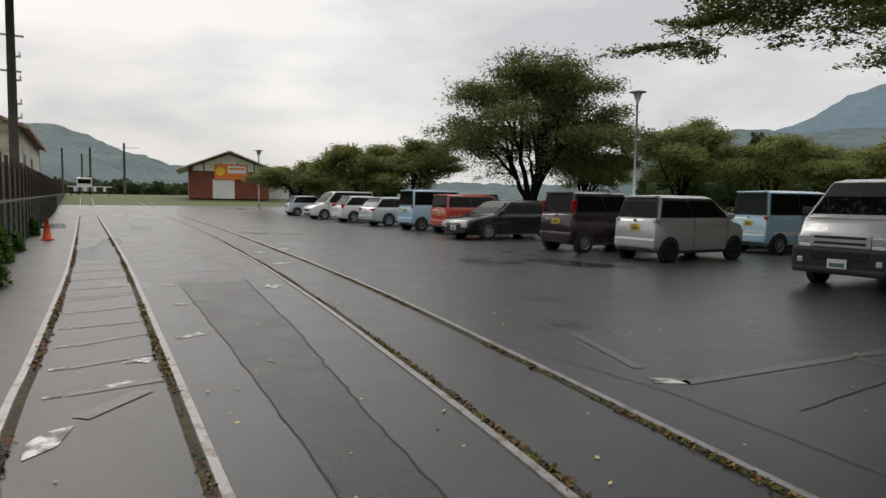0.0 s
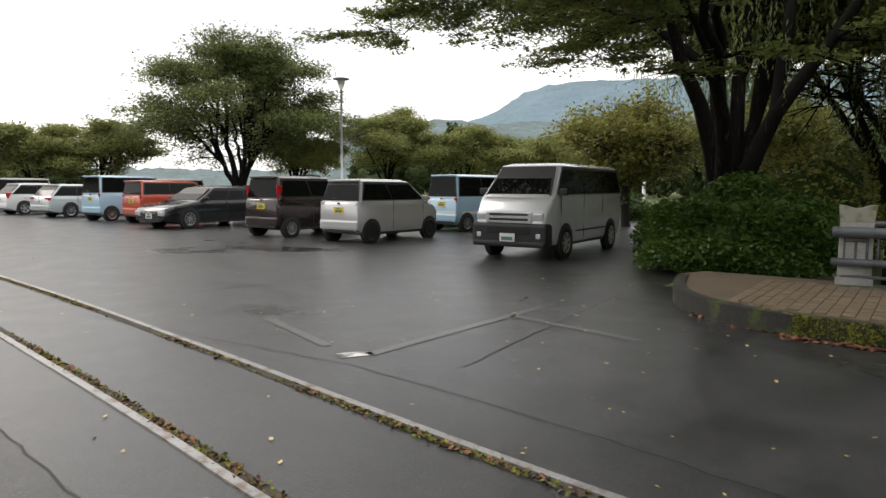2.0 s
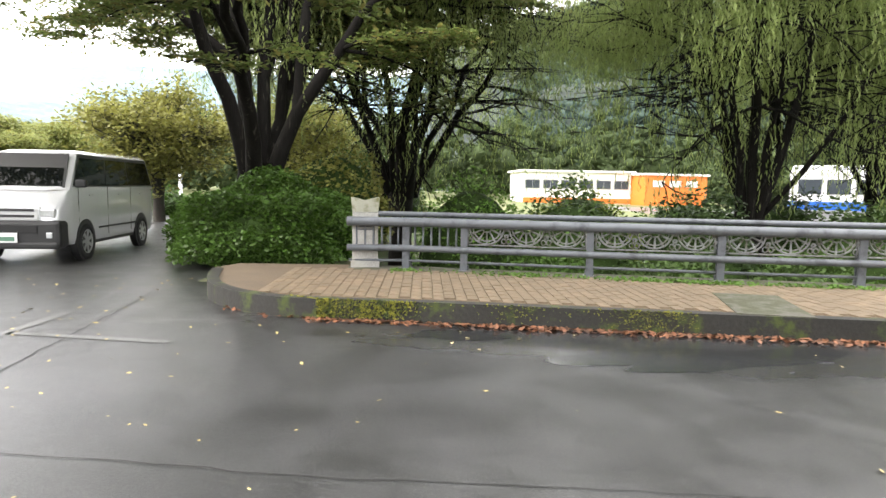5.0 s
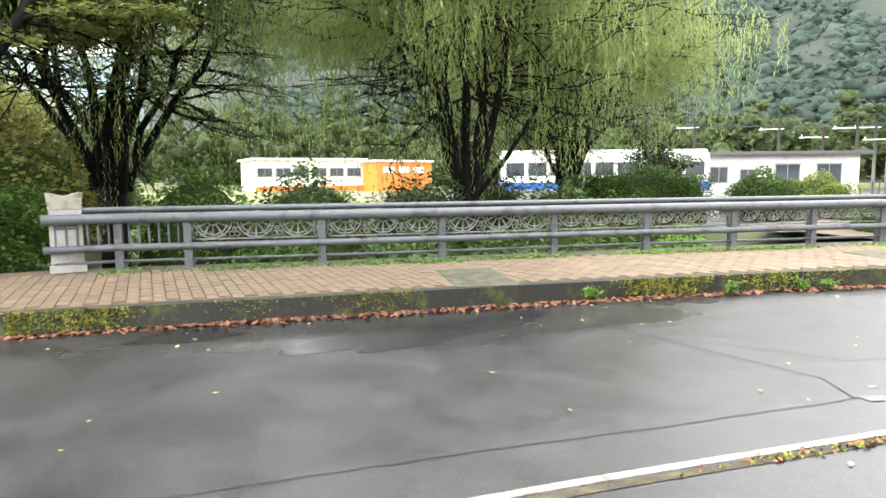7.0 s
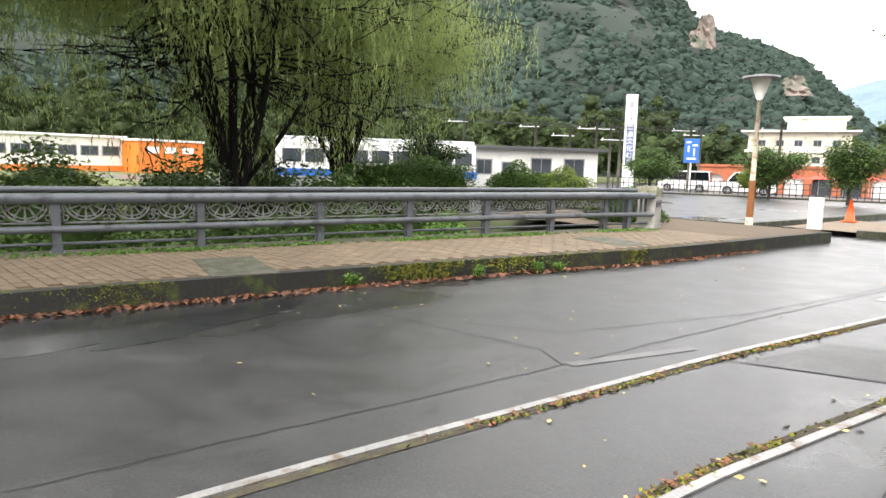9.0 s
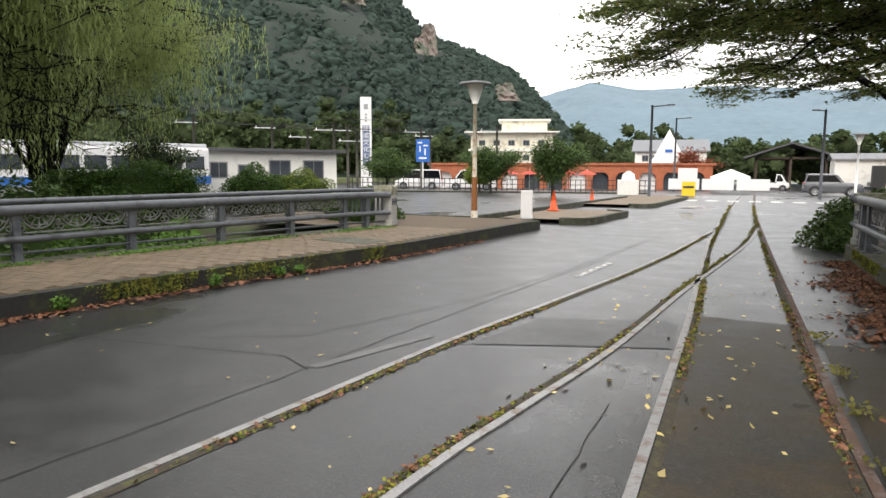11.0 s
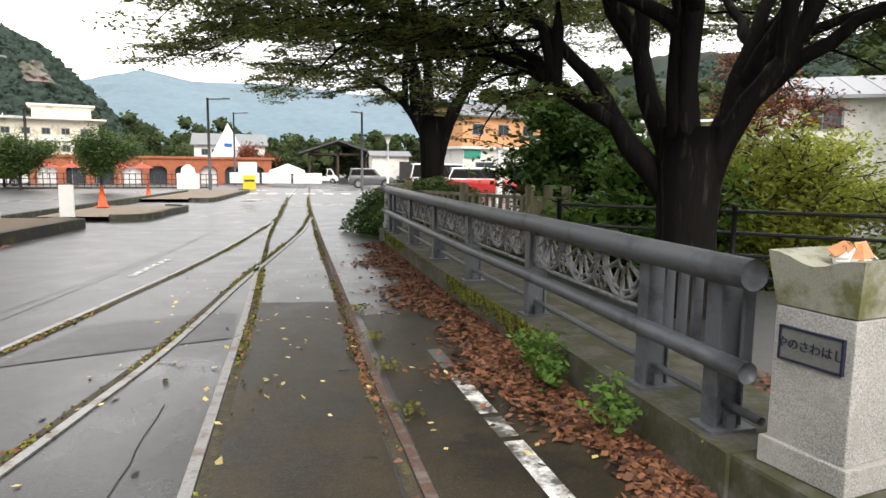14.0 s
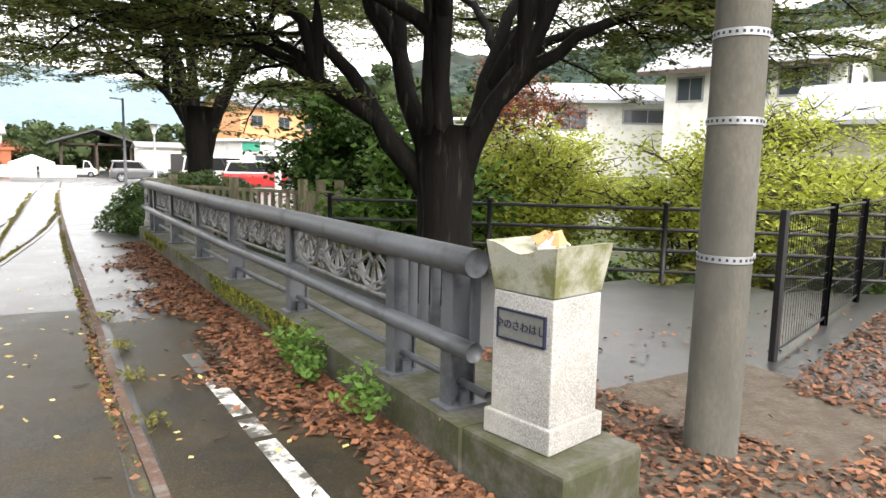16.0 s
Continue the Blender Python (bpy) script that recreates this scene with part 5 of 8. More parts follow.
    if willow:
        pts = []
        # the shoots hang round the outside, so the limbs show inside
        out = np.hypot(T[:, 0] - lean[0], T[:, 1] - lean[1]) / radius + np.maximum(0, T[:, 2] / height - 0.45) * 1.2
        T = T[(out > 0.62) | (rng.random(len(T)) < 0.22)]
        k = T[rng.integers(0, len(T), count)]
        lens = rng.uniform(0.25, 1.0, count) * radius / 5
        for p, ln in zip(k, lens):
            m = int(ln / 0.075)
            u = np.linspace(0, 1, m)[:, None]
            off = np.array([rng.normal(0, 0.10), rng.normal(0, 0.10), -ln])
            j = p + rng.normal(0, 0.25, 3)
            pts.append(j + u * off + np.concatenate([rng.normal(0, 0.025, (m, 2)), np.zeros((m, 1))], 1))
        pts = np.concatenate(pts)
        pts = pts[pts[:, 2] > 0.35]
        ob = new("crown", leaf_mesh("crown", pts, size, leaf, seed, 0.5, 0.22, True))
        ob.parent = root
        return root
    k = T[rng.integers(0, len(T), count)]
    k = k + rng.normal(0, spray, (count, 3)) * np.array([1, 1, flat])
    # thin the crown with a coarse field so that gaps stay open
    field = np.sin(k[:, 0] * 1.7 + seed) * np.cos(k[:, 1] * 1.5 + seed * 2) + np.sin(k[:, 2] * 2.3 + seed)
    k = k[(field > -0.9 * density) | (rng.random(len(k)) < 0.25)]
    k = k[k[:, 2] > fork * 0.7]
    if second:
        cut = rng.random(len(k)) < 0.25
        ob = new("crown_turning", leaf_mesh("crown_turning", k[cut], size, second, seed + 1))
        ob.parent = root
        k = k[~cut]
    ob = new("crown", leaf_mesh("crown", k, size, leaf, seed))
    ob.parent = root
    return root


def bush(name, label, at, rx, ry, h, leaf, size, count, seed, z=None, rz=0.0, category="bush", core=True, square=1.0):
    """Clipped or loose shrub: a thick shell of leaves round dark twigs."""
    z0 = gz(*at) if z is None else z
    root = thing(name, label, category, (*at, z0 - 0.03), rz)
    rng = np.random.default_rng(seed)
    v = rng.normal(0, 1, (count, 3))
    v /= np.linalg.norm(v, axis=1, keepdims=True)
    v[:, 2] = np.abs(v[:, 2]) ** 0.8
    if square != 1.0:
        v = np.sign(v) * np.abs(v) ** square
    lump = 1 + 0.10 * np.sin(v[:, 0] * 5 + seed) * np.cos(v[:, 1] * 6) + 0.06 * np.sin(v[:, 2] * 9 + v[:, 0] * 7)
    k = v * (lump * rng.uniform(0.88, 1.03, count))[:, None] * np.array([rx, ry, h])
    k[:, 2] = np.maximum(k[:, 2], 0.03)
    ob = new("foliage", leaf_mesh("foliage", k, size, leaf, seed, 0.9, 0.55))
    ob.parent = root
    tw = bmesh.new()
    rnd = random.Random(seed)
    for i in range(14):
        a = rnd.uniform(0, 6.28)
        e = Vector((math.cos(a) * rx * 0.75, math.sin(a) * ry * 0.75, h * rnd.uniform(0.4, 0.85)))
        tube(tw, [(0.1 * e.x, 0.1 * e.y, 0), (0.5 * e.x, 0.5 * e.y, 0.55 * e.z), e], [0.03, 0.02, 0.008], 5)
    part("stemwork", tw, M["bark"], root)
    # solid core, coloured dark to stand for the shade between the leaves
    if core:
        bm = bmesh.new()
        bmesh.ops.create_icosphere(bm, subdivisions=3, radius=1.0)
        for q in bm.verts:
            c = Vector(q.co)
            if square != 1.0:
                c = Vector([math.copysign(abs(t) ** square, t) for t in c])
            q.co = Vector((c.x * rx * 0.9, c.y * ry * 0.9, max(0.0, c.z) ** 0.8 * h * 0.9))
        part("shade_core", bm, M["leaf_core"], root)
    return root


# green darkened for the shade inside the shrubs
M["leaf_core"] = mat("shade_core_green", (0.026, 0.046, 0.012), 0.9, 0, 0.6, 5, 30, 0.8, spec=0.1)

# zelkovas: a short trunk that splits into a vase of rising stems, flat leaf sprays along arching branches
def zelkova(label, at, trunk_r, fork, height, radius, rim, size, per, seed, stems=13, shift=(0, 0), swell=1.3, drop=0.9, spread=0.10, name="zelkova_tree", leaf="leaf_zelkova", second="leaf_zelkova_y", group="", tilt=0.38, dome=False, fluff=0.018):
    rnd = random.Random(seed)
    rng = np.random.default_rng(seed)
    root = thing(name, label, "tree", (*at, gz(*at) - 0.05), 0, group)
    wood = bmesh.new()
    tube(wood, [(0, 0, 0), (0, 0, 0.18), (0, 0, fork * 0.5), (0, 0, fork * 0.85), (0, 0, fork * 1.08)], [trunk_r * 1.5, trunk_r * 1.12, trunk_r, trunk_r * 1.08, trunk_r * swell * 0.7], 18)
    part("trunk", wood, M["bark"], root, smooth=True)
    k = radius / 6.0
    twigs, lines, leaders = bmesh.new(), [], []
    for i in range(stems):
        az = 2 * math.pi * (i * 0.382 + rnd.uniform(-0.04, 0.04))
        outer = i % 3 != 0
        base = leaders[rnd.randrange(len(leaders))] if len(leaders) >= 6 else None
        if base:
            az = base[0] + radians(rnd.uniform(-50, 50))
        reach = radius * (rnd.uniform(0.72, 0.98) if outer else rnd.uniform(0.2, 0.5))
        peak = rim + (height - rim) * (rnd.uniform(0.18, 0.6) if outer else rnd.uniform(0.75, 1.0))
        if dome:
            reach = radius * 0.92 * rnd.random() ** 0.5
            peak = rim + (height - rim) * max(0.15, (1 - (reach / radius) ** 2) ** 0.5) * rnd.uniform(0.75, 1.0)
        h = Vector((math.cos(az), math.sin(az), 0))
        goal = h * reach + Vector((*shift, 0)) * (1.0 if outer else 0.4)
        s0 = h * trunk_r * 0.5 + Vector((0, 0, fork * rnd.uniform(0.58, 0.95)))
        r0 = trunk_r * rnd.uniform(0.36, 0.48)
        if base:
            at_j = rnd.randint(2, 5)
            s0, r0 = base[1][at_j].copy(), base[2][at_j] * 0.8
            goal = goal - Vector((s0.x, s0.y, 0))
            peak = max(peak, s0.z + 0.4)
        n = 14
        pts, rad = [], []
        for j in range(n + 1):
            t = j / n
            q = s0.lerp(s0 + goal, t ** 1.25)
            q.z = s0.z + (peak - s0.z) * (1 - (1 - min(1.0, t / 0.9)) ** 1.6) - drop * k * (max(0.0, t - 0.6) / 0.4) ** 2 * (1.0 if outer else 0.2)
            q += Vector((rnd.gauss(0, 1), rnd.gauss(0, 1), rnd.gauss(0, 0.7))) * 0.06 * k * min(1.0, 4 * t)
            pts.append(q)
            rad.append(r0 * (1 - t) ** 1.7 + 0.012)
        if not base:
            leaders.append((az, pts, rad))
        part("limb", tube(bmesh.new(), pts, rad, 9, False), M["bark"], root, smooth=True)
        for j in range(4, n + 1):
            t = j / n
            for sd in (-1, 1):
                if t < 0.5 and rnd.random() < 0.45:
                    continue
                a2 = az + sd * radians(rnd.uniform(15, 70))
                ln = radius * rnd.uniform(0.20, 0.42) * (1.15 - 0.55 * t)
                d = Vector((math.cos(a2), math.sin(a2), rnd.uniform(0.05, 0.5) if not outer else rnd.uniform(-0.1, 0.35)))
                bp, m = [pts[j]], 6
                for u in range(m):
                    d = (d + Vector((rnd.gauss(0, 0.10), rnd.gauss(0, 0.10), -0.07 + rnd.gauss(0, 0.05)))).normalized()
                    bp.append(bp[-1] + d * ln / m)
                tube(twigs, bp, [max(0.007, rad[j] * 0.42 * (1 - u / (m + 1))) for u in range(m + 1)], 5, False)
                for u in range(1, m + 1):
                    for s2 in (-1, 1):
                        a3 = math.atan2(d.y, d.x) + s2 * radians(rnd.uniform(25, 65))
                        l3 = k * rnd.uniform(0.35, 0.95) * (1.1 - 0.4 * u / m)
                        e = bp[u] + Vector((math.cos(a3), math.sin(a3), rnd.uniform(-0.28, 0.08))) * l3
                        mid = bp[u].lerp(e, 0.5) + Vector((0, 0, 0.05 * l3))
                        tube(twigs, [bp[u], mid, e], [0.007, 0.005, 0.002], 3, False)
                        lines.append((bp[u], e))
    part("branchwork", twigs, M["bark"], root, smooth=True)
    A = np.array([q[0][:] for q in lines])
    B = np.array([q[1][:] for q in lines])
    u = rng.uniform(0.1, 1.08, (len(A), per, 1))
    P = A[:, None] + (B - A)[:, None] * u + rng.normal(0, 1, (len(A), per, 3)) * np.array([spread, spread, fluff]) * k ** 0.5
    P = P.reshape(-1, 3)
    P = P[P[:, 2] > rim - 0.9]
    cut = rng.random(len(P)) < 0.25
    for nm, Q, lf in (("crown", P[~cut], leaf), ("crown_turning", P[cut], second)):
        ob = new(nm, leaf_mesh(nm, Q, size, M[lf], seed, tilt, 0.48))
        ob.parent = root
    return root


zelkova("dark-barked zelkova with spreading green crown by the footway", (14.0, 3.1), 0.40, 1.75, 11.5, 7.7, 4.2, 0.13, 60, 21, 26, (-0.8, 0.2), spread=0.14)
zelkova("dark-barked zelkova leaning over the bridge railing", (-3.65, -6.5), 0.29, 1.75, 7.5, 5.0, 2.4, 0.068, 40, 22, 28, drop=0.7)
zelkova("dark-barked zelkova in a hedge beside the tracks", (-2.75, -15.3), 0.26, 2.4, 9.0, 5.3, 3.2, 0.095, 27, 23, 22, swell=1.7)
# willows on the stream bank
tree("willow_tree", "weeping willow with pale green hanging shoots", (19.4, 0.4), 0.34, 2.8, 11.5, 7.2, M["leaf_willow"], 0.13, 8000, M["bark"], 31, 13, 0.38, True, stout=1.1)
tree("willow_tree", "weeping willow with pale green hanging shoots", (15.7, -8.0), 0.26, 2.4, 11.0, 6.2, M["leaf_willow"], 0.14, 9500, M["bark"], 32, 12, 0.36, True, stout=1.1)
tree("willow_tree", "weeping willow with pale green hanging shoots", (18.6, -13.0), 0.26, 2.6, 10.5, 5.2, M["leaf_willow"], 0.14, 8000, M["bark"], 33, 12, 0.36, True, stout=1.1)
# car park trees
zelkova("tall broad tree behind the parked cars", (26.8, 36.1), 0.42, 1.7, 11.4, 6.8, 2.9, 0.19, 12, 41, 34, spread=0.34, name="cherry_tree", leaf="leaf_park", second="leaf_cherry", tilt=0.8, dome=True, fluff=0.2)
for k, (x, y, h, r) in enumerate(((18.7, 46.4, 5.6, 3.6), (22.0, 45.0, 6.0, 3.8), (32.9, 37.6, 5.4, 3.8), (37.6, 33.0, 7.4, 4.6), (41.1, 28.4, 6.1, 4.2), (43.1, 24.0, 5.2, 4.0), (16.5, 56.0, 4.0, 3.4))):
    zelkova("spreading cherry tree with thinning olive leaves", (x, y), 0.26, 1.2, h + 0.5, r + 0.5, 1.9, 0.18, 10, 50 + k, 18, spread=0.32, name="cherry_tree", leaf="leaf_cherry", second="leaf_maple_dull", group="cherry trees along the car park", tilt=0.8, dome=True, fluff=0.18)
tree("cherry_tree", "low spreading tree with yellow-green leaves", (24.3, 9.2), 0.2, 1.3, 4.8, 3.4, M["leaf_maple_dull"], 0.17, 26000, M["bark_mid"], 61, 9, 0.22, spray=0.35)
tree("cherry_tree", "low spreading tree with yellow-green leaves", (28.0, 5.0), 0.2, 1.3, 5.2, 3.6, M["leaf_maple_dull"], 0.17, 22000, M["bark_mid"], 62, 9, 0.22, spray=0.35)
# shrubs
bush("azalea_bush", "large clipped azalea bush at the footway's end", (13.2, 2.6), 2.2, 1.75, 1.45, M["leaf_azalea"], 0.085, 30000, 71, 0.1)
bush("hedge_ball", "clipped evergreen shrub behind the end pillar", (8.9, -14.6), 0.95, 0.8, 0.75, M["leaf_azalea"], 0.07, 8000, 72, 0.2)
bush("hedge", "clipped hedge round the foot of the tree", (-2.45, -14.9), 1.6, 1.6, 1.15, M["leaf_azalea_dark"], 0.075, 14000, 73)

tree("evergreen_tree", "young broadleaf evergreen with dark green leaves behind the railing", (-4.9, -12.9), 0.10, 0.7, 4.0, 1.7, M["leaf_azalea"], 0.15, 12000, M["bark"], 81, 9, 0.12, spray=0.22, flat=0.5)


# ---- beside the bridge, right bank ----
def concrete_pole(at, r, h, bands, label):
    root = thing("utility_pole", label, "pole", (*at, gz(*at)))
    part("shaft", tube(bmesh.new(), [(0, 0, -0.1), (0, 0, h)], [r, r * 0.72], 28), M["concrete_pole"], root, smooth=True)
    for z in bands:
        rr = r * (1 - 0.28 * z / h)
        b = part("steel_band", tube(bmesh.new(), [(0, 0, z - 0.018), (0, 0, z + 0.018)], rr + 0.004, 28), M["galv"], root, "perforated steel strap")
        for k in range(26):
            a = 2 * math.pi * k / 26
            part("slot", box(bmesh.new(), (0, 0, 0), (0.004, 0.012, 0.014), m=pose((rr + 0.004) * math.cos(a), (rr + 0.004) * math.sin(a), z, 0, 0, math.degrees(a))), M["ink"], b)
        part("clamp", box(bmesh.new(), (0, 0, 0), (0.05, 0.05, 0.035), m=pose(-(rr + 0.02), 0.03, z), bevel=0.006), M["galv"], root)
    return root


concrete_pole((-2.98, -2.57), 0.135, 9.0, (1.01, 1.68, 2.09, 2.6), "weathered concrete utility pole with steel straps")


def pipe_fence(pts, h, rails, label, r=0.022):
    root = thing("pipe_fence", label, "fence", kind="structure")
    P = [Vector((x, y, gz(x, y) if z is None else z)) for x, y, z in pts]
    for k in range(rails):
        part("rail", tube(bmesh.new(), [p + Vector((0, 0, h - 0.04 - k * h * 0.27)) for p in P], r, 8), M["black"], root, smooth=True)
    for p in P:
        part("post", tube(bmesh.new(), [p, p + Vector((0, 0, h + 0.02))], r * 1.5, 10), M["black"], root, smooth=True)
        part("cap", box(bmesh.new(), p + Vector((0, 0, h + 0.03)), (0.075, 0.075, 0.03), bevel=0.01), M["black"], root)
    return root


pipe_fence([(-3.30, -9.0, 0), (-4.95, -7.55, 0), (-6.66, -6.15, 0), (-8.4, -4.7, 0), (-10.1, -3.2, 0), (-11.8, -1.8, 0)], 0.98, 4, "dark brown four-rail pipe fence along the stream")


def mesh_fence(a, b, h, label):
    root = thing("mesh_fence", label, "fence")
    a, b = Vector(a), Vector(b)
    L = (b - a).length
    for p in (a, b):
        part("post", box(bmesh.new(), p + Vector((0, 0, h / 2 + 0.02)), (0.05, 0.05, h + 0.04), bevel=0.005), M["black"], root)
    wires = bmesh.new()
    n = int(L / 0.075)
    for k in range(n + 1):
        p = a.lerp(b, k / n)
        tube(wires, [p + Vector((0, 0, 0.06)), p + Vector((0, 0, h))], 0.0024, 3, False)
    m = int(h / 0.15)
    for k in range(m + 1):
        z = 0.06 + (h - 0.06) * k / m
        tube(wires, [a + Vector((0, 0, z)), b + Vector((0, 0, z))], 0.003, 3, False)
    part("wire_mesh", wires, M["black"], root, "welded black wire mesh panel")
    for z in (0.08, h):
        part("rail", tube(bmesh.new(), [a + Vector((0, 0, z)), b + Vector((0, 0, z))], 0.012, 6), M["black"], root)
    return root


mesh_fence((-4.75, -3.38, 0), (-6.3, -3.88, 0), 1.12, "black welded mesh fence panel by the path")
mesh_fence((-6.3, -3.88, 0), (-7.77, -4.36, 0), 1.12, "black welded mesh fence panel by the path")
mesh_fence((-7.77, -4.36, 0), (-9.4, -4.9, 0), 1.12, "black welded mesh fence panel by the path")


def picket_fence(a, b, h, label, step=0.16):
    root = thing("picket_fence", label, "fence")
    a, b = Vector(a), Vector(b)
    L, ang = (b - a).length, math.degrees(math.atan2(b.y - a.y, b.x - a.x))
    mid = (a + b) / 2
    part("top_rail", box(bmesh.new(), mid + Vector((0, 0, h * 0.90)), (L, 0.05, 0.06), ang, 0.006), M["wood"], root)
    part("bottom_rail", box(bmesh.new(), mid + Vector((0, 0, h * 0.35)), (L, 0.05, 0.06), ang, 0.006), M["wood"], root)
    n = int(L / step)
    for k in range(1, n):
        part("picket", box(bmesh.new(), a.lerp(b, k / n) + Vector((0, 0, h * 0.48)), (0.075, 0.03, h * 0.9), ang, 0.005), M["wood"], root)
    for p in (a, a.lerp(b, 0.5), b):
        part("post", box(bmesh.new(), p + Vector((0, 0, h * 0.55)), (0.12, 0.12, h * 1.12), ang, 0.01), M["wood"], root)
    return root


picket_fence((-2.0, -13.9, 0), (-3.65, -11.2, 0), 1.02, "weathered grey-brown wooden picket fence")
picket_fence((-3.65, -11.2, 0), (-4.1, -10.7, 0), 1.02, "weathered wooden board fence panel", 0.08)

# offering on the pillar
off = thing("wrapped_snack_bowl", "small bowl wrapped in orange and white paper on the pillar", "bowl", (-1.94, -2.67, 1.05), 20)
part("bowl", lathe(bmesh.new(), [(0.045, -0.0), (0.06, 0.03), (0.068, 0.06), (0.06, 0.058), (0.04, 0.02)], 18), M["canvas_white"], off).matrix_basis = pose(0, 0, 0, 90, 0, 0)
rn = random.Random(5)
for k in range(9):
    a = k * 0.7
    part("paper_fold", box(bmesh.new(), (0, 0, 0), (0.07, 0.05, 0.004), m=pose(0.045 * math.cos(a), 0.045 * math.sin(a), 0.07 + 0.01 * (k % 3), rn.uniform(-40, 40), rn.uniform(20, 60), math.degrees(a))), M["paper_orange"] if k % 3 else M["canvas_white"], off)

# maples and undergrowth beyond the stream
for k, (x, y, h, r) in enumerate(((-7.4, -10.2, 3.1, 2.3), (-9.6, -8.2, 2.8, 2.5), (-11.6, -6.2, 2.5, 2.5), (-13.4, -4.0, 2.4, 2.5), (-9.4, -12.2, 3.2, 2.4), (-13.0, -9.0, 2.9, 2.8), (-15.5, -6.0, 2.5, 2.8))):
    tree("maple_tree", "low maple with yellow-green leaves on the stream bank", (x, y), 0.09, 0.5, h, r, M["leaf_maple"], 0.10, 21000, M["bark_mid"], 80 + k, 7, 0.12, spray=0.22, flat=0.4, group="maples along the stream")
tree("ash_tree", "dark green ash sapling with long compound leaves", (-5.0, -9.7), 0.07, 0.6, 3.3, 1.5, M["leaf_fresh"], 0.15, 8000, M["bark"], 90, 8, 0.15, spray=0.25)
tree("maple_tree", "young maple turning orange on the bank", (-10.5, -14.8), 0.08, 0.7, 4.2, 1.8, M["leaf_red"], 0.10, 5000, M["bark_mid"], 91, 7, 0.3, spray=0.22)
for k, (x, y, rx, h) in enumerate(((-5.2, -9.4, 1.1, 0.8), (-7.0, -8.4, 1.2, 0.9), (-8.8, -7.0, 1.2, 0.8), (-10.6, -5.4, 1.3, 0.9), (-5.6, -12.2, 1.4, 1.1), (-8.0, -13.5, 1.6, 1.4))):
    bush("bank_shrub", "loose dark green undergrowth on the stream bank", (x, y), rx, rx * 0.8, h + 0.5, M["leaf_azalea_dark" if k % 2 else "leaf_maple_dull"], 0.11, 2600, 100 + k)

# weeds against the kerb
def weed(at, h, n, seed):
    rnd = random.Random(seed)
    root = thing("weed", "fresh green weed growing at the kerb", "weed", (*at, 0.0))
    P = []
    for i in range(n):
        a, t = rnd.uniform(0, 6.28), rnd.uniform(0.1, 0.5)
        e = Vector((math.cos(a) * t * h, math.sin(a) * t * h, h * rnd.uniform(0.5, 1.0)))
        pts = [Vector((0, 0, 0)), Vector((e.x * 0.4, e.y * 0.4, e.z * 0.55)), e]
        part("stem", tube(bmesh.new(), pts, [0.004, 0.003, 0.001], 4), M["leaf_fresh"], root)
        for k in range(26):
            P.append(pts[1].lerp(e, rnd.random()) + Vector((rnd.gauss(0, 0.035), rnd.gauss(0, 0.035), rnd.gauss(0, 0.02))))
    o = new("foliage", leaf_mesh("foliage", [p[:] for p in P], 0.055, M["leaf_fresh"], seed, 0.7, 0.5))
    o.parent = root
    o["kind"] = "stuff"


weed((-1.42, -4.62), 0.40, 13, 1)
weed((-1.44, -4.40), 0.30, 8, 4)
weed((-1.50, -3.62), 0.40, 9, 2)
for k, (x, y) in enumerate(((6.05, -6.6), (5.85, -7.6), (5.75, -7.9), (6.45, -4.9))):
    weed((x + 0.03, y), 0.16, 6, 10 + k)


def fallen(name, P, size, material, label, seed, tilt=0.35):
    return tagged(new(name, leaf_mesh(name, P, size, material, seed, tilt, 0.62)), label, "leaves", kind="stuff")


rng = np.random.default_rng(9)
n = 21000
yy = rng.uniform(-12.6, -2.3, n)
kx = np.interp(yy, [-12.6, -6.5, -4.3, -2.3], [-1.33, -1.55, -1.58, -1.66])
wd = np.interp(yy, [-12.6, -9, -6, -3.6, -2.3], [0.35, 0.6, 0.55, 0.40, 0.35])
xx = kx + np.abs(rng.normal(0, 1, n)) * wd * (0.46 + 0.14 * np.sin(yy * 2.3) + 0.08 * np.sin(yy * 6.1)) + 0.01
fallen("fallen_leaves", np.stack([xx, yy, 0.012 + 0.03 * rng.random(n) * np.exp(-(xx - kx) * 4)], 1), 0.058, M["dry_leaf"], "drift of brown dead leaves against the kerb", 1)
n = 2600
yy = rng.uniform(-13, 2.0, n)
kx = np.interp(yy, [-16.4, -9.6, -7.2, -4.6, -0.5, 0.85, 2.15], [4.85, 5.5, 6.08, 6.58, 7.25, 7.42, 8.2])
xx = kx - np.abs(rng.normal(0, 0.09, n)) - 0.01
fallen("fallen_leaves", np.stack([xx, yy, np.full(n, 0.018)], 1), 0.07, M["dry_leaf"], "line of brown dead leaves along the kerb foot", 2)
n = 380
P = np.stack([rng.uniform(-1.5, 7, n), rng.uniform(-14, 14, n), np.full(n, 0.01)], 1)
fallen("fallen_leaves", P, 0.042, M["yellow_leaf"], "scattered pale yellow leaves on wet asphalt", 3, 0.15)
n = 260
P = np.stack([rng.normal(7.8, 1.5, n) + 1.2, rng.normal(2.0, 2.2, n), np.full(n, 0.01)], 1)
P = P[(P[:, 0] < 7.2 - 0.15 * (P[:, 1] < 0)) | (P[:, 1] > 3)]
fallen("fallen_leaves", P, 0.05, M["yellow_leaf"], "scattered yellow leaves under the zelkova", 4, 0.15)
n = 26000
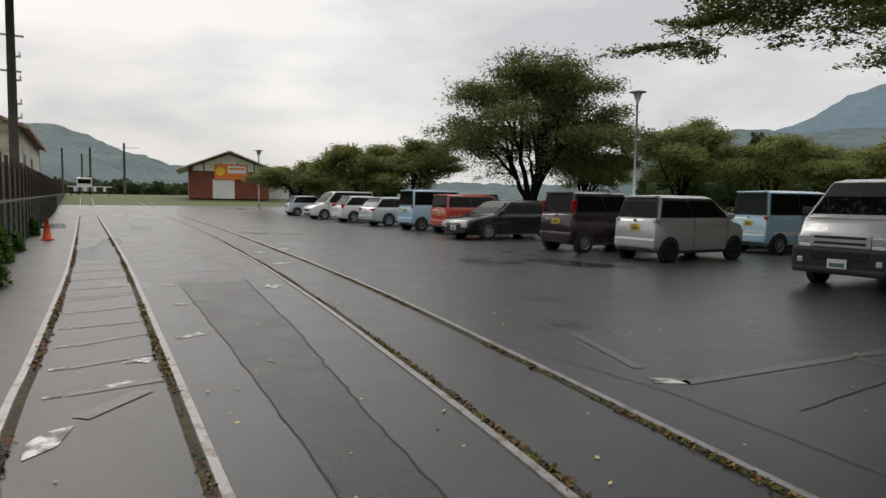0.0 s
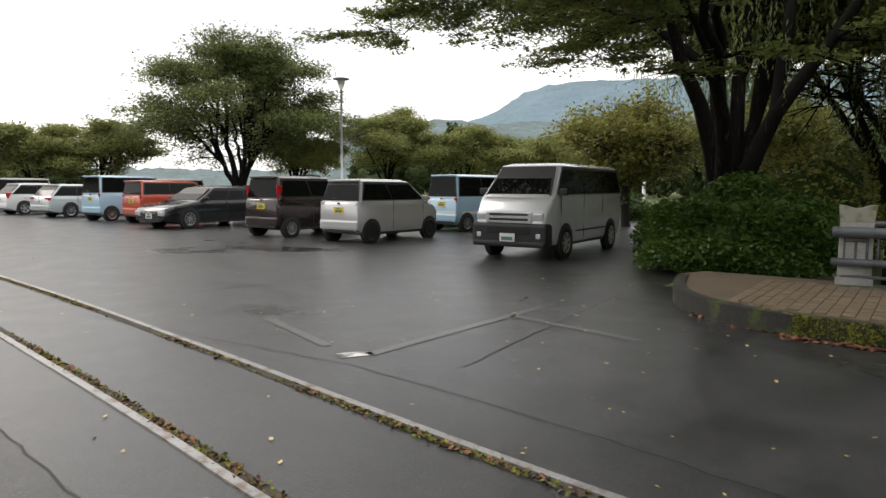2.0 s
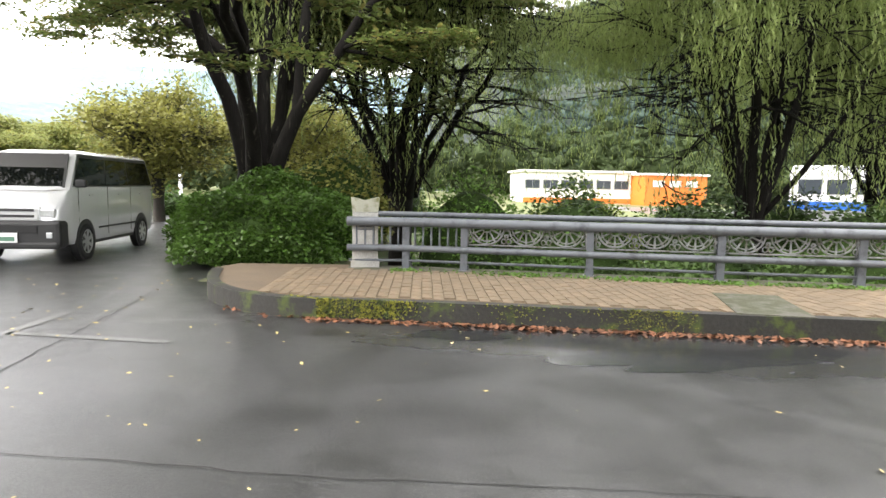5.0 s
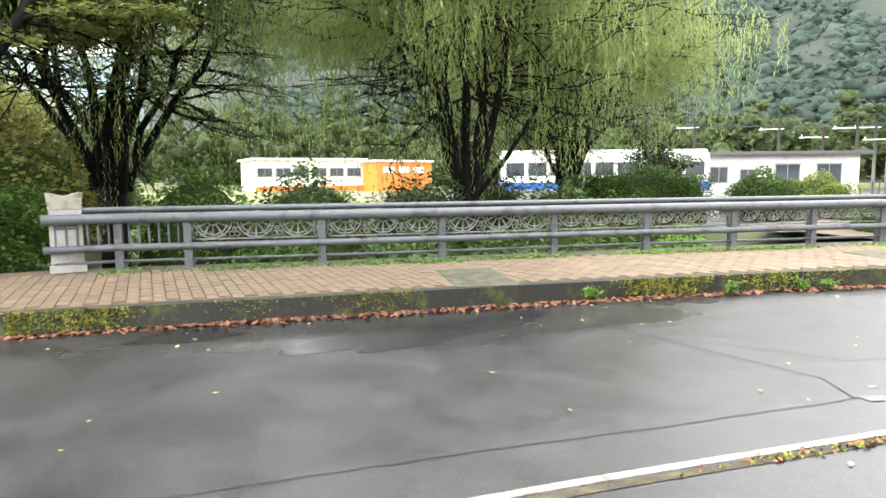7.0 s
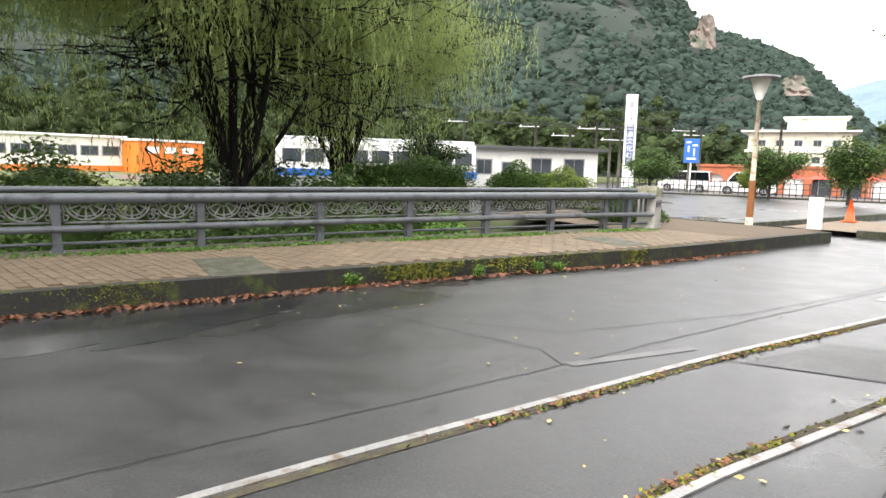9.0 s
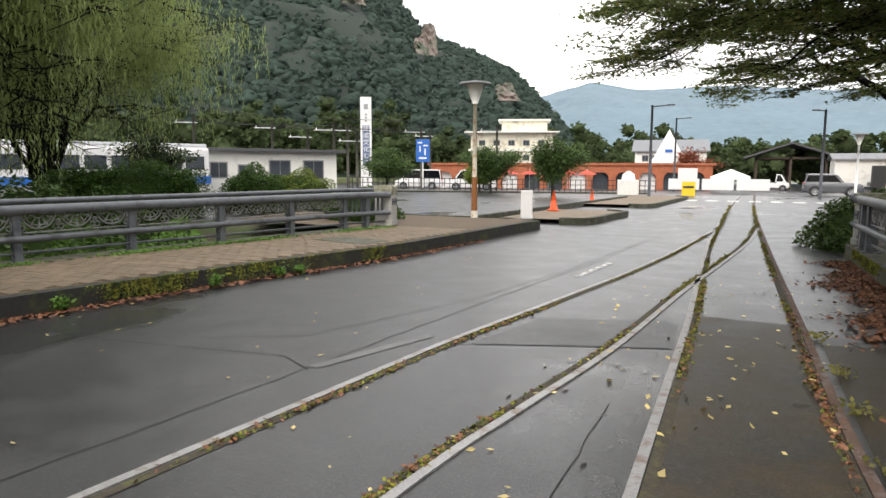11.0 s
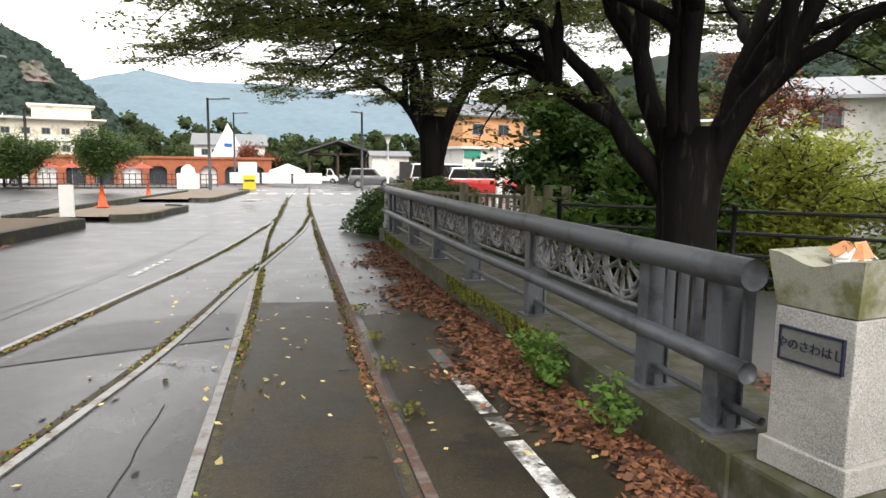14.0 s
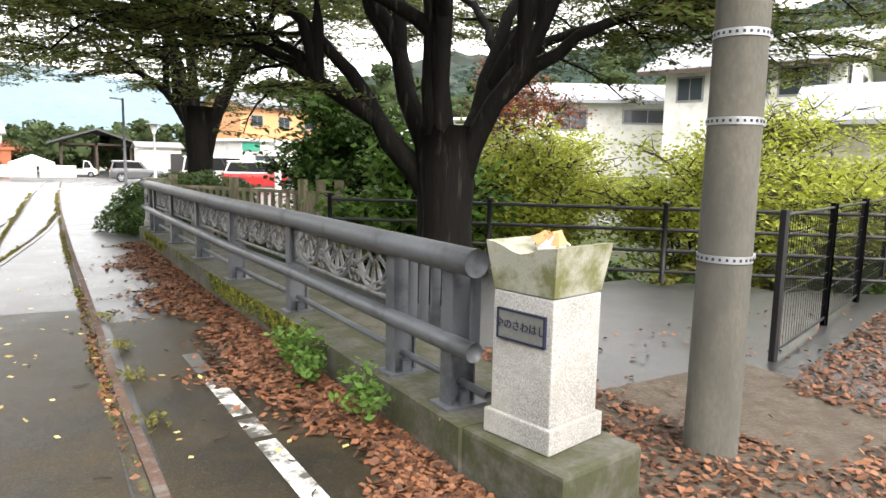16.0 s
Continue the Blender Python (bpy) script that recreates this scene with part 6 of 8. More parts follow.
P = np.stack([rng.uniform(-7.5, -2.1, n), rng.uniform(-4.6, 1.5, n), np.full(n, 0.012) + 0.012 * rng.random(n)], 1)
path = (P[:, 1] < -2.9 + 0.30 * (P[:, 0] + 4.0)) & (P[:, 0] < -3.1)
slab = (np.abs(P[:, 0] + 3.75) < 0.45) & (np.abs(P[:, 1] + 2.75) < 0.6)
keep = ~path & ~slab | (rng.random(n) < 0.03)
fallen("fallen_leaves", P[keep], 0.05, M["dry_leaf"], "brown leaves over the gravel by the pole", 5)
n = 150
P = np.stack([rng.uniform(-1.5, 1.6, n), rng.uniform(-9.5, -1.8, n), np.full(n, 0.012)], 1)
fallen("fallen_leaves", P, 0.05, M["yellow_leaf"], "pale leaves scattered on the damp concrete", 6, 0.3)
# twigs blown onto the concrete
tw_rnd = random.Random(8)
for k in range(26):
    x, y, a = tw_rnd.uniform(-1.4, 0.6), tw_rnd.uniform(-7.5, -2.2), tw_rnd.uniform(0, 6.28)
    ln = tw_rnd.uniform(0.05, 0.14)
    q = [(x + ln * t * math.cos(a + 0.5 * t), y + ln * t * math.sin(a + 0.5 * t), 0.009) for t in (0, 0.5, 1)]
    tagged(part("twig", tube(bmesh.new(), q, [0.003, 0.003, 0.0015], 5), M["bark_mid"]), "thin dark twig lying on the damp concrete", "twig", "twigs on the concrete")
# tufts of grass beside the rusty rail
for k, (x, y) in enumerate(((-0.46, -5.9), (-0.44, -5.05), (-0.40, -7.0), (-0.47, -4.2))):
    n = 45
    P = np.stack([rng.normal(x, 0.06, n), rng.normal(y, 0.07, n), 0.02 + 0.03 * rng.random(n)], 1)
    fallen("grass_tuft", P, 0.042, M["leaf_zelkova_y"], "low tuft of grass beside the rusty rail", 60 + k, 1.2)
# moss and grit in the flangeways
for k, (ln, sgn) in enumerate(((T1A, 1), (T1B, -1), (T2C, 1), (T2D, -1))):
    pts = [(p.x, p.y) for p in smooth_line([(a, b, 0) for a, b in ln], 12)]
    A = np.array(sorted(pts, key=lambda q: q[1]))
    m = 12000
    y = rng.uniform(-30, 24, m)
    keep = np.sin(y * 2.1 + k) + np.sin(y * 0.83 + 2 * k) + rng.normal(0, 0.7, m) > 0.1
    y = y[keep]
    x = np.interp(y, A[:, 1], A[:, 0]) + sgn * (0.07 + rng.normal(0, 0.022, len(y)))
    half = rng.random(len(y)) < np.where(y < -8, 0.15, 0.35 if k else 0.75)
    P = np.stack([x, y, np.full(len(y), 0.01)], 1)
    fallen("flangeway_moss", P[~half], 0.03, M["moss"], "yellow-green moss in the groove beside the rail", 20 + k, 0.9)
    fallen("flangeway_litter", P[half], 0.04, M["dry_leaf"], "leaf litter in the groove beside the rail", 30 + k, 0.6)
# greenery along the bridge edge on the footway
n = 5200
yy = rng.uniform(-12.8, 0.2, n)
xr = np.interp(yy, [q[0] for q in RAIL_L[::-1]], [q[1] for q in RAIL_L[::-1]])
P = np.stack([xr - 0.33 - np.abs(rng.normal(0, 0.10, n)), yy, 0.215 + 0.05 * rng.random(n)], 1)
P = P[(np.sin(yy * 1.3) + np.sin(yy * 3.1) + rng.normal(0, 0.8, n)) > -0.4]
fallen("footway_weeds", P, 0.05, M["leaf_fresh"], "low green weeds along the railing foot", 40, 0.9)
# moss on the kerb faces
n = 26000
yy = rng.uniform(-12, 1.2, n)
kx = np.interp(yy, [-16.4, -9.6, -7.2, -4.6, -0.5, 0.85, 2.15], [4.85, 5.5, 6.08, 6.58, 7.25, 7.42, 8.2])
zz = rng.uniform(0.03, 0.23, n)
keep = (np.sin(yy * 1.9) + np.sin(yy * 0.7 + 1) + np.sin(yy * 4.1) * 0.6 + rng.normal(0, 0.5, n) + (zz - 0.1) * 3) > 0.7
fallen("kerb_moss", np.stack([kx - 0.008, yy, zz], 1)[keep], 0.028, M["moss"], "bright green moss on the kerb face", 41, 1.6)
n = 16000
yy = rng.uniform(-12.4, -3.0, n)
kx = np.interp(yy, [q[0] for q in RAIL_R[::-1]], [q[1] + 0.14 for q in RAIL_R[::-1]])
zz = rng.uniform(0.08, 0.25, n)
keep = (np.sin(yy * 1.1 + 2) + np.sin(yy * 3.3) * 0.7 + rng.normal(0, 0.5, n) + (zz - 0.16) * 8) * np.where(yy < -5, 1, 0.4) > 0.55
fallen("kerb_moss", np.stack([kx + 0.006, yy, zz], 1)[keep], 0.026, M["moss"], "bright green moss on the kerb face", 42, 1.6)

# ---- markings and joints on the asphalt ----
def mark(pts, label, material="white_paint", z=0.005):
    bm = bmesh.new()
    bm.faces.new([bm.verts.new((x, y, z + gs(y))) for x, y in pts])
    bmesh.ops.recalc_face_normals(bm, faces=bm.faces[:])
    return tagged(part("road_marking", bm, M[material]), label, "marking", kind="structure")


def bar(a, b, w):
    a, b = Vector(a), Vector(b)
    n = Vector((-(b - a).y, (b - a).x)).normalized() * w / 2
    return [tuple(a - n), tuple(b - n), tuple(b + n), tuple(a + n)]


mark(bar((4.16, 3.85), (4.42, 3.70), 0.16), "white painted corner mark on the lane")
mark(bar((4.35, 3.68), (7.6, 3.58), 0.12), "faint worn white bay line", "faint_paint")
mark(bar((6.63, 3.6), (6.33, 2.0), 0.11), "faint worn white bay line", "faint_paint")
mark(bar((4.36, 4.2), (4.85, 5.7), 0.11), "faint worn white bay line", "faint_paint")
for y0, y1, f in ((-2.2, -2.95, 0), (-3.0, -3.72, 0), (-3.78, -4.06, 0), (-4.12, -4.85, 0), (-5.0, -5.5, 1), (-7.4, -8.7, 1)):
    mark(bar((-1.03 - 0.045 * (y0 + 2.2), y0), (-1.03 - 0.045 * (y1 + 2.2), y1), 0.11), "worn white edge line beside the rusty rail", "faint_paint" if f else "white_paint")
for (x, y, w, h, a) in ((1.0, 7.25, 0.34, 0.15, 25), (2.75, 10.7, 0.45, 0.3, 60), (0.25, 5.62, 0.22, 0.10, 30), (0.45, 6.35, 0.2, 0.25, 70), (3.9, 14.3, 0.5, 0.3, 50), (4.1, 17.3, 0.3, 0.3, 50), (5.0, 18.2, 0.25, 0.3, 40), (1.2, 9.4, 0.2, 0.16, 0), (1.25, 11.5, 0.2, 0.2, 0)):
    c, s = math.cos(radians(a)), math.sin(radians(a))
    ring = [(x + (c * w * u - s * h * v) * k, y + (s * w * u + c * h * v) * k) for u, v, k in ((-0.5, -0.4, 1), (0.1, -0.5, 0.8), (0.5, -0.45, 1.1), (0.45, 0.1, 0.9), (0.5, 0.5, 1), (-0.1, 0.4, 0.9), (-0.5, 0.5, 1.0), (-0.4, 0.0, 0.9))]
    mark(ring, "remnant of worn white paint between the rails")
# worn bars across the first track
for k in range(11):
    y = 5.45 + k * 0.82 + 0.03 * k * k
    x0 = -0.21 + 0.016 * k
    mark(bar((x0 - 0.05, y), (x0 + 0.07, y + 0.02), 0.075), "remnant of worn white paint between the rails")
    mark(bar((x0 + 0.10, y + 0.02), (x0 + 0.78, y + 0.16 + 0.1 * (k % 3)), 0.10), "faint worn cross bar between the rails", "faint_paint", 0.0042)
mark([(-0.31, 4.2), (-0.14, 4.36), (-0.05, 4.72), (-0.2, 4.66), (-0.30, 4.5)], "remnant of worn white paint between the rails")
mark(bar((-0.02, 4.85), (0.42, 5.35), 0.14), "faint worn diagonal bar between the rails", "faint_paint", 0.0068)
# hatching across the second track
for k in range(7):
    y = 13.5 + k * 1.1
    xc = lerp_line([(b, a) for a, b in T2C], y)
    mark(bar((xc + 0.15, y), (xc + 0.95, y + 0.55), 0.09), "worn diagonal hatching across the track", "faint_paint")
# lane line and arrow past the bridge
mark(bar((3.06, -4.45), (2.68, -5.64), 0.10), "faint worn white lane line", "faint_paint")
mark(bar((2.26, -9.4), (2.10, -10.9), 0.10), "white lane dash")
for k in range(9):
    mark(bar((-6.0 + k * 1.1, -41.0), (-5.4 + k * 1.1, -41.0), 2.4), "white crossing stripe far along the road")


def crack(pts, w, label="tarred joint across the asphalt", seed=1):
    rnd = random.Random(seed)
    line = []
    for a, b in zip(pts, pts[1:]):
        n = max(2, int(math.dist(a, b) / 0.15))
        for i in range(n):
            t = i / n
            line.append((a[0] + (b[0] - a[0]) * t + rnd.gauss(0, 0.008), a[1] + (b[1] - a[1]) * t + rnd.gauss(0, 0.008)))
    line.append(pts[-1])
    return tagged(part("asphalt_joint", strip(bmesh.new(), line, w / 4, 0.0045), M["joint"]), label, "joint", kind="structure")


crack([(1.45, 11.8), (1.26, 6.17), (1.17, 4.29), (1.10, 3.0), (1.02, 1.2)], 0.02, seed=2)
crack([(2.56, 11.8), (2.11, 7.25), (1.72, 4.14), (1.57, 2.75), (1.42, 1.0)], 0.032, seed=3)
crack([(3.7, 7.2), (3.83, 5.8), (3.95, 4.4), (4.02, 3.6), (3.94, 2.5), (3.79, 1.42), (3.6, 0.2), (3.49, -1.0), (3.39, -1.9), (3.25, -2.9), (3.17, -3.6), (3.08, -4.4), (2.75, -7.5), (2.3, -11), (1.9, -16)], 0.018, seed=4)
crack([(4.54, 2.81), (5.85, 2.93), (7.21, 3.05), (8.74, 3.19)], 0.025, seed=5)
crack([(5.4, 7.9), (6.28, 7.74), (9.3, 7.54), (12.0, 7.4)], 0.035, seed=22)
crack([(3.08, -4.4), (3.46, -4.6), (4.53, -4.42), (5.6, -4.3)], 0.02, seed=7)
crack([(4.4, -4.75), (3.67, -5.18), (3.33, -6.2), (2.94, -7.34), (2.54, -9.82), (2.1, -14)], 0.016, seed=8)
crack([(2.35, -5.5), (1.35, -5.9), (0.72, -6.1)], 0.022, seed=9)
crack([(2.1, -6.7), (0.95, -7.1)], 0.018, seed=10)
crack([(0.60, -7.5), (-0.25, -7.46)], 0.014, seed=11)
crack([(0.60, -5.62), (-0.30, -5.68)], 0.012, seed=21)
crack([(-0.40, -6.75), (-1.5, -7.0)], 0.014, seed=12)
crack([(0.95, -5.35), (1.2, -5.5), (1.4, -5.35)], 0.02, "jagged crack in the asphalt", 13)
crack([(0.95, -3.0), (0.93, -4.6)], 0.012, seed=14)
crack([(-0.3, 10.4), (0.85, 10.9)], 0.03, seed=15)
for a, b in (((-0.36, -1.8), (0.55, -6.75)),):
    mark([(-0.34, -1.6), (0.50, -1.6), (0.60, -7.5), (-0.22, -7.45)], "stained concrete infill between the rails", "concrete_strip", 0.003)
mark([(-0.47, -1.6), (-1.62, -1.6), (-1.56, -5.0), (-1.48, -7.0), (-0.42, -6.75), (-0.45, -4.0)], "brownish damp concrete verge beside the rail", "concrete_strip", 0.003)
mark([(1.05, 1.3), (1.45, 1.3), (1.72, 4.14), (2.11, 7.25), (2.52, 11.6), (1.45, 11.8), (1.26, 6.17), (1.15, 3.8)], "coarse asphalt strip between the tracks", "asphalt_patch", 0.003)
mark([(0.70, -6.1), (1.28, -5.9), (2.25, -5.55), (2.0, -6.7), (0.86, -7.1), (0.74, -7.0)], "coarse asphalt patch between the rails", "asphalt_patch", 0.0035)
# standing water
M["water"] = mat("standing_water", (0.02, 0.021, 0.022), 0.16, 0, 0.3, 2, 30, 0.0, rvar=0.05)


def puddle(c, rx, ry, rz, seed):
    rnd = random.Random(seed)
    ph = [rnd.uniform(0, 6.28) for _ in range(4)]
    pts = []
    for i in range(36):
        a = 2 * math.pi * i / 36
        k = 1 + 0.22 * math.sin(2 * a + ph[0]) + 0.16 * math.sin(3 * a + ph[1]) + 0.10 * math.sin(5 * a + ph[2]) + 0.05 * math.sin(9 * a + ph[3])
        x, y = rx * k * math.cos(a), ry * k * math.sin(a)
        q = radians(rz)
        pts.append((c[0] + x * math.cos(q) - y * math.sin(q), c[1] + x * math.sin(q) + y * math.cos(q)))
    ob = mark(pts, "shallow puddle of clear rainwater on the asphalt", "water", 0.0025)
    ob.name = "puddle"
    ob["category"] = "puddle"


for k, (c, rx, ry, rz) in enumerate((((2.4, 14.6), 0.5, 1.4, -10), ((2.4, 30.5), 0.4, 2.0, -5), ((0.6, 20.0), 0.45, 3.6, -4), ((5.95, -2.7), 0.34, 1.35, 14), ((6.75, -0.6), 0.2, 0.5, 5), ((-0.9, 33), 0.4, 3, 0), ((-2.4, -18.5), 0.4, 1.2, 0), ((2.0, -24), 0.3, 1.5, 5))):
    puddle(c, rx, ry, rz, 300 + k)


# ---- buildings and fittings farther off ----
def window(root, c, w, h, face, frame_mat=None, mull=1):
    """face: 'f' front (-y), 'b' back, 'l' left (-x), 'r' right (+x)."""
    x, y, z = c
    rz = {"f": 0, "b": 180, "l": -90, "r": 90}[face]
    m = pose(x, y, z, 0, 0, rz)
    win = part("window", box(bmesh.new(), (0, 0, 0), (w + 0.12, 0.08, h + 0.12), m=m), frame_mat or M["frame"], root)
    n = mull + 1
    for k in range(n):
        part("pane", box(bmesh.new(), (0, 0, 0), (w / n - 0.04, 0.03, h - 0.04), m=m @ pose(-w / 2 + w / n * (k + 0.5), -0.04, 0)), M["glass"], win)
    return win


def house(name, label, at, rz, w, d, h, wall, roof, pitch=0.0, over=0.5, wins=(), ridge="x", category="building", z=None, roof_t=0.14):
    """Walls w (x) by d (y), eaves at h; pitch: ridge height above the eaves (0: flat roof). wins: (face, along, z, width, height)."""
    root = thing(name, label, category, (*at, (gz(*at) if z is None else z) - 0.05), rz)
    bm = bmesh.new()
    if pitch and ridge == "x":
        prism(bm, [(-d / 2, 0), (d / 2, 0), (d / 2, h), (0, h + pitch), (-d / 2, h)], -w / 2, w / 2, "x")
    elif pitch:
        prism(bm, [(-w / 2, 0), (w / 2, 0), (w / 2, h), (0, h + pitch), (-w / 2, h)], -d / 2, d / 2, "y")
    else:
        box(bm, (0, 0, h / 2), (w, d, h))
    part("wall", bm, wall, root)
    if pitch:
        a, L = (d / 2, w / 2 + over) if ridge == "x" else (w / 2, d / 2 + over)
        k = pitch / a
        e = a + over
        for s in (1, -1):
            bm = bmesh.new()
            prism(bm, [(0, h + pitch + 0.02), (s * e, h - over * k + 0.02), (s * e, h - over * k + 0.02 + roof_t), (0, h + pitch + 0.02 + roof_t)], -L, L, "x" if ridge == "x" else "y")
            r = part("roof", bm, roof, root)
            n = int(2 * L / 0.9)
            for i in range(1, n):
                q = -L + 2 * L * i / n
                rb = bmesh.new()
                prism(rb, [(0, h + pitch + 0.02 + roof_t), (s * e, h - over * k + 0.02 + roof_t), (s * e, h - over * k + 0.05 + roof_t), (0, h + pitch + 0.05 + roof_t)], q - 0.025, q + 0.025, "x" if ridge == "x" else "y")
                part("roof_batten", rb, roof, r)
    else:
        part("roof", box(bmesh.new(), (0, 0, h + 0.1), (w + 2 * over, d + 2 * over, 0.2), bevel=0.02), roof, root)
    for face, u, z0, ww, hh in wins:
        p = {"f": (u, -d / 2, z0), "b": (u, d / 2, z0), "l": (-w / 2, u, z0), "r": (w / 2, u, z0)}[face]
        window(root, p, ww, hh, face)
    return root


M["frame"] = mat("window_frame", (0.30, 0.30, 0.30), 0.5, 0.3, 0.1, 2, 30, 0.0)

# goods shed with orange sign
shed = house("goods_shed", "oxide-red gabled shed with pale metal roof and orange sign", (17.9, 93.0), -9, 9.6, 15, 3.9, M["rust_wall"], M["roof_light"], 1.9, 1.5, ridge="y", z=1.0)
for k in range(5):
    part("wall_panel", box(bmesh.new(), (-4.82, -6.0 + k * 2.6, 2.0), (0.06, 1.3, 3.4)), M["white_wall"], shed, "white plaster panel between dark posts")
part("gable_panel", prism(bmesh.new(), [(-4.3, 3.3), (4.3, 3.3), (4.2, 3.95), (0, 5.55), (-4.2, 3.95)], -7.56, -7.50), M["white_wall"], shed, "white plaster gable with dark timbers")
for x in (-3.0, -1.0, 1.0, 3.0):
    part("gable_timber", box(bmesh.new(), (x, -7.58, 3.9), (0.16, 0.05, 1.2)), M["timber_dark"], shed)
part("gable_timber", box(bmesh.new(), (0, -7.58, 3.32), (9.4, 0.06, 0.18)), M["timber_dark"], shed)
part("shutter", box(bmesh.new(), (-0.7, -7.55, 1.2), (2.6, 0.08, 2.4), bevel=0.02), M["white_plain"], shed, "closed pale shutter door")
sg = part("sign_board", box(bmesh.new(), (0.2, -7.7, 3.35), (4.0, 0.12, 1.9), bevel=0.03), M["orange"], shed, "orange sign board with a plain emblem")
part("sign_panel", box(bmesh.new(), (0.9, -7.77, 3.65), (2.2, 0.03, 0.9)), M["white_plain"], sg)
part("sign_bar", box(bmesh.new(), (0.9, -7.79, 3.75), (1.8, 0.03, 0.22)), M["orange"], sg)
part("sign_emblem", lathe(bmesh.new(), [(0.55, -7.8), (0.55, -7.74)], 18), M["plate_y"], sg).matrix_basis = pose(-1.1, 0, 3.4)
house("shed_annex", "small grey hut beside the goods shed", (25.5, 96), -9, 3.0, 3, 2.3, M["white_plain"], M["roof_grey"], 0, 0.2, z=1.0)

# station platform wall with board fence
plat = thing("platform_wall", "mossy concrete platform wall with dark board fence on top", "wall", kind="structure")
part("wall_face", box(bmesh.new(), (-2.45, 60, 0.6), (2.0, 92, 1.3), bevel=0.03), M["kerb"], plat)
for k in range(46):
    y = 14.8 + k * 1.9
    part("fence_post", box(bmesh.new(), (-1.75, y, 1.85), (0.10, 0.10, 1.3)), M["timber_dark"], plat)
    part("fence_board", box(bmesh.new(), (-1.80, y + 0.95, 1.78), (0.04, 1.88, 1.0)), M["black"], plat)
for k in range(30):
    part("wall_pier", box(bmesh.new(), (-1.43, 15.5 + k * 1.5, 0.62), (0.06, 0.16, 1.2)), M["slab"], plat)
for k, (x, y, r, h) in enumerate(((-1.55, 12.4, 0.55, 0.9), (-1.7, 10.6, 0.6, 0.8), (-1.9, 8.8, 0.6, 0.7), (-2.1, 13.8, 0.8, 1.7), (-1.45, 16.5, 0.22, 0.8), (-1.4, 19.4, 0.2, 0.5), (-1.4, 26.0, 0.25, 0.6), (-2.6, 7.5, 0.8, 0.8))):
    bush("wall_shrub", "untidy green shrub at the platform wall", (x, y), r, r * 1.2, h, M["leaf_fresh" if k % 3 else "leaf_azalea"], 0.09, 1500, 130 + k)


def traffic_cone(at, z=None):
    root = thing("traffic_cone", "orange plastic traffic cone with square base", "cone", (*at, gz(*at) if z is None else z), group="traffic cones")
    part("base", box(bmesh.new(), (0, 0, 0.02), (0.38, 0.38, 0.04), bevel=0.012), M["cone"], root)
    part("body", tube(bmesh.new(), [(0, 0, 0.03), (0, 0, 0.68)], [0.14, 0.03], 18), M["cone"], root, smooth=True)
    return root


traffic_cone((-0.85, 23.6))
traffic_cone((6.2, -22.6), 0.05)
traffic_cone((7.0, -32.5))

stn = house("station_building", "station roof with rust-streaked metal sheets", (-5.2, 47), 0, 5.6, 20, 4.6, M["cream_wall"], M["roof_rust"], 1.1, 0.5, [("f", 0.5, 2.9, 1.4, 1.1), ("r", -6, 2.9, 1.4, 1.1), ("r", 0, 2.9, 1.4, 1.1)], ridge="y", z=0.0)


def catenary_pole(at, h, label, arms=(), r=0.17, mt="concrete_pole"):
    root = thing("line_pole", label, "pole", (*at, gz(*at)))
    part("shaft", tube(bmesh.new(), [(0, 0, 0), (0, 0, h)], [r, r * 0.8], 12), M[mt], root, smooth=True)
    for z, dx, dy in arms:
        part("crossarm", tube(bmesh.new(), [(-dx * 0.2, -dy * 0.2, z), (dx, dy, z + 0.05)], 0.05, 6), M["galv"], root)
        part("insulator", tube(bmesh.new(), [(dx * 0.9, dy * 0.9, z), (dx * 0.9, dy * 0.9, z + 0.25)], [0.05, 0.03], 8), M["white_plain"], root)
    return root


catenary_pole((-2.35, 34), 9.7, "tall concrete railway pole with steel brackets", ((8.1, -2.4, 0), (6.6, -1.8, 0), (7.2, 0.35, 0), (6.2, 0.35, 0), (5.2, 0.35, 0), (4.6, 0.35, 0)), 0.2)
for k, (x, y, h) in enumerate(((2.0, 128, 8), (6.8, 120, 8.5), (-2.5, 150, 9), (-6, 140, 9), (1.0, 170, 9))):
    catenary_pole((x, y), h, "distant railway line pole", ((h - 0.8, 2.2, 0),), 0.2)
# banner on a pole at the platform
bn = thing("banner", "faded red vertical banner on a white pole", "banner", (-1.55, 17.2, 1.2))
part("pole", tube(bmesh.new(), [(0, 0, 0), (0, 0, 3.1)], 0.016, 8), M["white_plain"], bn)
part("cloth", box(bmesh.new(), (-0.28, 0, 2.1), (0.5, 0.02, 1.9), bevel=0.005), M["canvas_red"], bn)
part("lettering_bar", box(bmesh.new(), (-0.28, -0.014, 2.1), (0.16, 0.008, 1.4)), M["white_plain"], bn)
# track machine and barrier at the end of the first track
tm = thing("track_truck", "white rail truck standing on the far track", "truck", (0.9, 112, gz(0.9, 112)))
part("bed", box(bmesh.new(), (0, 0, 0.75), (2.2, 6.0, 0.5), bevel=0.04), M["grey_rim"], tm)
part("cab", box(bmesh.new(), (0, -1.6, 1.75), (2.0, 1.8, 1.5), bevel=0.12), PNT["white"], tm)
part("windscreen", box(bmesh.new(), (0, -2.51, 1.95), (1.7, 0.04, 0.65)), M["car_glass"], tm)
for x in (-0.8, 0.8):
    for y in (-1.8, 1.8):
        part("wheel", lathe(bmesh.new(), [(0.42, -0.1), (0.42, 0.1)], 16), M["tyre"], tm).matrix_basis = pose(x, y, 0.44, 0, 0, 90)
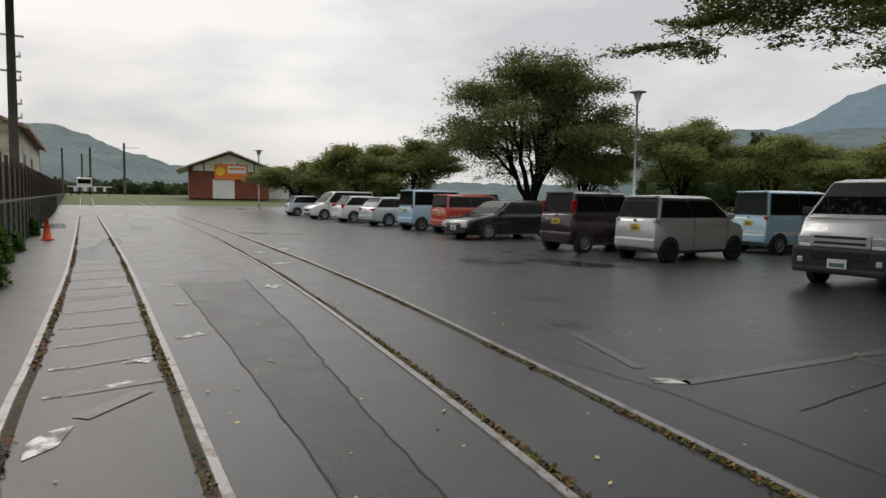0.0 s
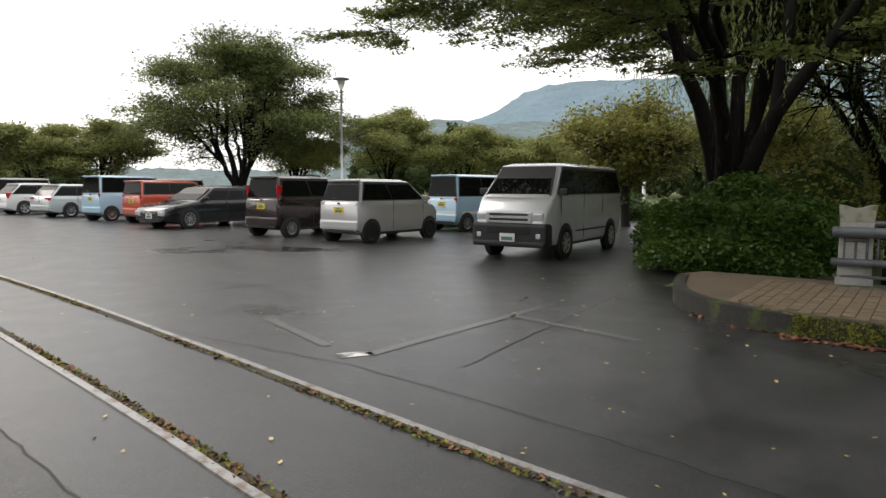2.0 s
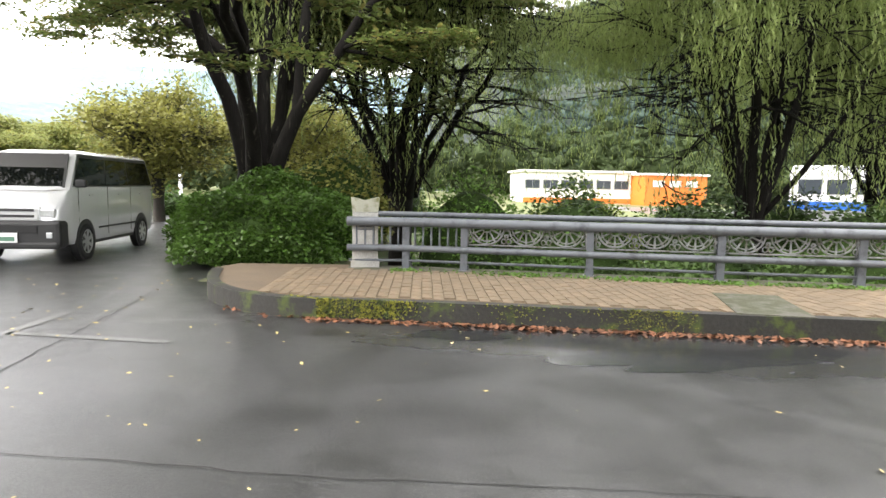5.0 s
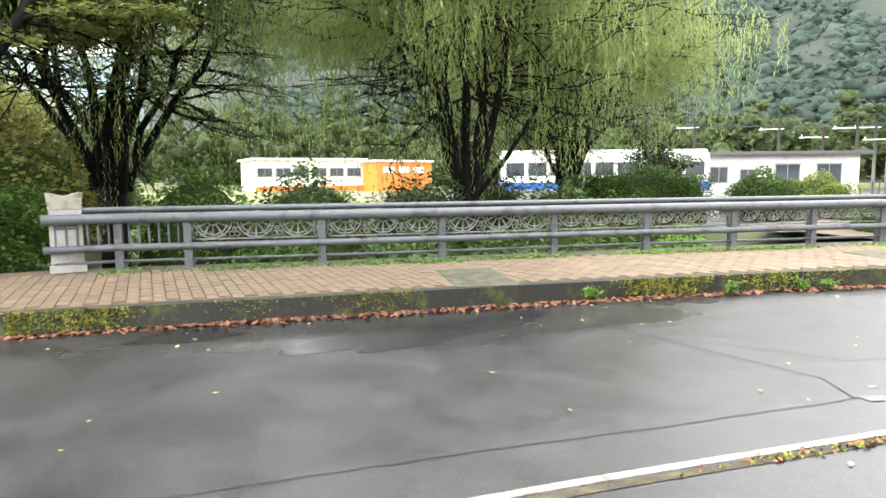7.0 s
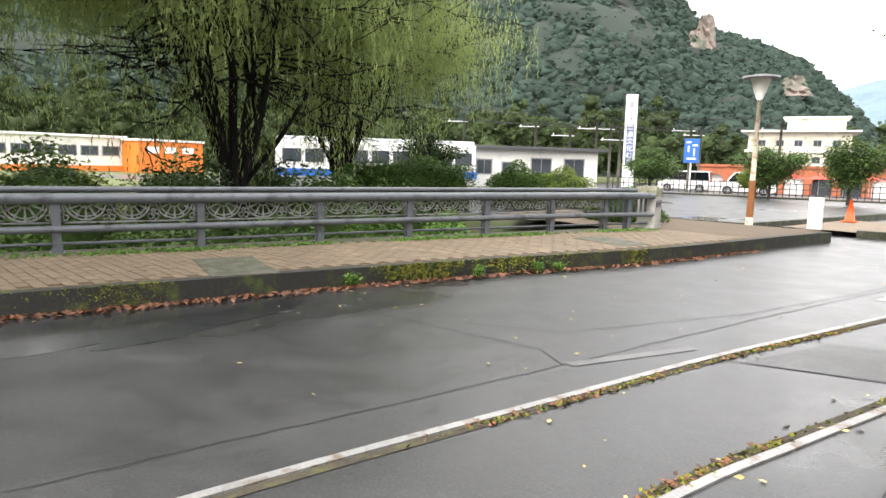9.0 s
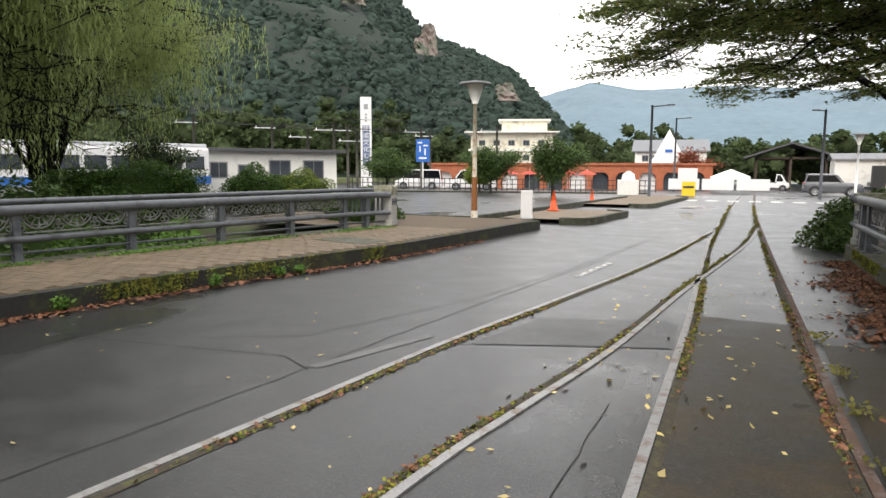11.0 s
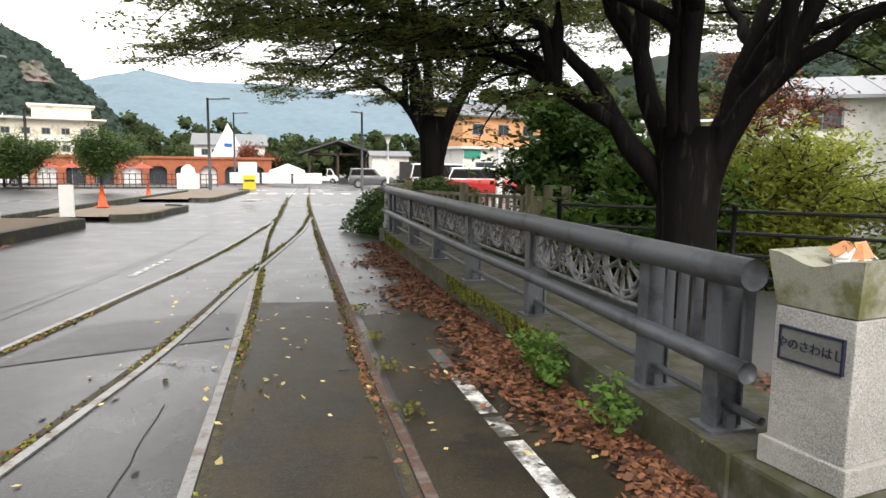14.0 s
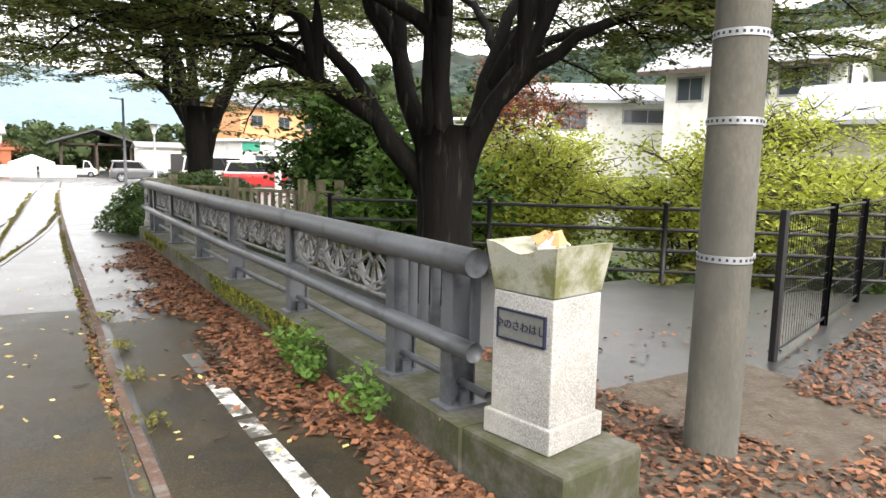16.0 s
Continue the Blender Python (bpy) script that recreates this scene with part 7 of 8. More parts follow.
br = thing("track_barrier", "striped black and white barrier across the tracks", "barrier", (1.5, 103, gz(1.5, 103)))
for k in range(9):
    part("stripe", box(bmesh.new(), (-2.4 + 0.6 * k, 0, 0.85), (0.32, 0.08, 0.7)), M["white_plain" if k % 2 else "trim"], br)
for x in (-2.3, 2.3):
    part("leg", box(bmesh.new(), (x, 0, 0.35), (0.12, 0.12, 0.9)), M["trim"], br)
part("rail_bar", box(bmesh.new(), (0, 0, 1.15), (5.4, 0.1, 0.12)), M["white_plain"], br)


def street_lamp(at, h, style, label, z=None, mt=None):
    root = thing("street_lamp", label, "lamp", (*at, gz(*at) if z is None else z))
    m = mt or M["galv"]
    if style == "cup":
        part("base", tube(bmesh.new(), [(0, 0, 0), (0, 0, 0.5)], [0.09, 0.07], 12), m, root, smooth=True)
        part("shaft", tube(bmesh.new(), [(0, 0, 0.4), (0, 0, h - 0.5)], [0.065, 0.05], 12), m, root, smooth=True)
        part("shade", tube(bmesh.new(), [(0, 0, h - 0.55), (0, 0, h - 0.35), (0, 0, h - 0.06)], [0.06, 0.14, 0.22], 16), M["lamp_shade"], root, smooth=True)
        part("cap", tube(bmesh.new(), [(0, 0, h - 0.06), (0, 0, h - 0.02), (0, 0, h + 0.03)], [0.40, 0.40, 0.10], 18), M["roof_grey"], root, smooth=True)
    else:
        part("shaft", tube(bmesh.new(), [(0, 0, 0), (0, 0, h)], [0.10, 0.07], 12), m, root, smooth=True)
        part("arm", tube(bmesh.new(), [(0, 0, h - 0.08), (style, 0, h - 0.02)], 0.04, 8), m, root, smooth=True)
        part("lamp_head", box(bmesh.new(), (style * 0.9, 0, h - 0.02), (0.45, 0.14, 0.09), bevel=0.02), m, root)
    return root


M["lamp_shade"] = mat("frosted_lamp_glass", (0.62, 0.62, 0.58), 0.4, 0, 0.1, 3, 30, 0.0)
M["dark_steel"] = mat("dark_steel_paint", (0.06, 0.065, 0.075), 0.5, 0.2, 0.15, 3, 40, 0.0)
street_lamp((23.4, 23.3), 6.7, "cup", "tall grey car park lamp with cup shade")
street_lamp((13.9, 58.4), 5.2, "cup", "grey car park lamp with cup shade")
street_lamp((6.62, -16.4), 3.45, "cup", "cream lamp post with rusted lower half and cup shade", 0.2, M["cream_pole"])
part("rust_sleeve", tube(bmesh.new(), [(6.62, -16.4, 0.2), (6.62, -16.4, 1.25)], [0.085, 0.071], 12), M["rust"], None)
bpy.data.objects["rust_sleeve"].parent = bpy.data.objects["street_lamp.002"]
bpy.data.objects["rust_sleeve"].matrix_parent_inverse = bpy.data.objects["street_lamp.002"].matrix_world.inverted()
street_lamp((5.75, -43.2), 5.7, -1.2, "dark steel street lamp with straight arm", None, M["dark_steel"])
street_lamp((6.5, -66.0), 6.8, -1.2, "dark steel street lamp with straight arm", None, M["dark_steel"])
street_lamp((-4.0, -48.5), 5.6, 0.6, "dark steel street lamp with straight arm", None, M["dark_steel"])
street_lamp((-4.6, -38.3), 3.5, "cup", "white post with a small lamp", None, M["white_plain"])
street_lamp((35.5, 12.5), 5.2, 0.9, "curved pale road lamp behind the trees", 0.0)

# islands along the road past the bridge
def island(line, inner, label):
    kb = [(p.x, p.y) for p in smooth_line([(a, b, 0) for a, b in line], 4)]
    ob = part("kerb", strip(bmesh.new(), kb, 0.08, -0.03, 0.18), M["kerb"])
    tagged(ob, label, "kerb", kind="structure")
    bm = bmesh.new()
    r = [(bm.verts.new((x + 0.08, y, 0.13 + gs(y))), bm.verts.new((inner, y, 0.13 + gs(y)))) for x, y in kb]
    for a, b in zip(r, r[1:]):
        bm.faces.new((a[0], a[1], b[1], b[0]))
    bmesh.ops.recalc_face_normals(bm, faces=bm.faces[:])
    tagged(part("pavement", bm, M["brick"]), "tan paved verge beside the road", "pavement", kind="structure")


island([(4.9, -18.4), (4.13, -18.8), (4.0, -21), (3.87, -23.2), (4.6, -24.0)], 6.6, "weathered kerb round a paved island")
island([(4.8, -29.6), (3.9, -30.0), (3.7, -36), (3.5, -43), (4.2, -44.5)], 7.0, "weathered kerb round a paved island")
tagged(part("kerb", strip(bmesh.new(), [(13, -16.9), (7.0, -17.1), (6.9, -22), (6.6, -40)], 0.08, -0.03, 0.22), M["kerb"]), "weathered kerb along the car park", "kerb", kind="structure")
sb = thing("blank_board", "white blank board standing on the pavement", "board", (5.3, -16.7, 0.2), 10)
part("panel", box(bmesh.new(), (0, 0, 0.36), (0.30, 0.10, 0.72), bevel=0.012), M["white_plain"], sb)

# clipped hedges by the far bank
bush("hedge", "long clipped green hedge", (16.6, -14.2), 2.3, 0.9, 1.6, M["leaf_azalea"], 0.075, 14000, 151, 0.0, 48, square=0.7)
bush("hedge_ball", "clipped rounded green shrub by the line", (15.6, -18.4), 1.15, 1.0, 1.5, M["leaf_azalea"], 0.075, 9000, 152, 0.0)
bush("hedge_ball", "clipped rounded yellow-green shrub", (15.6, -21.0), 1.5, 1.1, 1.35, M["leaf_maple_green"], 0.075, 9000, 153, 0.0)
tree("fir_tree", "small dark fir behind the hedge", (22.5, -20.3), 0.08, 0.4, 3.4, 1.1, M["leaf_dark"], 0.16, 5000, M["bark"], 155, 9, 0.1)
# undergrowth below the willows
for k, (x, y, rx, h, lf) in enumerate(((11.6, -0.6, 1.0, 1.5, "leaf_fresh"), (12.5, -2.6, 1.3, 1.9, "leaf_azalea"), (12.0, -4.8, 1.3, 2.0, "leaf_azalea_dark"), (11.6, -6.8, 1.3, 2.1, "leaf_azalea_dark"), (11.4, -8.8, 1.3, 2.0, "leaf_azalea"), (11.2, -10.8, 1.3, 1.9, "leaf_fresh"), (15.0, -3.5, 1.6, 3.1, "leaf_azalea_dark"), (14.6, -6.4, 1.5, 3.0, "leaf_dark"), (14.2, -9.6, 1.6, 3.0, "leaf_azalea_dark"), (14.6, -12.0, 1.4, 2.6, "leaf_azalea"), (17.5, -1.5, 1.8, 3.4, "leaf_fresh"), (20.5, -5.0, 2.2, 3.2, "leaf_maple_green"), (22, -9.0, 2.2, 3.0, "leaf_azalea"), (16.6, 2.0, 1.6, 2.4, "leaf_maple_dull"), (19.0, -10.5, 1.7, 3.1, "leaf_dark"), (22.5, 1.5, 2.2, 2.6, "leaf_azalea"))):
    bush("bank_shrub", "dense green undergrowth under the willows", (x, y), rx, rx * 0.9, h, M[lf], 0.12, 3800, 160 + k)
for k, (x, y, rx, h) in enumerate(((21, 15, 2, 0.9), (24, 18, 2.2, 1.0), (30, 12, 2.5, 1.3), (34, 18, 3, 1.4), (27, 26, 2.4, 1.0), (31, 31, 3, 1.2), (24, 42, 3, 1.4), (36, 24, 3, 1.4), (21, 52, 3, 1.4), (40, 20, 3, 1.6), (29.5, 6.5, 2, 1.6), (32, 2, 2.6, 1.8))):
    bush("verge_shrub", "rough green shrubs behind the car park", (x, y), rx, rx * 0.8, h, M["leaf_maple_dull" if k % 2 else "leaf_azalea"], 0.2, 1500, 180 + k)

# low white office, railcar and depot by the line
house("white_office", "long white prefabricated office with grey flat roof", (31.0, -35.2), 242, 11.5, 5.0, 2.75, M["white_wall"], M["roof_dark"], 0, 0.5,
      [("f", -4.4, 1.6, 1.2, 1.1), ("f", -2.4, 1.6, 1.0, 0.9), ("f", -0.7, 1.1, 0.9, 1.6), ("f", 1.6, 1.6, 1.4, 1.2), ("f", 4.0, 1.6, 1.4, 1.2)], z=-0.2)
rc = thing("railcar", "white and blue railcar behind the hedge", "railcar", (32.6, -25.2, 0.0), 242)
part("body", box(bmesh.new(), (0, 0, 1.55), (12, 2.6, 2.2), bevel=0.2), PNT["white"], rc)
part("stripe", box(bmesh.new(), (0, 0, 0.78), (12.04, 2.64, 0.42)), M["blue_sign"], rc, "bright blue lower stripe")
part("roof", box(bmesh.new(), (0, 0, 2.72), (11.8, 2.3, 0.24), bevel=0.1), M["roof_light"], rc)
for k in range(9):
    part("window", box(bmesh.new(), (-5.1 + 1.28 * k, -1.31, 1.75), (1.05, 0.05, 0.75), bevel=0.02), M["glass"], rc)
part("windscreen", box(bmesh.new(), (-6.0, 0, 1.8), (0.06, 2.0, 0.9), bevel=0.02), M["glass"], rc)
dp = house("depot_building", "white two-storey depot with orange band", (70, -15.5), -88, 11, 8, 4.1, M["white_wall"], M["white_plain"], 0, 0.3, [("f", -4.6 + 1.8 * k, 2.9, 1.4, 0.8) for k in range(6)], z=-1.0)
part("band", box(bmesh.new(), (0, -4.05, 1.3), (11.1, 0.1, 0.5)), M["orange"], dp)
od = house("orange_store", "orange-fronted store with white lettering bars", (67.5, -24.3), -75, 7, 6, 3.9, M["orange"], M["white_plain"], 0, 0.2, (), z=-1.0)
for k in range(3):
    part("sign_bar", box(bmesh.new(), (-2.1 + 1.9 * k, -3.06, 3.1), (1.3, 0.06, 0.6)), M["white_plain"], od)

# sign tower with upright lettering
tw = thing("sign_tower", "tall white sign tower with blue upright lettering", "sign", (36.6, -60.3, -0.5), 211)
part("tower", box(bmesh.new(), (0, 0, 4.65), (1.15, 0.7, 9.3), bevel=0.02), M["white_plain"], tw)
part("lettering_panel", box(bmesh.new(), (0, -0.36, 4.3), (0.72, 0.03, 4.2)), M["tower_blue"], tw, "blue panel with white characters")
for k, ch in enumerate("鉄道文化むら"):
    cu = bpy.data.curves.new("character", 'FONT')
    cu.body, cu.size, cu.extrude, cu.align_x, cu.align_y = ch, 0.66, 0.01, 'CENTER', 'CENTER'
    cu.materials.append(M["white_plain"])
    o = new("character", cu)
    o.parent = tw
    o.matrix_basis = pose(0, -0.39, 6.05 - 0.70 * k, 90, 0, 0)
for k in range(3):
    part("lettering_bar", box(bmesh.new(), (0, -0.36, 7.5 - 0.32 * k), (0.22, 0.02, 0.2)), M["grey_rim"], tw)
part("emblem", box(bmesh.new(), (0, -0.36, 8.3), (0.42, 0.02, 0.55), bevel=0.01), M["grey_rim"], tw)

bs = thing("direction_sign", "blue road direction sign on a white post", "sign", (26.6, -53.5, -0.3), 207)
part("post", tube(bmesh.new(), [(0, 0, 0), (0, 0, 3.9)], 0.06, 8), M["white_plain"], bs)
bd = part("board", box(bmesh.new(), (0, -0.08, 3.35), (1.2, 0.05, 2.0), bevel=0.02), M["blue_sign"], bs)
for k, (dx, dz, w_, h_) in enumerate(((-0.25, 0.7, 0.4, 0.14), (0.25, 0.45, 0.4, 0.14), (-0.25, 0.15, 0.12, 0.5), (0.2, -0.1, 0.12, 0.6), (0, -0.65, 0.7, 0.15))):
    part("sign_bar", box(bmesh.new(), (dx, -0.115, 3.35 + dz), (w_, 0.02, h_)), M["white_plain"], bd)

for k, (x, y, h) in enumerate(((32.7, -44.9, 5.0), (31.0, -46.1, 5.6), (30.0, -48.0, 4.8), (33.5, -52, 6.0), (28, -56, 6.0), (22, -60, 6.2), (38, -47, 6.0), (40, -40, 6.0), (44, -30, 6.5), (30, -62, 6.0))):
    catenary_pole((x, y), h, "grey railway line pole with cross arms", ((h - 0.7, 1.6, 0.4),), 0.13)
wires = thing("overhead_wires", "dark overhead railway wires", "wires")
for k, (a, b) in enumerate((((44, -30, 5.8), (31, -46, 4.9)), ((31, -46, 4.9), (22, -60, 5.5)), ((40, -40, 5.3), (28, -56, 5.3)), ((44, -30, 6.2), (22, -60, 5.9)), ((38, -47, 5.4), (30, -62, 5.4)))):
    a, b = Vector(a), Vector(b)
    part("wire", tube(bmesh.new(), [a.lerp(b, t / 8) - Vector((0, 0, 0.5 * math.sin(math.pi * t / 8))) for t in range(9)], 0.022, 4), M["black"], wires)

# hotel on the slope foot
ht = house("hotel", "cream concrete hotel with stepped flat roofs", (32.6, -95.5), 198, 11.6, 9.8, 5.6, M["cream_wall"], M["white_wall"], 0, 0.9, [("f", -4.2 + 2.1 * k, z0, 0.85, 0.7) for k in range(5) for z0 in (2.1, 4.2)], z=1.0)
part("upper_storey", box(bmesh.new(), (1.8, 0.7, 6.6), (6.6, 5.6, 1.9)), M["cream_wall"], ht)
part("upper_roof", box(bmesh.new(), (1.8, 0.7, 7.6), (7.6, 6.4, 0.22)), M["white_wall"], ht)
part("floor_band", box(bmesh.new(), (0, -5.0, 3.2), (12.3, 0.4, 0.35)), M["white_wall"], ht)

# brick arcade
ar = thing("arcade", "long low red brick arcade with arched openings", "building", (18.3, -72.0, -0.9), 194)
nA, span, hA = 12, 2.45, 2.8
for k in range(nA + 1):
    part("pier", box(bmesh.new(), (-nA * span / 2 + k * span, 0, hA / 2), (0.75, 0.8, hA)), M["redbrick"], ar)
for k in range(nA):
    x0 = -nA * span / 2 + (k + 0.5) * span
    out = [(-0.86, 1.35)] + [(0.86 * -math.cos(math.pi * i / 10), 1.35 + 0.75 * math.sin(math.pi * i / 10)) for i in range(11)] + [(0.86, hA), (-0.86, hA)]
    half = [(x0 + a, z) for a, z in out[1:]]
    part("arch", prism(bmesh.new(), half, -0.38, 0.38), M["redbrick"], ar)
    part("shop_window", box(bmesh.new(), (x0, 0.3, 1.0), (1.7, 0.1, 2.0)), M["glass" if k % 3 else "white_plain"], ar)
part("cornice", box(bmesh.new(), (0, 0, hA + 0.1), (nA * span + 1.4, 1.1, 0.25)), M["redbrick"], ar)
part("back_wall", box(bmesh.new(), (0, 2.5, hA / 2), (nA * span, 0.3, hA)), M["redbrick"], ar)
hp = house("museum_hall", "grey hall with a white pyramid front above the arcade", (9.6, -92), 186, 8.5, 8, 4.2, M["white_wall"], M["roof_grey"], 1.4, 0.4, [("f", -3 + 1.2 * k, 3.3, 0.7, 0.7) for k in range(6)], z=-0.4)
bm = bmesh.new()
tip = bm.verts.new((-0.2, -4.1, 6.9))
qd = [bm.verts.new(p) for p in ((-2.4, -4.9, 2.6), (2.0, -4.9, 2.6), (2.0, -3.5, 2.6), (-2.4, -3.5, 2.6))]
for i in range(4):
    bm.faces.new((qd[i], qd[(i + 1) % 4], tip))
bm.faces.new(qd[::-1])
bmesh.ops.recalc_face_normals(bm, faces=bm.faces[:])
py = part("pyramid_front", bm, M["white_plain"], hp, "white triangular front with a plain blue mark")
part("mark", box(bmesh.new(), (-0.2, -4.85, 4.2), (0.9, 0.05, 0.35)), M["blue_sign"], py)

# open timber shed, white tent, parasols, kiosk
ts = thing("timber_shed", "open timber shed with dark gabled roof", "building", (-4.2, -92.0, -0.9), 0)
for x in (-3.6, 0, 3.6):
    for y in (-5, 0, 5):
        part("post", box(bmesh.new(), (x, y, 1.9), (0.26, 0.26, 3.8)), M["timber_dark"], ts)
for s in (1, -1):
    bm = bmesh.new()
    prism(bm, [(0, 5.3), (s * 5.0, 3.6), (s * 5.0, 3.82), (0, 5.52)], -6.5, 6.5)
    part("roof", bm, M["roof_dark"], ts)
part("tie_beam", box(bmesh.new(), (0, -5, 3.7), (7.4, 0.26, 0.26)), M["timber_dark"], ts)
part("tie_beam", box(bmesh.new(), (0, 5, 3.7), (7.4, 0.26, 0.26)), M["timber_dark"], ts)
tn = thing("event_tent", "white square canopy tent with pointed top", "tent", (1.6, -64.5, -0.55), 0)
bm = bmesh.new()
tip = bm.verts.new((0, 0, 2.05))
qd = [bm.verts.new(p) for p in ((-1.6, -1.6, 1.4), (1.6, -1.6, 1.4), (1.6, 1.6, 1.4), (-1.6, 1.6, 1.4))]
q2 = [bm.verts.new((v.co.x, v.co.y, 1.12)) for v in qd]
for i in range(4):
    bm.faces.new((qd[i], qd[(i + 1) % 4], tip))
    bm.faces.new((q2[i], q2[(i + 1) % 4], qd[(i + 1) % 4], qd[i]))
part("canopy", bm, M["canvas_white"], tn)
for x in (-1.5, 1.5):
    for y in (-1.5, 1.5):
        part("leg", tube(bmesh.new(), [(x, y, 0), (x, y, 1.3)], 0.04, 6), M["galv"], tn)
for k in range(5):
    pr = thing("parasol", "red and white parasol on the terrace", "parasol", (14.2 + k * 1.75, -63.8 + 0.5 * k, -0.4), group="terrace parasols")
    part("mast", tube(bmesh.new(), [(0, 0, 0), (0, 0, 1.9)], 0.03, 6), M["galv"], pr)
    part("canopy", tube(bmesh.new(), [(0, 0, 1.35), (0, 0, 1.75)], [0.95, 0.05], 8), M["canvas_red" if k != 2 else "canvas_white"], pr)
kb = thing("ticket_kiosk", "white kiosk with rounded top by the fence", "kiosk", (8.1, -49.9, -0.4), 8)
part("cabinet", box(bmesh.new(), (0, 0, 0.55), (1.5, 0.9, 1.1), bevel=0.04), M["white_wall"], kb)
part("dome", tube(bmesh.new(), [(0, 0, 1.05), (0, 0, 1.5), (0, 0, 1.75)], [0.5, 0.42, 0.12], 16), M["white_plain"], kb, smooth=True)
ys = thing("notice_stand", "yellow notice stand beside the road", "sign", (4.0, -50.5, -0.4), 180)
part("board", box(bmesh.new(), (0, 0, 0.5), (0.9, 0.08, 1.0), bevel=0.02), M["plate_y"], ys)
part("header", box(bmesh.new(), (-0.1, -0.02, 1.5), (1.3, 0.08, 0.9), bevel=0.02), M["white_plain"], ys)
part("text_bar", box(bmesh.new(), (0, -0.05, 0.62), (0.7, 0.02, 0.14)), M["ink"], ys)
for k in range(3):
    wb = thing("low_barrier", "white low wall panel beside the entrance", "barrier", (-0.2 + 2.6 * k, -58.5, -0.25), 0, "entrance panels")
    part("panel", box(bmesh.new(), (0, 0, 0.5), (2.4, 0.12, 0.9), bevel=0.02), M["white_plain"], wb)
lf = thing("lot_fence", "dark steel fence round the car park", "fence", kind="structure")
P0, P1 = Vector((30, -46.5, -0.2)), Vector((6.8, -55.2, -0.4))
for z in (0.15, 0.55, 0.95):
    part("rail", tube(bmesh.new(), [P0 + Vector((0, 0, z)), P1 + Vector((0, 0, z))], 0.03, 6), M["black"], lf)
for k in range(60):
    part("picket", box(bmesh.new(), P0.lerp(P1, k / 59) + Vector((0, 0, 0.5)), (0.05, 0.05, 1.0)), M["black"], lf)
tagged(part("kerb", strip(bmesh.new(), [(29, -45.5), (7.2, -53.8)], 0.15, -0.3, 0.12), M["kerb"]), "kerb below the car park fence", "kerb", kind="structure")
for k, (x, y, h, r) in enumerate(((17.8, -47.3, 3.7, 2.1), (12.1, -43.9, 3.6, 1.9), (24.9, -44.0, 2.9, 2.0), (20.0, -50.5, 2.0, 1.2))):
    tree("round_tree", "small round street tree at the car park edge", (x, y), 0.09, 1.0, h, r, M["leaf_azalea_dark" if k != 3 else "leaf_maple_green"], 0.15, 15000, M["bark_mid"], 210 + k, 8, 0.28, spray=0.3, flat=0.8, group="street trees")

# belt of woods at the foot of the mountain and behind the station yard
def wood_belt(rows, label, seed, mt="forest_mid"):
    rnd = random.Random(seed)
    pts, sz = [], []
    for b0, b1, d0, d1, top, n in rows:
        for _ in range(n):
            b, d = radians(rnd.uniform(b0, b1)), rnd.uniform(d0, d1)
            h = top * rnd.uniform(0.45, 1.0)
            for j in range(5):
                z = h * (0.25 + 0.75 * j / 4)
                w = 2.2 * (1.15 - 0.75 * abs(j / 4 - 0.45))
                pts.append(Vector((-math.sin(b) * d + rnd.gauss(0, w * 0.5), math.cos(b) * d + rnd.gauss(0, w * 0.5), z)))
                sz.append(w * rnd.uniform(0.5, 1.0) * (0.5 + d / 300))
    return blobs("woods", pts, sz, M[mt], label, "woods", seed, 0.9, 60)


wood_belt([(-100, -152, 95, 170, 13, 160), (-112, -140, 75, 95, 7, 60)], "mixed green woods at the foot of the mountain", 5)
wood_belt([(-152, -176, 120, 200, 9, 90), (-176, -192, 90, 140, 5.5, 60)], "mixed green trees behind the museum", 6)
wood_belt([(-11, -24, 118, 150, 5, 40), (2, -8, 170, 260, 4, 40)], "dark shrubs and trees behind the yard", 7)
wood_belt([(-46, -72, 80, 150, 9, 90), (-72, -100, 80, 160, 11, 120)], "woods behind the car park", 8)
wood_belt([(-196, -214, 70, 110, 12, 60), (-214, -250, 50, 90, 11, 60)], "woods behind the houses", 9)
tree("maple_tree", "rust-red maple beside the museum hall", (6.0, -78), 0.15, 0.8, 4.0, 2.4, M["leaf_red"], 0.25, 5000, M["bark_mid"], 225, 8, 0.2, spray=0.4)

# vehicles along the far road
car("kei_truck", "small white kei pickup truck on the road", "truck", (-2.2, -80.0), 172, PNT["white"], 3.4, 1.48, 1.75, 0.95, 0.22, [(-1.7, 0.78), (0.45, 0.78), (0.55, 0.95), (1.2, 0.95), (1.5, 0.85), (1.7, 0.75)], (0.35, 0.45, 0.95, 1.45), (-0.95, 1.1), 0.27, 1, "y", 6, M["grey_rim"])
car("off_roader", "dark grey boxy off-roader parked by the road", "car", (-5.6, -58.0), 178, PNT["greydark"], 3.9, 1.65, 1.68, 1.05, 0.25, [(-1.95, 1.03), (0.6, 1.05), (1.0, 1.02), (1.7, 0.95), (1.95, 0.85)], (-1.9, -1.75, 0.2, 0.75), (-1.15, 1.2), 0.35, 1, "w", 6)
car("station_wagon", "red car with dark glass in the lot behind the fence", "car", (-10.0, -37.2), 170, PNT["redcar"], 4.4, 1.75, 1.65, 1.02, 0.2, [(-2.2, 1.0), (0.9, 1.02), (1.3, 0.98), (1.9, 0.88), (2.2, 0.75)], (-2.12, -1.85, 0.5, 1.3), (-1.3, 1.35), 0.33, 1, "w", 6, roofpaint=PNT["white"])
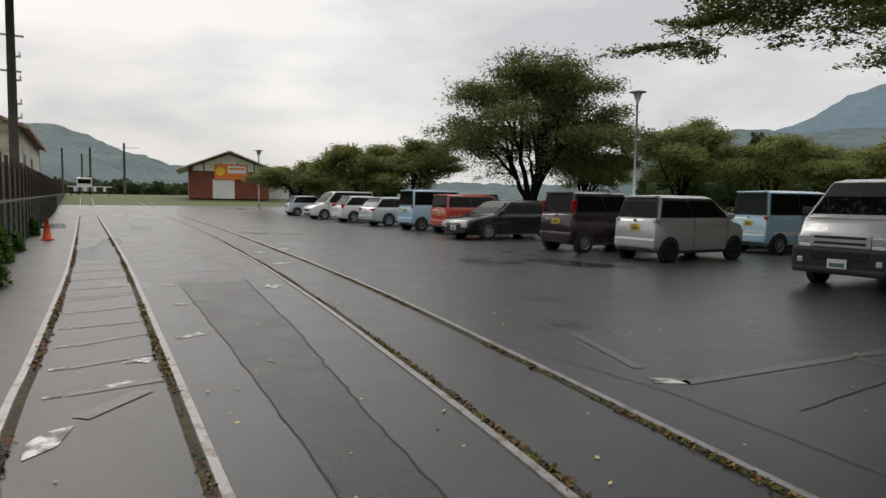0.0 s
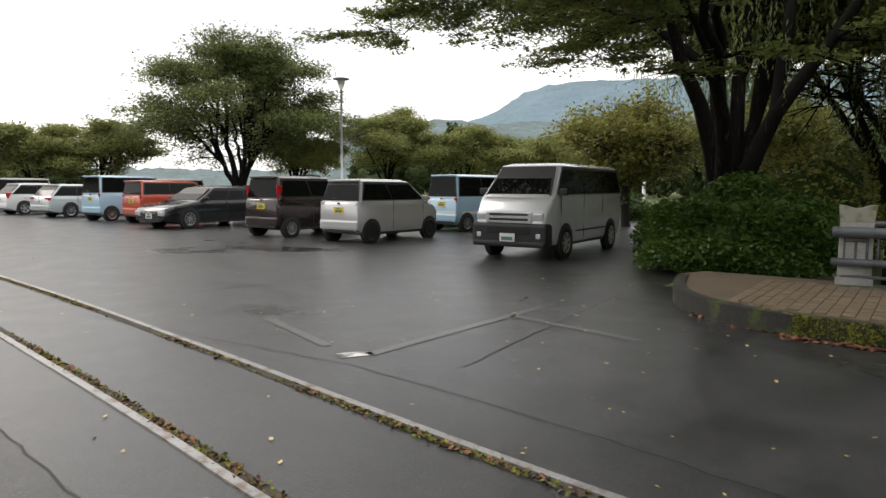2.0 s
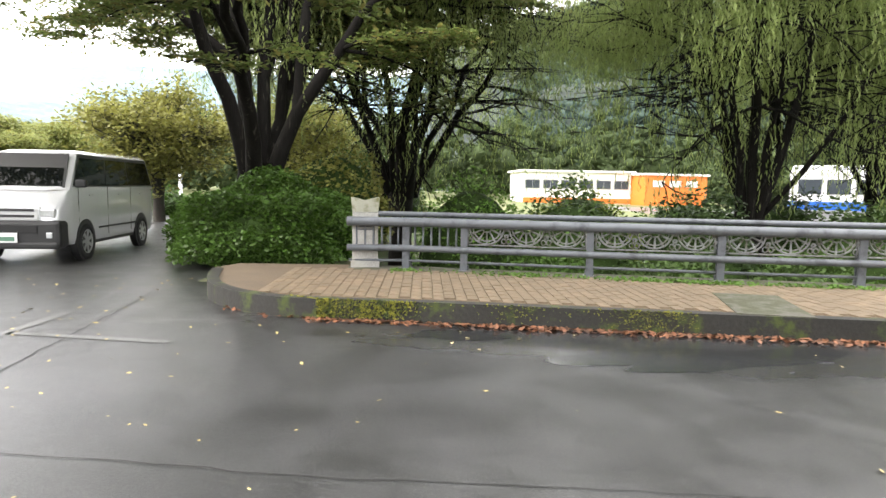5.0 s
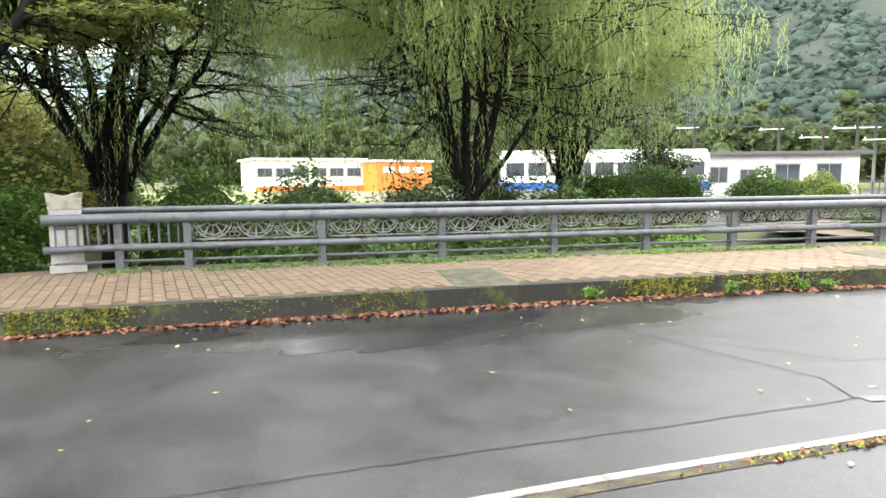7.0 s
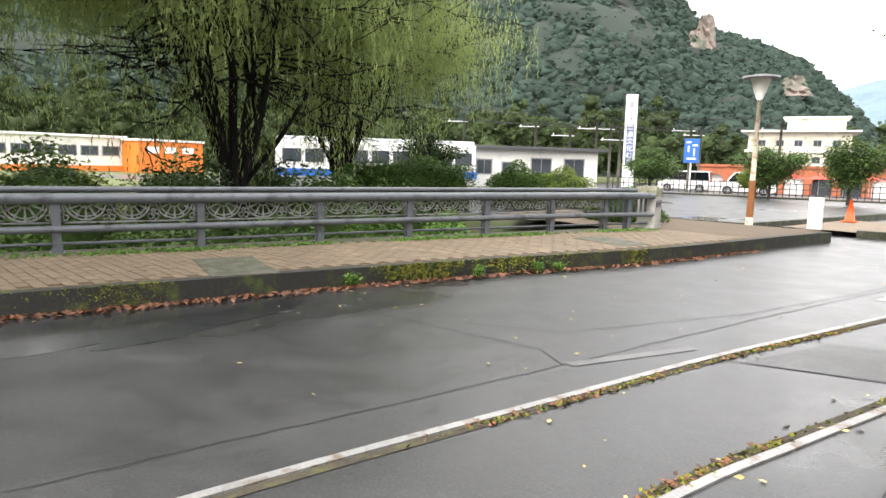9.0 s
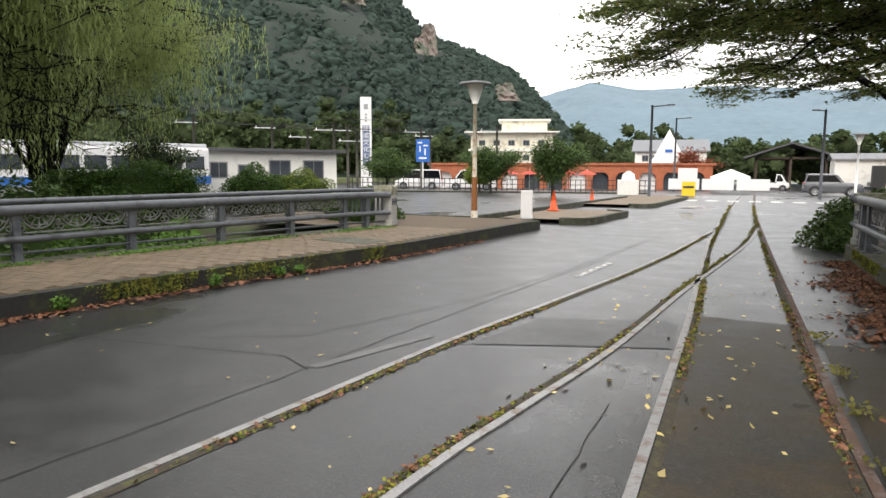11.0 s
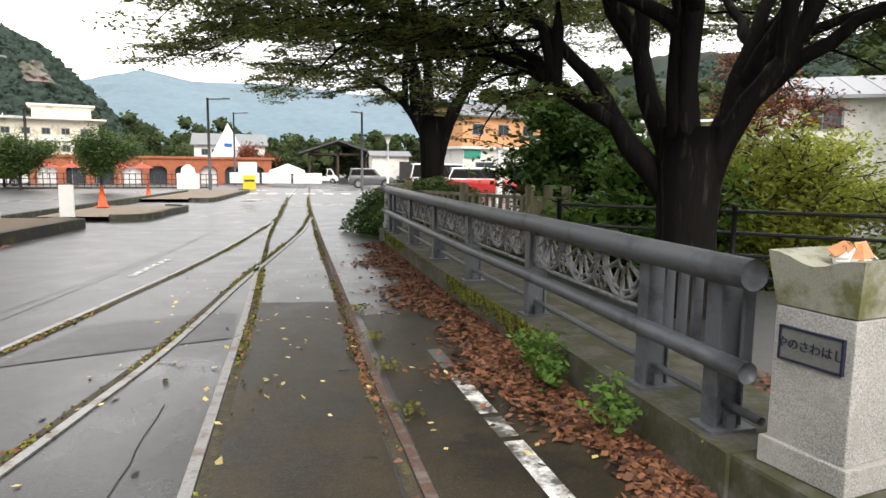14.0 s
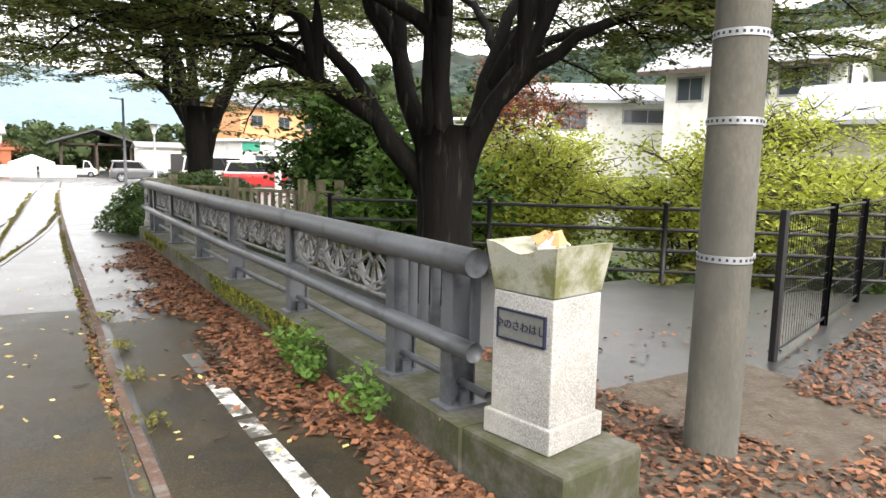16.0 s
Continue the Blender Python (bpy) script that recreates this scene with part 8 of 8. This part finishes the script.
car("white_van", "white van in the lot behind the fence", "van", (-8.6, -41.0), 172, PNT["white"], 4.6, 1.7, 1.9, 1.05, 0.2, [(-2.3, 1.0), (1.3, 1.05), (1.8, 0.95), (2.3, 0.8)], (-2.25, -2.1, 1.0, 1.7), (-1.35, 1.45), 0.32, 1, "w", 6)
car("white_van", "white van parked by the station fence", "van", (23.5, -57.5), 20, PNT["white"], 4.6, 1.7, 1.9, 1.05, 0.2, [(-2.3, 1.0), (1.3, 1.05), (1.8, 0.95), (2.3, 0.8)], (-2.25, -2.1, 1.0, 1.7), (-1.35, 1.45), 0.32, 1, "w", 6)
car("white_van", "white van parked by the station fence", "van", (29.5, -58.5), 20, PNT["white"], 4.6, 1.7, 1.9, 1.05, 0.2, [(-2.3, 1.0), (1.3, 1.05), (1.8, 0.95), (2.3, 0.8)], (-2.25, -2.1, 1.0, 1.7), (-1.35, 1.45), 0.32, 1, "w", 6)
bu = thing("coach", "white coach with a dark windscreen behind the fence", "bus", (-15.6, -34.4, 0.0), 105)
part("body", box(bmesh.new(), (0, 0, 1.75), (8.5, 2.4, 2.7), bevel=0.18), PNT["white"], bu)
part("windscreen", box(bmesh.new(), (4.24, 0, 2.05), (0.08, 2.15, 1.5), bevel=0.03), M["car_glass"], bu)
part("bumper", box(bmesh.new(), (4.22, 0, 0.75), (0.12, 2.3, 0.6), bevel=0.05), M["trim"], bu)
for s in (1, -1):
    part("side_glass", box(bmesh.new(), (0, s * 1.19, 2.2), (7.6, 0.06, 1.1), bevel=0.02), M["car_glass"], bu)
    part("mirror", box(bmesh.new(), (4.45, s * 1.3, 2.3), (0.14, 0.2, 0.5), bevel=0.03), M["trim"], bu)
    for x in (-2.6, 2.6):
        part("wheel", lathe(bmesh.new(), [(0.48, -0.14), (0.48, 0.14)], 20), M["tyre"], bu).matrix_basis = pose(x, s * 1.08, 0.48)
lo = thing("locomotive", "black preserved locomotive by the shed", "locomotive", (-11.2, -74.0, -0.7), 85)
part("boiler", tube(bmesh.new(), [(-3, 0, 1.55), (2.5, 0, 1.55)], 0.62, 18), M["black"], lo, smooth=True)
part("cab", box(bmesh.new(), (3.2, 0, 1.55), (1.8, 2.0, 2.0), bevel=0.05), M["trim"], lo)
part("footplate", box(bmesh.new(), (0, 0, 0.85), (7.2, 2.1, 0.25)), M["black"], lo)
part("chimney", tube(bmesh.new(), [(-2.5, 0, 2.0), (-2.5, 0, 2.6)], [0.18, 0.24], 12), M["black"], lo)
for s in (1, -1):
    for x in (-1.8, -0.6, 0.6, 1.8):
        part("wheel", lathe(bmesh.new(), [(0.48, -0.06), (0.48, 0.06)], 18), M["trim"], lo).matrix_basis = pose(x, s * 0.6, 0.5)
house("white_hut", "low white hut with grey roof near the shed", (-9.6, -78), 0, 4.2, 4.2, 2.6, M["white_wall"], M["roof_grey"], 0.5, 0.3, [("f", 0, 1.0, 0.7, 0.6)], z=-0.1)
gs = house("rental_office", "white single-storey office with green sign panels", (-15.8, -56.5), 195, 8, 5, 2.9, M["white_wall"], M["white_plain"], 0, 0.4, [("f", -2, 1.2, 1.6, 1.2), ("f", 1.5, 1.2, 1.6, 1.2)], z=0.0)
for x in (-3.2, 2.9):
    part("sign_panel", box(bmesh.new(), (x, -2.62, 2.5), (1.5, 0.08, 0.6)), M["green_sign"], gs)
og = house("guest_house", "peach-coloured guest house with grey tiled roof", (-18.9, -70), 195, 9.5, 8, 5.6, M["orange_wall"], M["roof_grey"], 1.4, 0.6, [("f", -3, 4.2, 1.2, 1.0), ("f", 0, 4.2, 1.2, 1.0), ("f", 3, 4.2, 1.2, 1.0), ("f", -2, 1.6, 1.4, 1.0), ("f", 2, 1.6, 1.4, 1.0)], z=1.0)
gp = thing("green_post_sign", "white post with a narrow sign by the lot", "sign", (-7.4, -25.5, 0.0), 20)
part("post", box(bmesh.new(), (0, 0, 1.05), (0.22, 0.12, 2.1), bevel=0.01), M["white_plain"], gp)
part("cap", box(bmesh.new(), (0, 0, 2.15), (0.26, 0.15, 0.12), bevel=0.01), M["galv"], gp)

# houses on the right
hs = house("house", "white plastered house with grey tiled gable roof", (-26.7, -18.3), 110, 6.5, 7.0, 5.05, M["white_wall"], M["roof_tile"], 1.4, 0.9, [("f", 1.95, 4.2, 1.6, 1.0), ("f", 0.45, 4.1, 0.6, 0.9), ("f", -2.2, 4.1, 1.0, 0.9), ("r", -2.5, 4.4, 0.5, 0.8), ("r", 1.2, 4.3, 1.0, 0.9)], z=0.6)
part("fascia", box(bmesh.new(), (0, -4.42, 4.72), (8.3, 0.05, 0.18)), M["timber_dark"], hs, "dark eaves fascia and gutter")
part("downpipe", tube(bmesh.new(), [(3.1, -3.56, 0.1), (3.1, -3.56, 4.6)], 0.05, 8), M["white_plain"], hs)
part("bargeboard", prism(bmesh.new(), [(-4.4, 4.52), (0, 6.28), (4.4, 4.52), (4.4, 4.72), (0, 6.48), (-4.4, 4.72)], 4.12, 4.17, "x"), M["wood"], hs, "brown timber bargeboard under the gable")
hs2 = house("house", "cream plastered low wing with a dark window row", (-23.7, -26.2), 149.7, 7.4, 7.0, 3.9, M["white_wall"], M["roof_tile"], 1.0, 0.7, [("f", 1.9, 3.2, 2.2, 0.6), ("f", -1.6, 3.0, 1.4, 0.9)], z=0.6)
house("porch", "small tiled porch roof in front of the white house", (-22.0, -11.9), 110, 2.6, 2.4, 2.65, M["plaster"], M["roof_tile"], 0.85, 0.55, (), z=0.6)
house("apartment_house", "pale grey apartment house behind the maples", (-33.0, -52.0), 145, 8, 8, 5.2, M["plaster"], M["white_plain"], 0, 0.3, [("b", -2.5, 4.1, 1.6, 1.2), ("b", 2.0, 4.1, 1.6, 1.2), ("f", -2.5, 4.1, 1.6, 1.2), ("f", 2.0, 4.1, 1.6, 1.2)], z=0.0)
st = thing("stone_steps", "mossy stone garden steps below the maples", "steps", (-9.0, -7.2, -0.9), 40)
for k in range(4):
    part("step", box(bmesh.new(), (0, 0.35 * k, 0.09 + 0.17 * k), (1.5, 0.42, 0.18), bevel=0.02), M["kerb"], st)

# ---- paving blocks of the footway, the nearest stretch piece by piece ----
def block_mesh(l, w, h):
    bm = bmesh.new()
    box(bm, (0, 0, 0), (l, w, h), taper=0.965)
    me = bpy.data.meshes.new("paver")
    bm.to_mesh(me)
    bm.free()
    me.materials.append(M["brick"])
    return me


pave = bpy.data.objects["pavement"]
BL = block_mesh(0.238, 0.118, 0.03)
rndp = random.Random(77)
V, F = [], []
count = 0
cube = [Vector(v.co) for v in BL.vertices]
cf = [list(p.vertices) for p in BL.polygons]
y = 1.6
row = 0
while y > -13.0:
    x0 = lerp_line([(b, a) for a, b in KERB_L[::-1]], y) + 0.17
    x1 = (lerp_line(RAIL_L, y) if y < 0.8 else 10.3) - 0.42
    x = x0 + (0.12 if row % 2 else 0.0)
    while x < x1:
        if count < 300 and -4.2 < y < 0.6 and x < x0 + 1.1:
            o = new("brick", BL)
            o.parent = pave
            o.matrix_basis = pose(x + 0.12, y - 0.06, 0.2085 + rndp.uniform(-0.002, 0.002), rndp.uniform(-0.6, 0.6), rndp.uniform(-0.6, 0.6), rndp.uniform(-0.8, 0.8))
            count += 1
        else:
            b0 = len(V)
            dz = rndp.uniform(-0.002, 0.002)
            V += [(c.x + x + 0.12, c.y + y - 0.06, c.z + 0.2085 + dz) for c in cube]
            F += [[b0 + i for i in f] for f in cf]
        x += 0.244
    y -= 0.1235
    row += 1
me = bpy.data.meshes.new("footway_paving")
me.from_pydata(V, [], F)
me.materials.append(M["brick_isl"])
tagged(new("footway_paving", me), "damp tan paving blocks of the footway", "paving", kind="stuff")
tagged(part("manhole_cover", box(bmesh.new(), (7.4, -3.9, 0.224), (1.35, 0.72, 0.012), -14), M["slab"]), "grey drain slab across the footway", "cover", kind="structure")
tagged(part("manhole_cover", box(bmesh.new(), (6.4, -10.2, 0.222), (1.2, 0.7, 0.012), -14), M["slab"]), "grey drain slab across the footway", "cover", kind="structure")
for k, (x, y) in enumerate(((2.2, -27.0), (4.2, -20.5), (-2.8, -21.0), (-3.6, -17.5), (-3.0, -25.0))):
    mh = lathe(bmesh.new(), [(0.32, 0.0), (0.32, 0.006)], 24)
    tagged(part("manhole_cover", mh, M["joint"]), "round dark iron manhole cover in the road", "cover", kind="structure").matrix_basis = pose(x, y, 0.002, 90, 0, 0)
